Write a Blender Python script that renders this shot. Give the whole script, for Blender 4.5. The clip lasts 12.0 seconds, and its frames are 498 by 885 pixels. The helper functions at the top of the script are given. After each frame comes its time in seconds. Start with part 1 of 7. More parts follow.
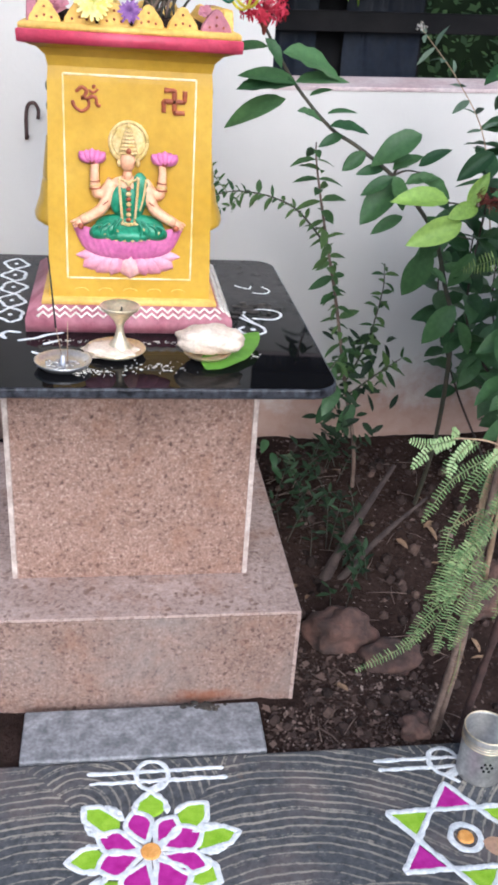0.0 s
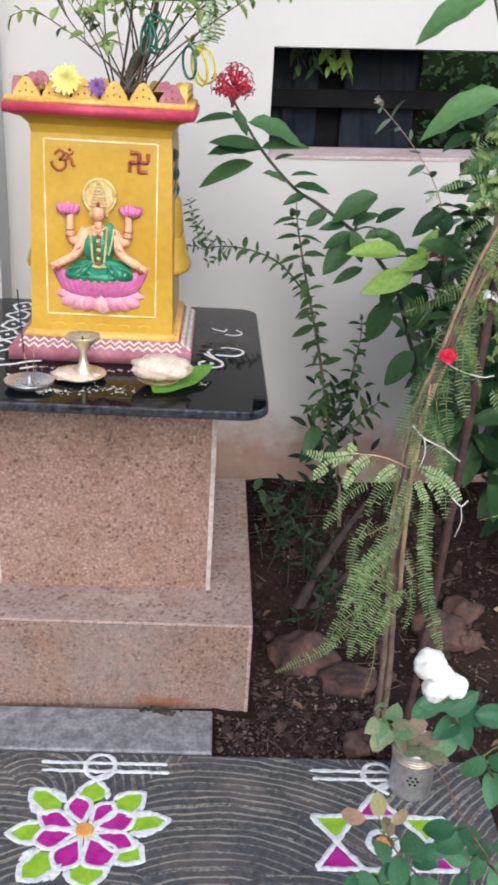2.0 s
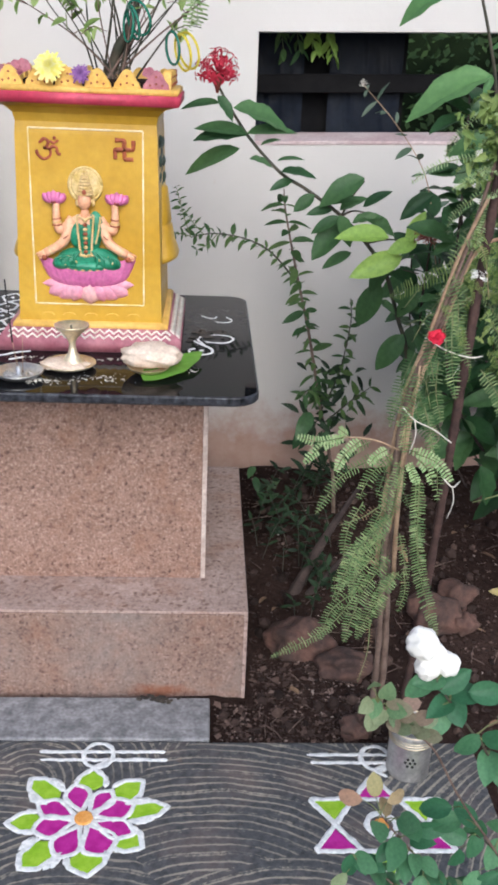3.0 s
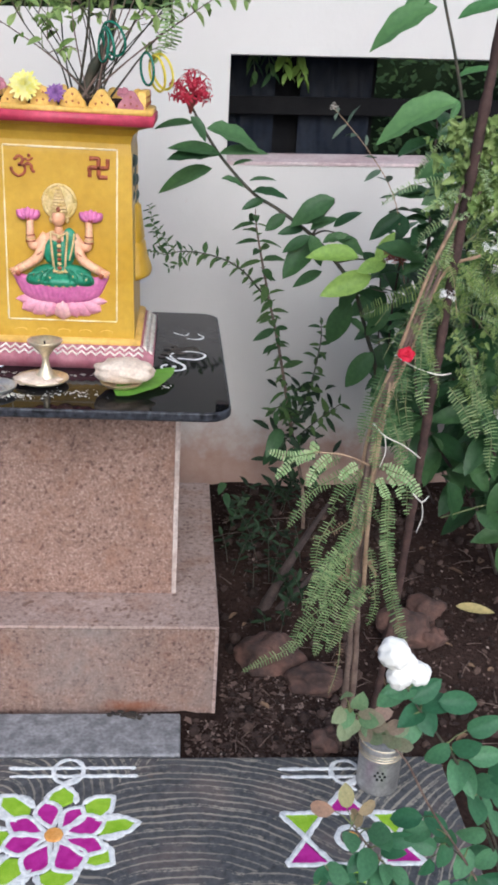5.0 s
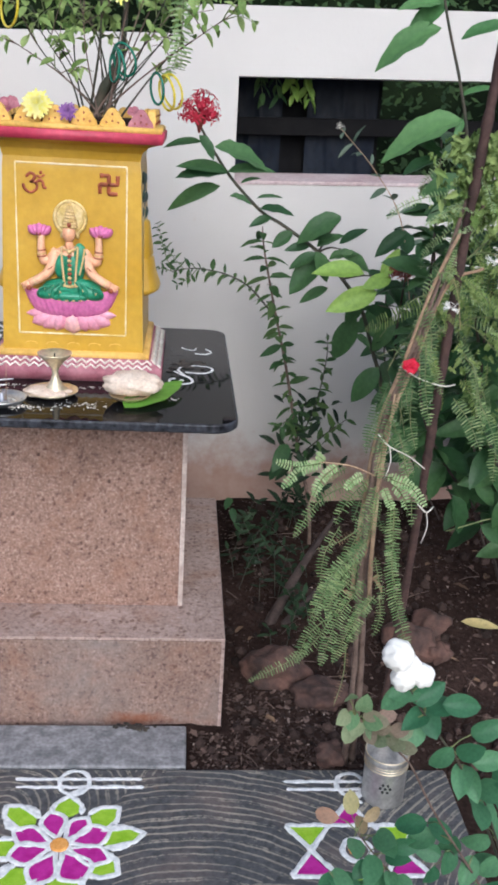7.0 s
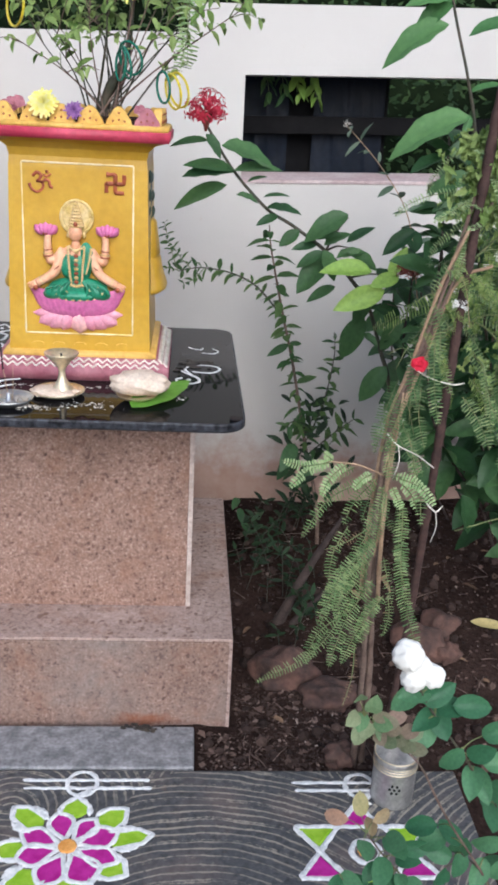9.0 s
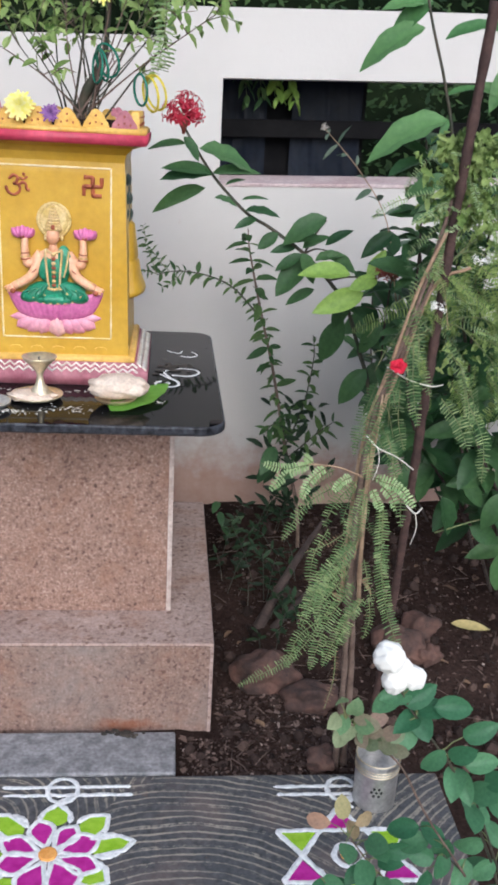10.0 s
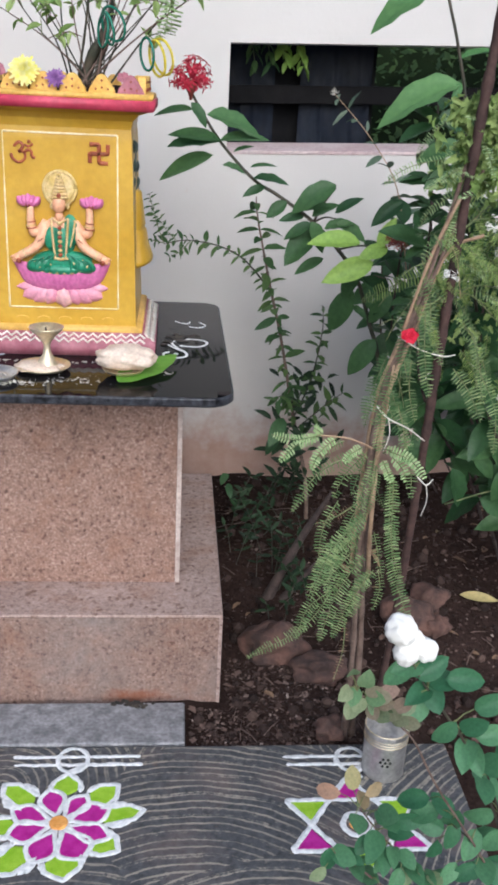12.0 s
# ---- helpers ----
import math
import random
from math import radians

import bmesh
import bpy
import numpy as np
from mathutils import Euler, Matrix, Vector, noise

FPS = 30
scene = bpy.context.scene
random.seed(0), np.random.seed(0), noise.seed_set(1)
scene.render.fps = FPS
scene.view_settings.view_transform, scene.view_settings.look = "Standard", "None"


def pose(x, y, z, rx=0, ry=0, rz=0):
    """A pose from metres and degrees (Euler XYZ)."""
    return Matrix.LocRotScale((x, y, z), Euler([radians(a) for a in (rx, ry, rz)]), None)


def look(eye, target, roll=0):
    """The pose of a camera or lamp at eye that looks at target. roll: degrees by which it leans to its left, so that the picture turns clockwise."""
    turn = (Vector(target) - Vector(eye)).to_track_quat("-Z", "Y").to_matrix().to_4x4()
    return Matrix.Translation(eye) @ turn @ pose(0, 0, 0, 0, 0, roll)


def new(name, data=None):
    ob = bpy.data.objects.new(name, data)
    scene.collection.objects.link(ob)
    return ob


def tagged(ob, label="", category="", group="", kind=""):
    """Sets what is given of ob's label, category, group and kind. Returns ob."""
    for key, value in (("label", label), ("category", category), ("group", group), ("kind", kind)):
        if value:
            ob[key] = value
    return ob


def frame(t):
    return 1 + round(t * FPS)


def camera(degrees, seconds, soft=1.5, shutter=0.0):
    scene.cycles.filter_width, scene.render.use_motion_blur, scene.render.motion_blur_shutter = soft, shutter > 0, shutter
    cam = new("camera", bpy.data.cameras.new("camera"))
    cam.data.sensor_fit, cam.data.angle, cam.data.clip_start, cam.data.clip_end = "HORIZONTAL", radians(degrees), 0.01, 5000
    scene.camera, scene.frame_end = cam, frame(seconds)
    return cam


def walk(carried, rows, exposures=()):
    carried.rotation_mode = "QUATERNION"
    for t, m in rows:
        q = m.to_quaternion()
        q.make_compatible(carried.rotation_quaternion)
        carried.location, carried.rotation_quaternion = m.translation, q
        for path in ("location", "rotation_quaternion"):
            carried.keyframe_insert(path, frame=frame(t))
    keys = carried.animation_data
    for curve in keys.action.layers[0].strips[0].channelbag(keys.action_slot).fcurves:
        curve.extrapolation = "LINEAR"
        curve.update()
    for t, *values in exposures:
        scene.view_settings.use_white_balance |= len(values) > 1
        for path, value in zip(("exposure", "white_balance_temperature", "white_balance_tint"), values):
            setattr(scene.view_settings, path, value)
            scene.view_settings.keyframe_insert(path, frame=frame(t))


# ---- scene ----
cam = camera(30.9, 12.0, soft=3.3)
PATH = [
    (0, (0.169, 0.067, 1.509), (0.462, 1.828, 0.606), 4.1),
    (0.5, (0.264, -0.02, 1.502), (0.467, 1.795, 0.686), 4.2),
    (1, (0.375, -0.096, 1.507), (0.564, 1.717, 0.684), 5.9),
    (1.5, (0.437, -0.155, 1.506), (0.586, 1.677, 0.718), 5.3),
    (2, (0.463, -0.184, 1.508), (0.552, 1.661, 0.742), 3.4),
    (2.5, (0.468, -0.191, 1.503), (0.532, 1.655, 0.737), 2.8),
    (3, (0.472, -0.187, 1.498), (0.572, 1.65, 0.714), 2.4),
    (5, (0.461, -0.207, 1.5), (0.632, 1.642, 0.756), 3.4),
    (5.5, (0.463, -0.22, 1.498), (0.667, 1.644, 0.801), 3.7),
    (6, (0.461, -0.23, 1.496), (0.648, 1.633, 0.795), 3.4),
    (6.5, (0.456, -0.235, 1.492), (0.632, 1.633, 0.802), 3.5),
    (7, (0.46, -0.236, 1.486), (0.615, 1.632, 0.788), 3.4),
    (9, (0.459, -0.228, 1.481), (0.599, 1.641, 0.783), 3.1),
    (9.5, (0.457, -0.226, 1.48), (0.617, 1.644, 0.79), 3.1),
    (10, (0.461, -0.224, 1.477), (0.644, 1.645, 0.79), 3.2),
    (10.5, (0.457, -0.221, 1.475), (0.651, 1.644, 0.779), 3.2),
    (11, (0.461, -0.217, 1.473), (0.645, 1.643, 0.764), 3.2),
    (11.5, (0.458, -0.214, 1.472), (0.631, 1.641, 0.745), 3.0),
    (12, (0.458, -0.21, 1.47), (0.627, 1.638, 0.724), 3.0),
]
walk(cam, [(t, look(eye, target, roll)) for t, eye, target, roll in PATH],
     [(0, 0.36, 5200, 8), (1.0, 0.15, 5380, 8), (2.5, 0.11, 5430, 8), (5.5, 0.01, 5300, 8), (12, 0.04, 5340, 8)])

# ---- world and light ----
world = bpy.data.worlds.new("overcast_sky")
scene.world = world
world.use_nodes = True
wn = world.node_tree
sky = wn.nodes.new("ShaderNodeTexSky")
sky.sky_type, sky.sun_disc = "NISHITA", False
sky.sun_elevation, sky.sun_rotation = radians(32), radians(173)
sky.air_density, sky.dust_density = 0.7, 9.0
wn.links.new(sky.outputs[0], wn.nodes["Background"].inputs["Color"])
wn.nodes["Background"].inputs["Strength"].default_value = 0.15
sun = new("sun", bpy.data.lights.new("sun", "SUN"))
sun.data.energy, sun.data.angle, sun.data.color = 1.25, radians(110), (1.0, 0.985, 0.97)
sun.matrix_world = look((0.35, -3.0, 1.9), (0, 0, 0))


# ---- materials ----
def ramp(nt, fac, stops):
    r = nt.nodes.new("ShaderNodeValToRGB")
    els = r.color_ramp.elements
    while len(els) < len(stops):
        els.new(0.5)
    for e, (p, c) in zip(els, stops):
        e.position, e.color = p, (*c, 1) if len(c) == 3 else c
    nt.links.new(fac, r.inputs[0])
    return r.outputs[0]


def noise_tex(nt, vec, scale, detail=4, rough=0.55):
    n = nt.nodes.new("ShaderNodeTexNoise")
    n.inputs["Scale"].default_value, n.inputs["Detail"].default_value, n.inputs["Roughness"].default_value = scale, detail, rough
    nt.links.new(vec, n.inputs["Vector"])
    return n.outputs[0]


def mixc(nt, fac, a, b, mode="MIX"):
    m = nt.nodes.new("ShaderNodeMix")
    m.data_type, m.blend_type = "RGBA", mode
    for sock, v in ((m.inputs[0], fac), (m.inputs[6], a), (m.inputs[7], b)):
        if isinstance(v, (int, float)):
            sock.default_value = v
        elif isinstance(v, tuple):
            sock.default_value = (*v, 1)
        else:
            nt.links.new(v, sock)
    return m.outputs[2]


def calc(nt, op, a, b=0.0, c=0.0):
    m = nt.nodes.new("ShaderNodeMath")
    m.operation = op
    for sock, v in zip(m.inputs, (a, b, c)):
        if isinstance(v, (int, float)):
            sock.default_value = v
        else:
            nt.links.new(v, sock)
    return m.outputs[0]


def base(name, rough=0.6, metal=0.0, spec=0.5):
    m = bpy.data.materials.new(name)
    m.use_nodes = True
    nt = m.node_tree
    p = nt.nodes["Principled BSDF"]
    p.inputs["Roughness"].default_value, p.inputs["Metallic"].default_value = rough, metal
    p.inputs["Specular IOR Level"].default_value = spec
    co = nt.nodes.new("ShaderNodeTexCoord").outputs["Object"]
    return m, nt, p, co


def bump(nt, p, height, strength, dist=0.01):
    b = nt.nodes.new("ShaderNodeBump")
    b.inputs["Strength"].default_value, b.inputs["Distance"].default_value = strength, dist
    nt.links.new(height, b.inputs["Height"])
    nt.links.new(b.outputs[0], p.inputs["Normal"])


def mat(name, c1, c2, big=6.0, fine=90.0, rough=0.6, metal=0.0, relief=0.25, spec=0.5, grain=0.35):
    """Two colours mixed in patches, with a fine grain and relief."""
    m, nt, p, co = base(name, rough, metal, spec)
    patch = ramp(nt, noise_tex(nt, co, big, 5), [(0.35, c1), (0.65, c2)])
    g = noise_tex(nt, co, fine, 3)
    col = mixc(nt, grain, patch, ramp(nt, g, [(0.3, (0.45, 0.45, 0.45)), (0.7, (1.3, 1.3, 1.3))]), "MULTIPLY")
    nt.links.new(col, p.inputs["Base Color"])
    r = calc(nt, "MULTIPLY_ADD", noise_tex(nt, co, big * 3, 3), 0.3, rough - 0.15)
    nt.links.new(r, p.inputs["Roughness"])
    bump(nt, p, g, relief, 0.004)
    return m


def leaf_mat(name, c1, c2, rough=0.45, back=0.25):
    """Leaves, each of its own shade, with veins and a little light through them."""
    m, nt, p, co = base(name, rough + 0.1, 0.0, 0.32)
    oi = nt.nodes.new("ShaderNodeObjectInfo").outputs["Random"]
    isl = nt.nodes.new("ShaderNodeNewGeometry").outputs["Random Per Island"]
    k = calc(nt, "FRACT", calc(nt, "ADD", oi, isl))
    col = ramp(nt, k, [(0.0, c1), (1.0, c2)])
    n = noise_tex(nt, co, 9.0, 4)
    col = mixc(nt, 0.5, col, ramp(nt, n, [(0.3, (0.6, 0.65, 0.6)), (0.7, (1.3, 1.25, 1.1))]), "MULTIPLY")
    nt.links.new(col, p.inputs["Base Color"])
    tr = nt.nodes.new("ShaderNodeBsdfTranslucent")
    nt.links.new(col, tr.inputs["Color"])
    mx = nt.nodes.new("ShaderNodeMixShader")
    mx.inputs[0].default_value = back
    nt.links.new(p.outputs[0], mx.inputs[1])
    nt.links.new(tr.outputs[0], mx.inputs[2])
    nt.links.new(mx.outputs[0], nt.nodes["Material Output"].inputs["Surface"])
    bump(nt, p, n, 0.10, 0.05)
    return m


def granite(name, c_mid, c_dark, c_light, rough=0.5, stain=None):
    """Speckled granite with mineral grains at two sizes and faint streaks of dirt."""
    m, nt, p, co = base(name, rough, 0.0, 0.4)
    a = noise_tex(nt, co, 130.0, 4, 0.75)
    col = ramp(nt, a, [(0.34, c_dark), (0.45, c_mid), (0.54, c_mid), (0.65, c_light)])
    v = nt.nodes.new("ShaderNodeTexVoronoi")
    v.inputs["Scale"].default_value = 105.0
    nt.links.new(co, v.inputs["Vector"])
    spots = ramp(nt, v.outputs["Color"], [(0.0, (0.40, 0.33, 0.30)), (0.12, (0.5, 0.42, 0.38)), (0.24, (1, 1, 1)), (1.0, (1.1, 1.08, 1.05))])
    col = mixc(nt, 0.8, col, spots, "MULTIPLY")
    mid = noise_tex(nt, co, 80.0, 4, 0.75)
    col = mixc(nt, 0.7, col, ramp(nt, mid, [(0.34, (0.52, 0.43, 0.38)), (0.46, (0.98, 0.95, 0.93)), (0.66, (1.26, 1.22, 1.20))]), "MULTIPLY")
    b = noise_tex(nt, co, 6.0, 6, 0.7)
    col = mixc(nt, 0.75, col, ramp(nt, b, [(0.3, (0.70, 0.64, 0.60)), (0.7, (1.18, 1.17, 1.16))]), "MULTIPLY")
    blot = ramp(nt, noise_tex(nt, co, 11.0, 5, 0.7), [(0.52, (0, 0, 0)), (0.72, (0.55, 0.55, 0.55))])
    col = mixc(nt, blot, col, (0.25, 0.125, 0.075))
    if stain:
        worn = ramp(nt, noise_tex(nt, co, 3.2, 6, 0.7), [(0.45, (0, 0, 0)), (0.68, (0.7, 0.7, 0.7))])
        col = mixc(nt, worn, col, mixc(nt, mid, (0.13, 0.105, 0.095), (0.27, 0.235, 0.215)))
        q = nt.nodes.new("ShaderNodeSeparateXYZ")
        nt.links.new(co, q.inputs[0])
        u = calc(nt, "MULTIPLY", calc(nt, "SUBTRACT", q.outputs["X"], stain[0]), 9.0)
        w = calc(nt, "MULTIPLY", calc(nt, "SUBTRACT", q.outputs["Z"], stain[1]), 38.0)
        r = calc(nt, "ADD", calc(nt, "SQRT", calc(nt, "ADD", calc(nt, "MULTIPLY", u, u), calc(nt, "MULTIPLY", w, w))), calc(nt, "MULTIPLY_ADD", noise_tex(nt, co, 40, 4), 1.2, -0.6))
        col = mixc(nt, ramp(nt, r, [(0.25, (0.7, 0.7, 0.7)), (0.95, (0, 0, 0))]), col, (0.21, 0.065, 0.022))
    nt.links.new(col, p.inputs["Base Color"])
    nt.links.new(calc(nt, "MULTIPLY_ADD", b, 0.3, rough - 0.15), p.inputs["Roughness"])
    bump(nt, p, a, 0.15, 0.002)
    return m


def wall_paint():
    m, nt, p, co = base("wall_paint", 0.75, 0.0, 0.3)
    n = noise_tex(nt, co, 1.6, 6, 0.6)
    col = ramp(nt, n, [(0.3, (0.500, 0.478, 0.450)), (0.7, (0.560, 0.538, 0.510))])
    z = nt.nodes.new("ShaderNodeSeparateXYZ")
    nt.links.new(co, z.inputs[0])
    edge = calc(nt, "MULTIPLY_ADD", noise_tex(nt, co, 9.0, 6, 0.7), 0.42, z.outputs["Z"])
    dirt = ramp(nt, edge, [(0.46, (1, 1, 1)), (0.62, (0, 0, 0))])
    soil = mixc(nt, noise_tex(nt, co, 30, 4), (0.31, 0.185, 0.14), (0.44, 0.32, 0.265))
    col = mixc(nt, dirt, col, soil)
    spot = ramp(nt, noise_tex(nt, co, 26.0, 5, 0.7), [(0.68, (0, 0, 0)), (0.78, (0.5, 0.5, 0.5))])
    col = mixc(nt, spot, col, (0.5, 0.42, 0.36))
    nt.links.new(col, p.inputs["Base Color"])
    bump(nt, p, noise_tex(nt, co, 60, 5), 0.12, 0.006)
    return m


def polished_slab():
    """Near-black polished granite; the wall's grey reflection is painted over its rear half."""
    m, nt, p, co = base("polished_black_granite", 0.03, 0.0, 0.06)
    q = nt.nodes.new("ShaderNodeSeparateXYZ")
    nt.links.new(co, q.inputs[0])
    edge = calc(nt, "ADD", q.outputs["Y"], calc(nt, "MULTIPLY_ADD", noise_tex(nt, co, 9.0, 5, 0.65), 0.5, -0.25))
    rear_reflection = calc(nt, "MULTIPLY_ADD", edge, 3.0, -5.5)
    rear_reflection = calc(nt, "MINIMUM", calc(nt, "MAXIMUM", rear_reflection, 0.0), 1.0)
    rear_reflection = calc(nt, "MULTIPLY", rear_reflection, calc(nt, "MULTIPLY_ADD", noise_tex(nt, co, 40.0, 5, 0.7), 1.2, 0.1))
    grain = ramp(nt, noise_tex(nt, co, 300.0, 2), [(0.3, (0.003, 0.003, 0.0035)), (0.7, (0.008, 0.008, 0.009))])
    col = mixc(nt, calc(nt, "MULTIPLY", rear_reflection, 0.20), grain, (0.30, 0.285, 0.275))
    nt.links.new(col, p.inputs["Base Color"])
    nt.links.new(calc(nt, "MULTIPLY_ADD", rear_reflection, 0.12, 0.03), p.inputs["Roughness"])
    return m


def washed_stone():
    """Dark stone slab with dried arcs left by a wet hand-swept wash."""
    m, nt, p, co = base("washed_stone", 0.6, 0.0, 0.4)
    warp = nt.nodes.new("ShaderNodeVectorMath")
    warp.operation = "MULTIPLY_ADD"
    nz = nt.nodes.new("ShaderNodeTexNoise")
    nz.inputs["Scale"].default_value = 5.0
    nt.links.new(co, nz.inputs["Vector"])
    nt.links.new(nz.outputs["Color"], warp.inputs[0])
    warp.inputs[1].default_value = (0.03, 0.03, 0)
    nt.links.new(co, warp.inputs[2])
    v = nt.nodes.new("ShaderNodeTexVoronoi")
    v.voronoi_dimensions, v.inputs["Scale"].default_value = "2D", 2.4
    nt.links.new(warp.outputs[0], v.inputs["Vector"])
    off = nt.nodes.new("ShaderNodeVectorMath")
    off.operation = "MULTIPLY_ADD"
    nt.links.new(v.outputs["Color"], off.inputs[0])
    off.inputs[1].default_value = (0.9, 0.2, 0)
    off.inputs[2].default_value = (-0.45, -0.40, 0)
    cen = nt.nodes.new("ShaderNodeVectorMath")
    nt.links.new(v.outputs["Position"], cen.inputs[0])
    nt.links.new(off.outputs[0], cen.inputs[1])
    d = nt.nodes.new("ShaderNodeVectorMath")
    d.operation = "DISTANCE"
    nt.links.new(warp.outputs[0], d.inputs[0])
    nt.links.new(cen.outputs[0], d.inputs[1])
    wob = noise_tex(nt, co, 14, 4)
    ph = calc(nt, "ADD", calc(nt, "MULTIPLY", d.outputs["Value"], 300.0), calc(nt, "MULTIPLY", wob, 4.0))
    s = calc(nt, "SINE", ph)
    s2 = calc(nt, "SINE", calc(nt, "MULTIPLY", ph, 2.37))
    s = calc(nt, "ADD", s, calc(nt, "MULTIPLY", s2, 0.5))
    s = calc(nt, "ADD", s, calc(nt, "MULTIPLY_ADD", noise_tex(nt, co, 7, 4), 2.6, -1.45))
    s = calc(nt, "ADD", s, calc(nt, "MULTIPLY_ADD", noise_tex(nt, co, 90, 4, 0.7), 3.4, -1.7))
    line = ramp(nt, s, [(0.25, (0, 0, 0)), (0.95, (0.9, 0.9, 0.9))])
    fade = ramp(nt, noise_tex(nt, co, 5.5, 5, 0.65), [(0.34, (0.30, 0.30, 0.30)), (0.56, (1, 1, 1))])
    line = mixc(nt, 1.0, line, fade, "MULTIPLY")
    stone = ramp(nt, noise_tex(nt, co, 60, 5, 0.7), [(0.3, (0.030, 0.032, 0.036)), (0.7, (0.098, 0.101, 0.108))])
    patch = ramp(nt, noise_tex(nt, co, 4.5, 5), [(0.50, (0, 0, 0)), (0.70, (0.5, 0.5, 0.5))])
    stone = mixc(nt, patch, stone, (0.22, 0.16, 0.14))
    col = mixc(nt, line, stone, (0.33, 0.295, 0.240))
    rust = ramp(nt, noise_tex(nt, co, 13.0, 5, 0.75), [(0.64, (0, 0, 0)), (0.74, (0.55, 0.55, 0.55))])
    col = mixc(nt, rust, col, (0.17, 0.085, 0.035))
    grit = ramp(nt, noise_tex(nt, co, 170.0, 2, 0.5), [(0.66, (0, 0, 0)), (0.74, (0.8, 0.8, 0.8))])
    col = mixc(nt, grit, col, (0.035, 0.034, 0.034))
    nt.links.new(col, p.inputs["Base Color"])
    bump(nt, p, noise_tex(nt, co, 90, 4), 0.3, 0.004)
    return m


def soil_mat():
    m, nt, p, co = base("soil", 0.98, 0.0, 0.04)
    a = noise_tex(nt, co, 3.0, 6, 0.65)
    b = noise_tex(nt, co, 70.0, 5, 0.7)
    col = ramp(nt, a, [(0.3, (0.016, 0.0105, 0.009)), (0.7, (0.056, 0.037, 0.031))])
    col = mixc(nt, 0.6, col, ramp(nt, b, [(0.3, (0.35, 0.35, 0.35)), (0.7, (1.7, 1.6, 1.55))]), "MULTIPLY")
    nt.links.new(col, p.inputs["Base Color"])
    bump(nt, p, b, 0.8, 0.02)
    return m


def island_mat(name, stops, rough=0.8):
    m, nt, p, co = base(name, rough, 0.0, 0.2)
    isl = nt.nodes.new("ShaderNodeNewGeometry").outputs["Random Per Island"]
    col = ramp(nt, isl, stops)
    n = noise_tex(nt, co, 150, 3)
    col = mixc(nt, 0.4, col, ramp(nt, n, [(0.3, (0.6, 0.6, 0.6)), (0.7, (1.2, 1.2, 1.2))]), "MULTIPLY")
    nt.links.new(col, p.inputs["Base Color"])
    return m


M_WALL = wall_paint()
M_SILL = mat("pink_sill", (0.44, 0.33, 0.325), (0.54, 0.46, 0.45), 8, 80, 0.7)
M_SOIL = soil_mat()
M_STONE = washed_stone()
M_STEP = mat("grey_granite_step", (0.155, 0.155, 0.162), (0.30, 0.295, 0.305), 26, 110, 0.6, 0, 0.4, 0.5, 0.6)
M_GRAN = granite("red_granite", (0.265, 0.177, 0.143), (0.10, 0.064, 0.052), (0.41, 0.322, 0.278))
# Darker, browner mix of the pedestal granite, with worn patches and rust.
M_GRANLOW = granite("darker_weathered_granite", (0.215, 0.150, 0.125), (0.075, 0.047, 0.039), (0.34, 0.265, 0.23), 0.65, stain=(0.37, 0.0))
M_GRANTOP = granite("dusty_granite_top", (0.35, 0.275, 0.25), (0.25, 0.19, 0.17), (0.44, 0.365, 0.34), 0.75)
M_GROUT = mat("white_cement_joint", (0.38, 0.30, 0.26), (0.58, 0.50, 0.45), 25, 150, 0.85)
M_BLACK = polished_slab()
M_BLACKEDGE = mat("black_granite_edge", (0.005, 0.005, 0.007), (0.055, 0.058, 0.070), 55, 200, 0.35, 0, 0.3, 0.2)
M_YEL = mat("yellow_enamel", (0.450, 0.262, 0.014), (0.530, 0.328, 0.034), 7, 60, 0.38, 0, 0.15, 0.4, 0.16)
M_YELTOP = mat("worn_yellow_paint", (0.62, 0.36, 0.06), (0.74, 0.48, 0.12), 12, 90, 0.55, 0, 0.3)
M_PINKRIM = mat("crimson_rim_paint", (0.40, 0.028, 0.065), (0.53, 0.065, 0.115), 12, 90, 0.5)
M_PINK = mat("rose_paint", (0.27, 0.075, 0.105), (0.47, 0.20, 0.235), 14, 90, 0.6)
M_WHITEP = mat("white_line_paint", (0.70, 0.66, 0.55), (0.82, 0.79, 0.72), 30, 120, 0.6)
M_FADED = mat("faded_cream_line_paint", (0.62, 0.47, 0.17), (0.80, 0.72, 0.52), 26, 140, 0.6)
M_HALO = mat("worn_gilt_halo_paint", (0.56, 0.40, 0.10), (0.70, 0.56, 0.28), 40, 160, 0.5)
M_SIDEGREEN = mat("dark_green_side_paint", (0.012, 0.020, 0.014), (0.025, 0.07, 0.045), 30, 120, 0.5)
M_PETALTIP = mat("pale_peach_petal_paint", (0.66, 0.33, 0.36), (0.74, 0.45, 0.42), 40, 120, 0.5)
M_RELRED = mat("brown_red_relief_paint", (0.22, 0.045, 0.02), (0.36, 0.09, 0.03), 30, 120, 0.5)
M_SKIN = mat("peach_relief_paint", (0.72, 0.36, 0.20), (0.80, 0.48, 0.30), 25, 120, 0.45)
M_GREENP = mat("green_relief_paint", (0.01, 0.15, 0.070), (0.05, 0.30, 0.17), 40, 150, 0.4)
M_GOLDP = mat("gold_relief_paint", (0.56, 0.38, 0.12), (0.68, 0.52, 0.28), 60, 200, 0.45, 0.0)
M_LOTUS = mat("magenta_relief_paint", (0.50, 0.11, 0.30), (0.62, 0.19, 0.39), 20, 120, 0.5)
M_LOTUS2 = mat("light_pink_relief_paint", (0.62, 0.22, 0.33), (0.70, 0.34, 0.42), 20, 120, 0.5)
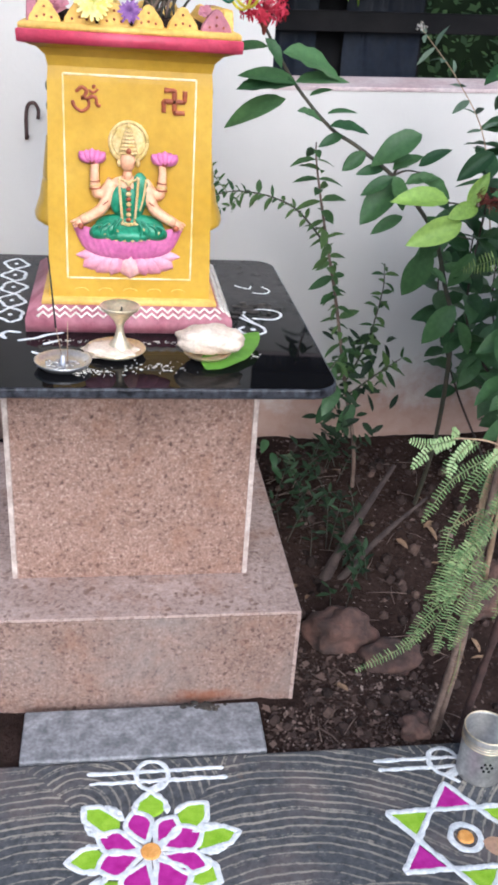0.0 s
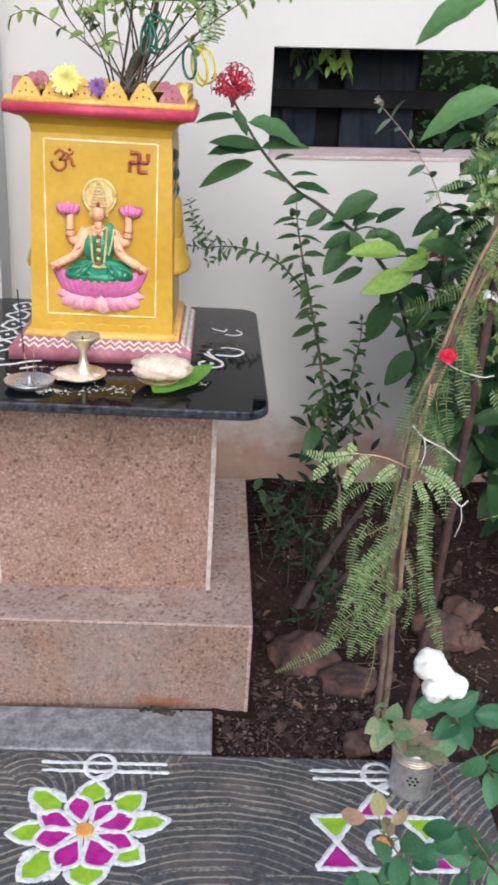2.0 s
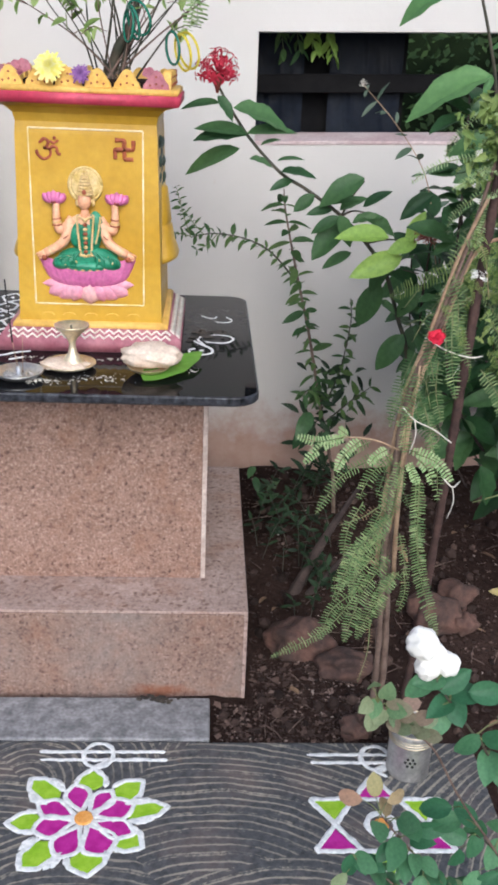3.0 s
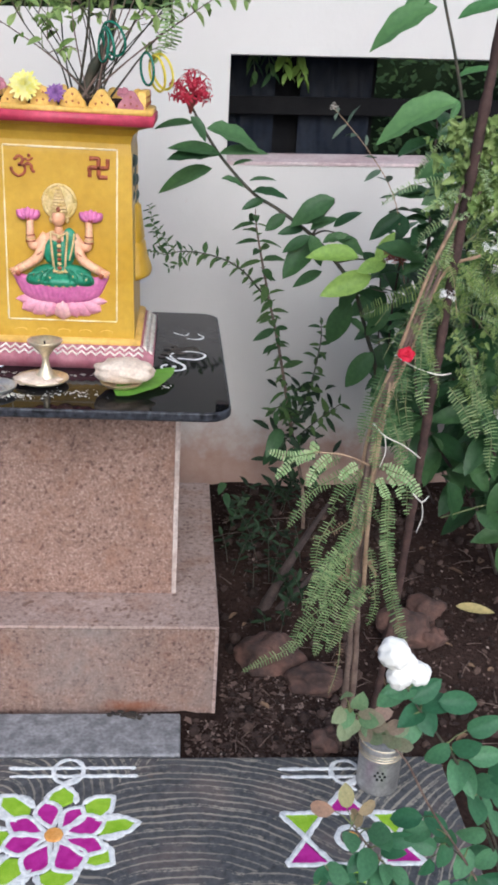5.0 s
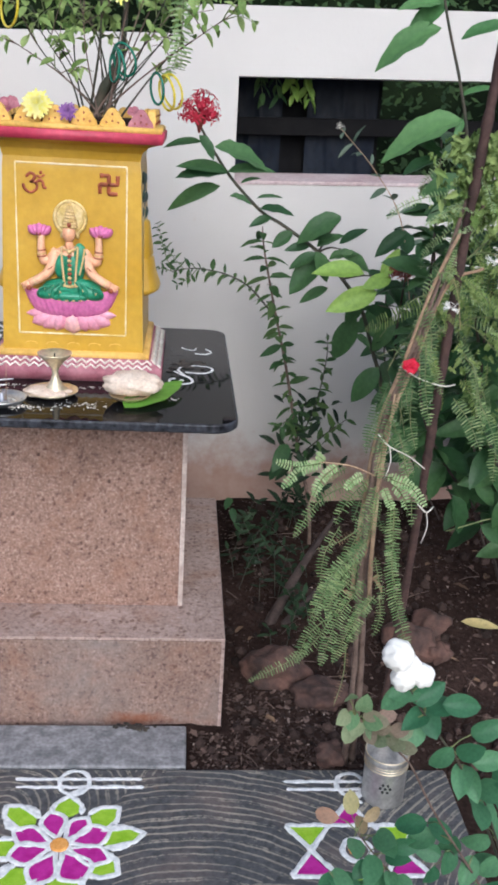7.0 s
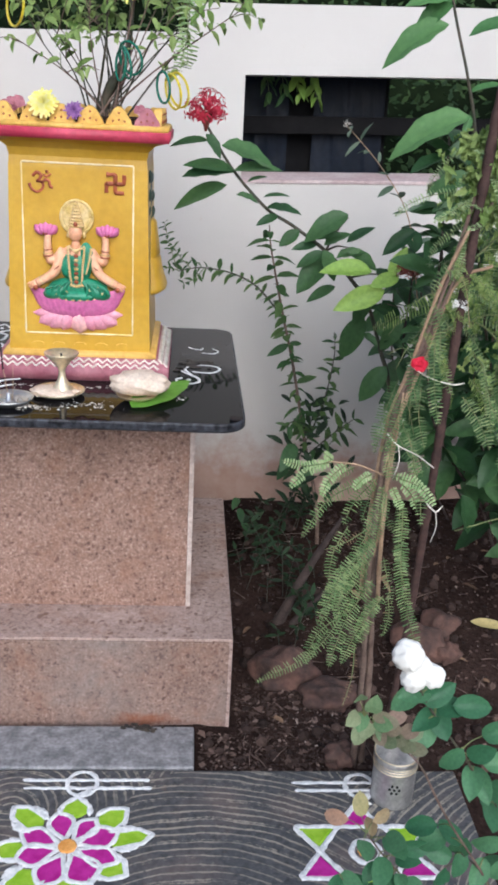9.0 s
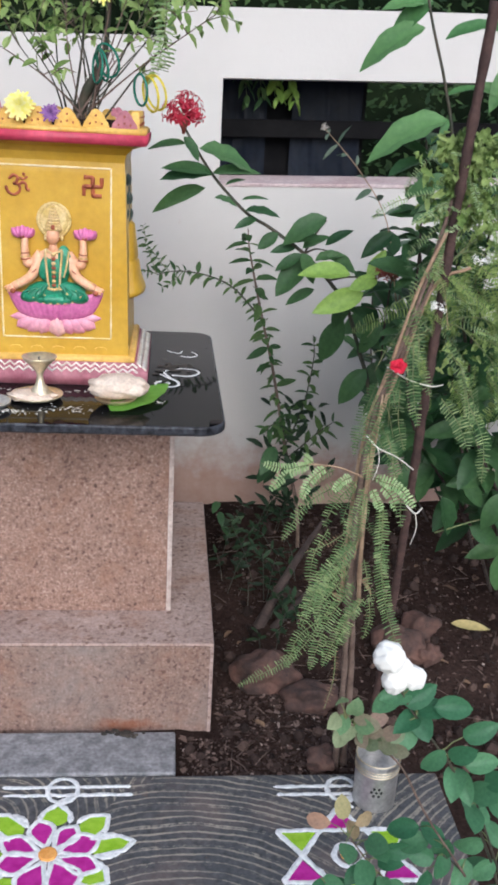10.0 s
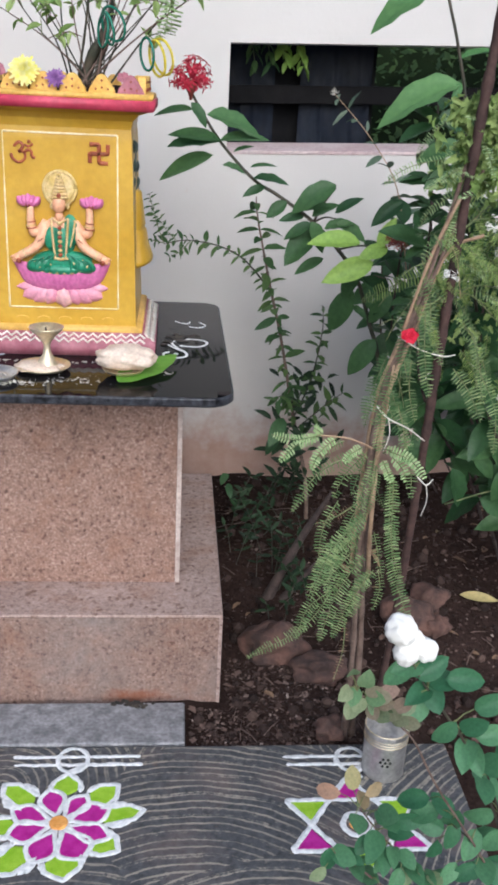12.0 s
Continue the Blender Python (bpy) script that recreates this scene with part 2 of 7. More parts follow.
M_BRASS = mat("old_brass", (0.66, 0.55, 0.35), (0.82, 0.73, 0.54), 20, 150, 0.42, 0.75, 0.1)
M_STEEL = mat("dull_steel", (0.50, 0.50, 0.50), (0.66, 0.66, 0.66), 14, 160, 0.32, 0.9, 0.1)
M_TIN = mat("weathered_tin", (0.48, 0.47, 0.455), (0.70, 0.69, 0.67), 14, 120, 0.42, 0.9, 0.12)
M_HOLE = mat("dark_hole", (0.01, 0.01, 0.01), (0.02, 0.02, 0.02), 10, 50, 0.9)
M_CHALK = mat("white_rice_powder", (0.60, 0.62, 0.63), (0.86, 0.86, 0.85), 75, 400, 0.9, 0, 0.6, 0.2, 0.25)
M_MAG = mat("magenta_colour_powder", (0.36, 0.012, 0.22), (0.47, 0.03, 0.30), 40, 400, 0.9, 0, 0.6, 0.2, 0.25)
M_LIME = mat("lime_colour_powder", (0.25, 0.46, 0.015), (0.36, 0.56, 0.04), 40, 400, 0.9, 0, 0.6, 0.2, 0.25)
M_ORANGE = mat("orange_turmeric_powder", (0.60, 0.25, 0.04), (0.75, 0.38, 0.10), 60, 400, 0.9)
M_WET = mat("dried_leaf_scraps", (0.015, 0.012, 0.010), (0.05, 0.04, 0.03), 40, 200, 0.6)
M_CREAM = mat("cream_offering", (0.58, 0.45, 0.345), (0.71, 0.60, 0.49), 30, 160, 0.75, 0, 0.5)
M_SHEET = mat("black_plastic_sheet", (0.004, 0.006, 0.012), (0.011, 0.015, 0.025), 3, 60, 0.4, 0, 0.3, 0.14)
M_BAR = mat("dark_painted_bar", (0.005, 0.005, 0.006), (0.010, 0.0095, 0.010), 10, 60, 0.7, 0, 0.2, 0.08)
M_BARK = mat("grey_brown_bark", (0.10, 0.065, 0.05), (0.20, 0.14, 0.11), 25, 140, 0.85, 0, 0.7)
# Bark of stems standing in shade; that shade is put into its colour.
M_SHADEBARK = mat("shaded_dark_bark", (0.032, 0.022, 0.019), (0.075, 0.052, 0.043), 25, 140, 0.9, 0, 0.7)
M_DARKSTEM = mat("dark_green_stem", (0.035, 0.04, 0.025), (0.075, 0.06, 0.04), 25, 140, 0.7)
M_GREENSTEM = mat("green_stem", (0.10, 0.15, 0.05), (0.19, 0.20, 0.08), 25, 140, 0.6)
M_TANSTEM = mat("tan_dry_stem", (0.27, 0.175, 0.108), (0.43, 0.30, 0.19), 25, 140, 0.8)
M_RUST = mat("rusty_rod", (0.042, 0.024, 0.021), (0.088, 0.049, 0.041), 25, 140, 0.8, 0.2, 0.5)
M_STRING = mat("white_cotton_string", (0.60, 0.56, 0.48), (0.74, 0.70, 0.62), 60, 300, 0.9)
M_ROCK = mat("red_brown_rock", (0.042, 0.027, 0.023), (0.125, 0.066, 0.050), 16, 90, 0.95, 0, 1.0)
M_LEAF_IX = leaf_mat("glossy_dark_leaf", (0.022, 0.062, 0.024), (0.082, 0.165, 0.062), 0.32)
M_LEAF_MID = leaf_mat("mid_green_leaf", (0.07, 0.18, 0.06), (0.17, 0.31, 0.12), 0.34, 0.3)
M_LEAF_LIME = leaf_mat("young_lime_leaf", (0.23, 0.39, 0.060), (0.34, 0.50, 0.12), 0.4)
M_LEAF_SM = leaf_mat("small_herb_leaf", (0.03, 0.08, 0.025), (0.10, 0.165, 0.05), 0.5)
M_LEAF_TU = leaf_mat("holy_basil_leaf", (0.15, 0.25, 0.06), (0.36, 0.46, 0.17), 0.55, 0.35)
M_LEAF_JAG = leaf_mat("crisp_tuft_leaf", (0.16, 0.25, 0.065), (0.35, 0.44, 0.16), 0.6, 0.35)
M_LEAF_RO = leaf_mat("rose_leaf", (0.038, 0.125, 0.062), (0.110, 0.245, 0.125), 0.36)
M_LEAF_RO4 = leaf_mat("pinkish_young_rose_leaf", (0.15, 0.225, 0.125), (0.29, 0.20, 0.165), 0.5)
M_LEAF_RO3 = leaf_mat("reddish_young_rose_leaf", (0.30, 0.33, 0.14), (0.45, 0.26, 0.20), 0.5)
M_LEAF_RO2 = leaf_mat("pale_rose_leaf", (0.12, 0.24, 0.115), (0.27, 0.29, 0.175), 0.5)
M_LEAF_FE = leaf_mat("fern_leaflet", (0.090, 0.170, 0.064), (0.27, 0.35, 0.160), 0.5, 0.3)
M_LEAF_FEY = leaf_mat("yellowish_fern_leaflet", (0.11, 0.19, 0.048), (0.30, 0.38, 0.12), 0.5, 0.3)
# Same leaflet in darker greens, for the fronds behind the stems.
M_LEAF_FED = leaf_mat("dark_fern_leaflet", (0.06, 0.14, 0.05), (0.17, 0.26, 0.11), 0.5, 0.3)
M_LEAF_FEL = leaf_mat("young_fern_leaflet", (0.26, 0.40, 0.17), (0.42, 0.52, 0.28), 0.5, 0.3)
M_LEAF_BG = leaf_mat("far_dark_foliage", (0.018, 0.045, 0.014), (0.07, 0.12, 0.035), 0.6)
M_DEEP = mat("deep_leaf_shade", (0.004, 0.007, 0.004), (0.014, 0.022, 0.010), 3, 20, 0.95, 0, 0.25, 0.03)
M_LEAF_DRY = leaf_mat("dry_leaf", (0.10, 0.06, 0.04), (0.34, 0.22, 0.14), 0.8, 0.1)
M_BETEL = leaf_mat("fresh_betel_leaf", (0.13, 0.32, 0.03), (0.20, 0.40, 0.06), 0.4)
M_IXFL = leaf_mat("crimson_petal", (0.46, 0.015, 0.045), (0.68, 0.06, 0.11), 0.6, 0.25)
M_BRONZE = leaf_mat("fading_red_petal", (0.16, 0.035, 0.03), (0.30, 0.08, 0.06), 0.6, 0.2)
M_REDFL = leaf_mat("bright_red_petal", (0.50, 0.006, 0.03), (0.64, 0.02, 0.06), 0.6, 0.2)
M_WHITEFL = mat("white_petal", (0.72, 0.71, 0.66), (0.82, 0.81, 0.77), 20, 90, 0.6, 0, 0.05, 0.3, 0.06)
M_YELFL = leaf_mat("lemon_petal", (0.85, 0.80, 0.18), (0.88, 0.84, 0.42), 0.6, 0.3)
M_PURFL = leaf_mat("purple_petal", (0.20, 0.09, 0.30), (0.34, 0.17, 0.44), 0.6, 0.2)
M_BANGY = mat("yellow_bangle", (0.62, 0.50, 0.02), (0.72, 0.60, 0.06), 20, 100, 0.3)
M_BANGG = mat("green_glass_bangle", (0.02, 0.14, 0.09), (0.05, 0.22, 0.15), 20, 100, 0.2)
M_LITTER = island_mat("leaf_litter", [(0.0, (0.025, 0.017, 0.014)), (0.5, (0.07, 0.045, 0.036)), (0.86, (0.14, 0.092, 0.074)), (0.97, (0.24, 0.175, 0.145)), (1.0, (0.42, 0.34, 0.29))])
M_CLOD = island_mat("earth_crumb", [(0.0, (0.018, 0.012, 0.010)), (0.7, (0.055, 0.036, 0.030)), (1.0, (0.10, 0.066, 0.052))], 0.95)
M_SPRINKLE = island_mat("scattered_rice", [(0.0, (0.55, 0.50, 0.44)), (1.0, (0.82, 0.78, 0.70))])


# ---- helpers for things ----
def thing(name, at, label, category, group="", kind=""):
    ob = new(name)
    ob.empty_display_size = 0.05
    ob.location = at
    return tagged(ob, label, category, group, kind)


def home(ob):
    """What undoes the place of the thing that ob belongs to."""
    return ob.matrix_basis.inverted() if ob.type == "EMPTY" else Matrix()


def mesh_of(name, bm, mats, smooth=True):
    me = bpy.data.meshes.new(name)
    bm.normal_update()
    bm.to_mesh(me)
    bm.free()
    for m in mats if isinstance(mats, (list, tuple)) else [mats]:
        me.materials.append(m)
    for f in me.polygons:
        f.use_smooth = smooth
    return me


def part(name, bm, material, parent, label="", smooth=True, m=None):
    """One mesh object under a thing or a part; bm may be a mesh that is shared."""
    me = bm if isinstance(bm, bpy.types.Mesh) else mesh_of(name, bm, material, smooth)
    ob = new(name, me)
    if parent is not None:
        ob.parent = parent
        ob.matrix_parent_inverse = home(parent)
    if m is not None:
        ob.matrix_basis = m
    return tagged(ob, label)


def solid(name, bm, material, label, category, kind="", group="", smooth=False):
    return tagged(part(name, bm, material, None, smooth=smooth), label, category, group, kind)


def slab(x0, x1, y0, y1, z0, z1, r=0.004, seg=2, bm=None):
    """A block with its edges rounded."""
    own = bmesh.new()
    bmesh.ops.create_cube(own, size=1)
    for v in own.verts:
        v.co = ((x0 + x1) / 2 + v.co.x * (x1 - x0), (y0 + y1) / 2 + v.co.y * (y1 - y0), (z0 + z1) / 2 + v.co.z * (z1 - z0))
    if r:
        bmesh.ops.bevel(own, geom=own.edges[:], offset=r, segments=seg, profile=0.5, affect="EDGES")
    if bm is None:
        return own
    merge(bm, own)
    return bm


def merge(bm, other, idx=None):
    me = bpy.data.meshes.new("tmp")
    if idx is not None:
        for f in other.faces:
            f.material_index = idx
    other.to_mesh(me)
    other.free()
    bm.from_mesh(me)
    bpy.data.meshes.remove(me)


def lathe(profile, at, n=28, bm=None):
    """A turned shape from (radius, height) steps."""
    bm = bm or bmesh.new()
    rings = []
    for r, z in profile:
        rings.append([bm.verts.new((at[0] + r * math.cos(2 * math.pi * i / n), at[1] + r * math.sin(2 * math.pi * i / n), at[2] + z)) for i in range(n)])
    for a, b in zip(rings, rings[1:]):
        for i in range(n):
            bm.faces.new((a[i], a[(i + 1) % n], b[(i + 1) % n], b[i]))
    bm.faces.new(rings[0][::-1])
    bm.faces.new(rings[-1])
    return bm


def spline(points, n):
    """A smooth line through a few points."""
    P = [Vector(p) for p in points]
    P = [P[0] * 2 - P[1], *P, P[-1] * 2 - P[-2]]
    out = []
    segs = len(P) - 3
    for k in range(n + 1):
        s = k / n * segs
        i = min(int(s), segs - 1)
        t = s - i
        a, b, c, d = P[i:i + 4]
        out.append(0.5 * (2 * b + (c - a) * t + (2 * a - 5 * b + 4 * c - d) * t * t + (3 * b - a - 3 * c + d) * t ** 3))
    return out


def tube(points, r0, r1, sides=6, bm=None, wob=0.0):
    """A tapered round stem along a line of points."""
    bm = bm or bmesh.new()
    rings = []
    n = len(points)
    side = None
    for i, p in enumerate(points):
        d = (points[min(i + 1, n - 1)] - points[max(i - 1, 0)]).normalized()
        if side is None:
            side = d.orthogonal().normalized()
        side = (side - d * side.dot(d)).normalized()
        up = d.cross(side)
        r = r0 + (r1 - r0) * i / (n - 1)
        r *= 1 + wob * noise.noise(Vector(p) * 40)
        rings.append([bm.verts.new(p + r * (math.cos(2 * math.pi * k / sides) * side + math.sin(2 * math.pi * k / sides) * up)) for k in range(sides)])
    for a, b in zip(rings, rings[1:]):
        for k in range(sides):
            bm.faces.new((a[k], a[(k + 1) % sides], b[(k + 1) % sides], b[k]))
    bm.faces.new(rings[0][::-1])
    bm.faces.new(rings[-1])
    return bm


def leaf_mesh(name, material, width=0.4, fold=0.10, droop=0.25, peak=0.45, wave=0.0, n=8, stalk=0.0, full=0.72):
    """A leaf one unit long along y, folded along its midrib."""
    bm = bmesh.new()
    rows = []
    for i in range(n + 1):
        t = i / n
        w = width * 0.5 * (math.sin(math.pi * t ** (math.log(0.5) / math.log(peak)))) ** full if 0 < i < n else 0.006
        z = -droop * t * t
        e = fold * w * 4 + wave * math.sin(t * 17 + width * 9) * w
        y = stalk + t * (1 - stalk)
        rows.append([bm.verts.new((-w, y, z + e)), bm.verts.new((-w * 0.5, y + 0.01, z + e * 0.55)), bm.verts.new((0, y, z)),
                     bm.verts.new((w * 0.5, y + 0.01, z + e * 0.5)), bm.verts.new((w, y, z + e * 0.9))])
    for a, b in zip(rows, rows[1:]):
        for k in range(4):
            bm.faces.new((a[k], a[k + 1], b[k + 1], b[k]))
    return mesh_of(name, bm, material)


def aim(pos, way, up=(0, 0, 1), size=1.0):
    """A pose whose y runs along way and whose z leans to up."""
    y = Vector(way).normalized()
    x = y.cross(Vector(up))
    x = x.normalized() if x.length > 1e-4 else y.orthogonal().normalized()
    z = x.cross(y)
    return Matrix.Translation(pos) @ Matrix((x, y, z)).transposed().to_4x4() @ Matrix.Scale(size, 4)


rnd = random.Random(7)


def jit(v, a):
    return Vector(v) + Vector((rnd.uniform(-a, a), rnd.uniform(-a, a), rnd.uniform(-a, a)))


def ribbon(points, w, z, bm=None, rough=0.35, closed=False, h=0.0013):
    """A hand-drawn line of powder, a little heaped and uneven, on a level surface at z."""
    bm = bm or bmesh.new()
    rows = []
    fine = []
    for i in range(len(points) - (0 if closed else 1)):
        a, b = points[i], points[(i + 1) % len(points)]
        m = max(1, int(math.hypot(b[0] - a[0], b[1] - a[1]) / 0.004))
        fine += [(a[0] + (b[0] - a[0]) * k / m, a[1] + (b[1] - a[1]) * k / m) for k in range(m)]
    points = fine if closed else fine + [points[-1]]
    n = len(points)
    for i, p in enumerate(points):
        a, b = (points[(i - 1) % n], points[(i + 1) % n]) if closed else (points[max(i - 1, 0)], points[min(i + 1, n - 1)])
        d = Vector((b[0] - a[0], b[1] - a[1], 0))
        d = d.normalized() if d.length > 1e-9 else Vector((1, 0, 0))
        s = Vector((-d.y, d.x, 0))
        c = Vector((p[0], p[1], z))
        k1, k2 = (w * 0.5 * (1 + rough * (1.1 * noise.noise(Vector((p[0] * 55, p[1] * 55, q))) + 0.5 * noise.noise(Vector((p[0] * 300, p[1] * 300, q))))) for q in (1.0, 7.0))
        if not closed:
            end = min(i, n - 1 - i) * 0.004 / (w * 0.5)
            fade = math.sqrt(max(0.03, 1 - (1 - min(end, 1.0)) ** 2))
            k1, k2 = k1 * fade, k2 * fade
        hh = h * rnd.uniform(0.7, 1.2)
        rows.append([bm.verts.new(c + s * k1), bm.verts.new(c + s * k1 * 0.6 + Vector((0, 0, hh))),
                     bm.verts.new(c - s * k2 * 0.6 + Vector((0, 0, hh))), bm.verts.new(c - s * k2)])
    pairs = list(zip(rows, rows[1:])) + ([(rows[-1], rows[0])] if closed else [])
    for a, b in pairs:
        for k in range(3):
            bm.faces.new((a[k], b[k], b[k + 1], a[k + 1]))
    return bm


def patch(outline, z, bm=None, h=0.0018):
    """A flat heap of powder inside an outline."""
    bm = bm or bmesh.new()
    n = len(outline)
    c = Vector((sum(p[0] for p in outline) / n, sum(p[1] for p in outline) / n, z + h))
    low = [bm.verts.new((p[0] + rnd.uniform(-1, 1) * 0.001, p[1] + rnd.uniform(-1, 1) * 0.001, z)) for p in outline]
    mid = [bm.verts.new((c.x + (p[0] - c.x) * 0.85, c.y + (p[1] - c.y) * 0.85, z + h)) for p in outline]
    for i in range(n):
        j = (i + 1) % n
        bm.faces.new((low[i], low[j], mid[j], mid[i]))
    bm.faces.new(mid)
    return bm


# ---- the setting ----
def soil_height(x, y):
    s = min(max((y - 1.55) / 1.1, 0.0), 1.0)
    z = -0.035 + 0.165 * s * s * (3 - 2 * s) + 0.03 * min(max(x - 0.8, 0), 1) * s
    if y > 2.85:
        z = 0.10
    return z + 0.020 * noise.noise(Vector((x * 5, y * 5, 0))) + 0.010 * noise.noise(Vector((x * 19, y * 19, 3)))


def ground():
    xs = [-400, -60, -12, -4, -2] + [-1.2 + i * 0.03 for i in range(128)] + [3.2, 5, 12, 60, 400]
    ys = [-400, -60, -12, -4, -1, -0.3] + [0.1 + i * 0.03 for i in range(96)] + [3.3, 5, 12, 60, 400]
    bm = bmesh.new()
    grid = [[bm.verts.new((x, y, soil_height(x, y) if -1.3 < x < 2.7 and 0 < y < 3.1 else -0.02)) for x in xs] for y in ys]
    for r, q in zip(grid, grid[1:]):
        for i in range(len(xs) - 1):
            bm.faces.new((r[i], r[i + 1], q[i + 1], q[i]))
    solid("ground", bm, M_SOIL, "dark damp garden soil strewn with dry litter", "soil", "structure", smooth=True)


ground()

WALL_Y = 2.785
WIN = (0.612, 2.3, 1.254, 1.573)


def climb(bm):
    """The wall's courses rise a little along it."""
    for v in bm.verts:
        if v.co.z > 0:
            v.co.z += 0.036 * (v.co.x - WIN[0])
    return bm


def compound_wall():
    y0, y1 = WALL_Y, WALL_Y + 0.13
    x0, x1, z0, z1 = WIN
    top_l, top_r, step_x = 1.690, 1.773, 0.43
    bm = bmesh.new()
    slab(-1.6, step_x, y0, y1, -0.1, top_l, 0, 2, bm)
    slab(step_x, x0, y0, y1, -0.1, top_r, 0, 2, bm)
    slab(x0, x1, y0, y1, -0.1, z0, 0, 2, bm)
    slab(x0, x1, y0, y1, z1, top_r, 0, 2, bm)
    slab(x1, 3.6, y0, y1, -0.1, top_r, 0, 2, bm)
    solid("wall_north", climb(bm), M_WALL, "off-white painted garden wall, muddy at its foot", "wall", "structure")
    bm = slab(-1.0, -0.208, 2.64, WALL_Y - 0.003, -0.1, 2.3, 0.006)
    solid("wall_pier", bm, M_WALL, "off-white painted pier standing before the garden wall", "wall", "structure")
    w = thing("window_1", (x0, y0, z0), "unglazed slot in the wall with a pink sill and black sheeting behind", "window", kind="structure")
    bm = slab(x0 + 0.002, x1, y0 - 0.003, y1 + 0.012, z0 - 0.006, z0 + 0.006, 0.002)
    for v in bm.verts:
        if v.co.z > z0:
            v.co.z += 0.014 * (v.co.y - y0) / (y1 - y0)
    part("window_sill", climb(bm), M_SILL, w, "faded pink sill", smooth=False)
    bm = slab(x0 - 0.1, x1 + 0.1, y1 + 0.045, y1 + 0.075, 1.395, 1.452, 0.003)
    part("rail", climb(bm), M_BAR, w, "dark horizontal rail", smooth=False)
    for a, b in ((x0 - 0.1, 0.775), (0.86, 1.10)):
        bm = bmesh.new()
        nx, nz = 40, 14
        g = [[bm.verts.new((a + (b - a) * i / nx, y1 + 0.09 + 0.010 * noise.noise(Vector((i * 0.35 + j * 0.5, j * 0.35 - i * 0.1, a))), 1.2 + 0.5 * j / nz)) for i in range(nx + 1)] for j in range(nz + 1)]
        for r, q in zip(g, g[1:]):
            for i in range(nx):
                bm.faces.new((r[i], r[i + 1], q[i + 1], q[i]))
        part("sheet", climb(bm), M_SHEET, w, "creased black plastic sheet")
    # Added near-black board: the gap between the sheets gets its darkness from it.
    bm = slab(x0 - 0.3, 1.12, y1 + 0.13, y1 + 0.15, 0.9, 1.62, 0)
    part("dark_gap_board", bm, M_BAR, w, smooth=False)


compound_wall()


def stone_floor():
    bm = slab(-0.085, 1.13, -0.6, 1.506, -0.10, 0.0, 0.006, 2)
    solid("floor", bm, M_STONE, "dark stone paving slab with dried swept arcs", "paving", "structure")
    bm = slab(-0.9, -0.097, -0.6, 1.50, -0.10, -0.006, 0.006, 2)
    solid("pavement", bm, M_STONE, "dark stone paving slab beside the decorated one", "paving", "structure")
    bm = slab(-0.038, 0.500, 1.512, 1.664, -0.06, 0.002, 0.005, 2)
    solid("step_stone", bm, M_STEP, "grey granite strip laid before the plinth", "stone", "structure")


stone_floor()


# ---- the shrine stand ----
def plinth():
    t = thing("plinth", (0.2, 2.1, -0.05), "low plinth clad in speckled reddish granite, rust-stained", "plinth")
    x0, x1, y0, y1, top = -0.19, 0.589, 1.692, 2.55, 0.241
    part("core", slab(x0 + 0.02, x1 - 0.02, y0 + 0.02, y1, -0.06, top - 0.02, 0), M_GROUT, t, smooth=False)
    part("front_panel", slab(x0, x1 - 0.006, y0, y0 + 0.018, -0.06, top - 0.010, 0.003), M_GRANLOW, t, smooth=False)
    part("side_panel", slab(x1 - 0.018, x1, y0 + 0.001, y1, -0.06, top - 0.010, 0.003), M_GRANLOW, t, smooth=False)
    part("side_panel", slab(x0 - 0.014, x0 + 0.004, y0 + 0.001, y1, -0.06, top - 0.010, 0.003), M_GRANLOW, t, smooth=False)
    part("top_panel", slab(x0 - 0.014, x1 + 0.001, y0 - 0.001, y1, top - 0.008, top, 0.002), M_GRANTOP, t, "dusty top slab", smooth=False)
    part("corner_joint", slab(x1 - 0.008, x1 + 0.001, y0 - 0.001, y0 + 0.008, -0.06, top - 0.008, 0.002), M_GRANTOP, t, "pale cement joint", smooth=False)


def pedestal():
    t = thing("pedestal", (0.2, 2.05, 0.241), "square pedestal of reddish granite panels with white cement corners", "pedestal")
    x0, x1, y0, y1, z0, z1 = -0.070, 0.482, 1.845, 2.27, 0.2415, 0.828
    part("core", slab(x0 + 0.02, x1 - 0.02, y0 + 0.02, y1 - 0.02, z0, z1, 0), M_GROUT, t, smooth=False)
    part("front_panel", slab(x0 + 0.012, x1 - 0.012, y0, y0 + 0.018, z0, z1, 0.002), M_GRAN, t, smooth=False)
    part("back_panel", slab(x0 + 0.012, x1 - 0.012, y1 - 0.018, y1, z0, z1, 0.002), M_GRAN, t, smooth=False)
    for a in (x0, x1 - 0.016):
        part("side_panel", slab(a, a + 0.016, y0 + 0.012, y1 - 0.012, z0, z1, 0.002), M_GRAN, t, smooth=False)
    for cx in (x0 + 0.006, x1 - 0.006):
        for cy in (y0 + 0.006, y1 - 0.006):
            part("corner_joint", slab(cx - 0.006, cx + 0.006, cy - 0.0065, cy + 0.0065, z0, z1, 0.002), M_GROUT, t, "white cement corner", smooth=False)


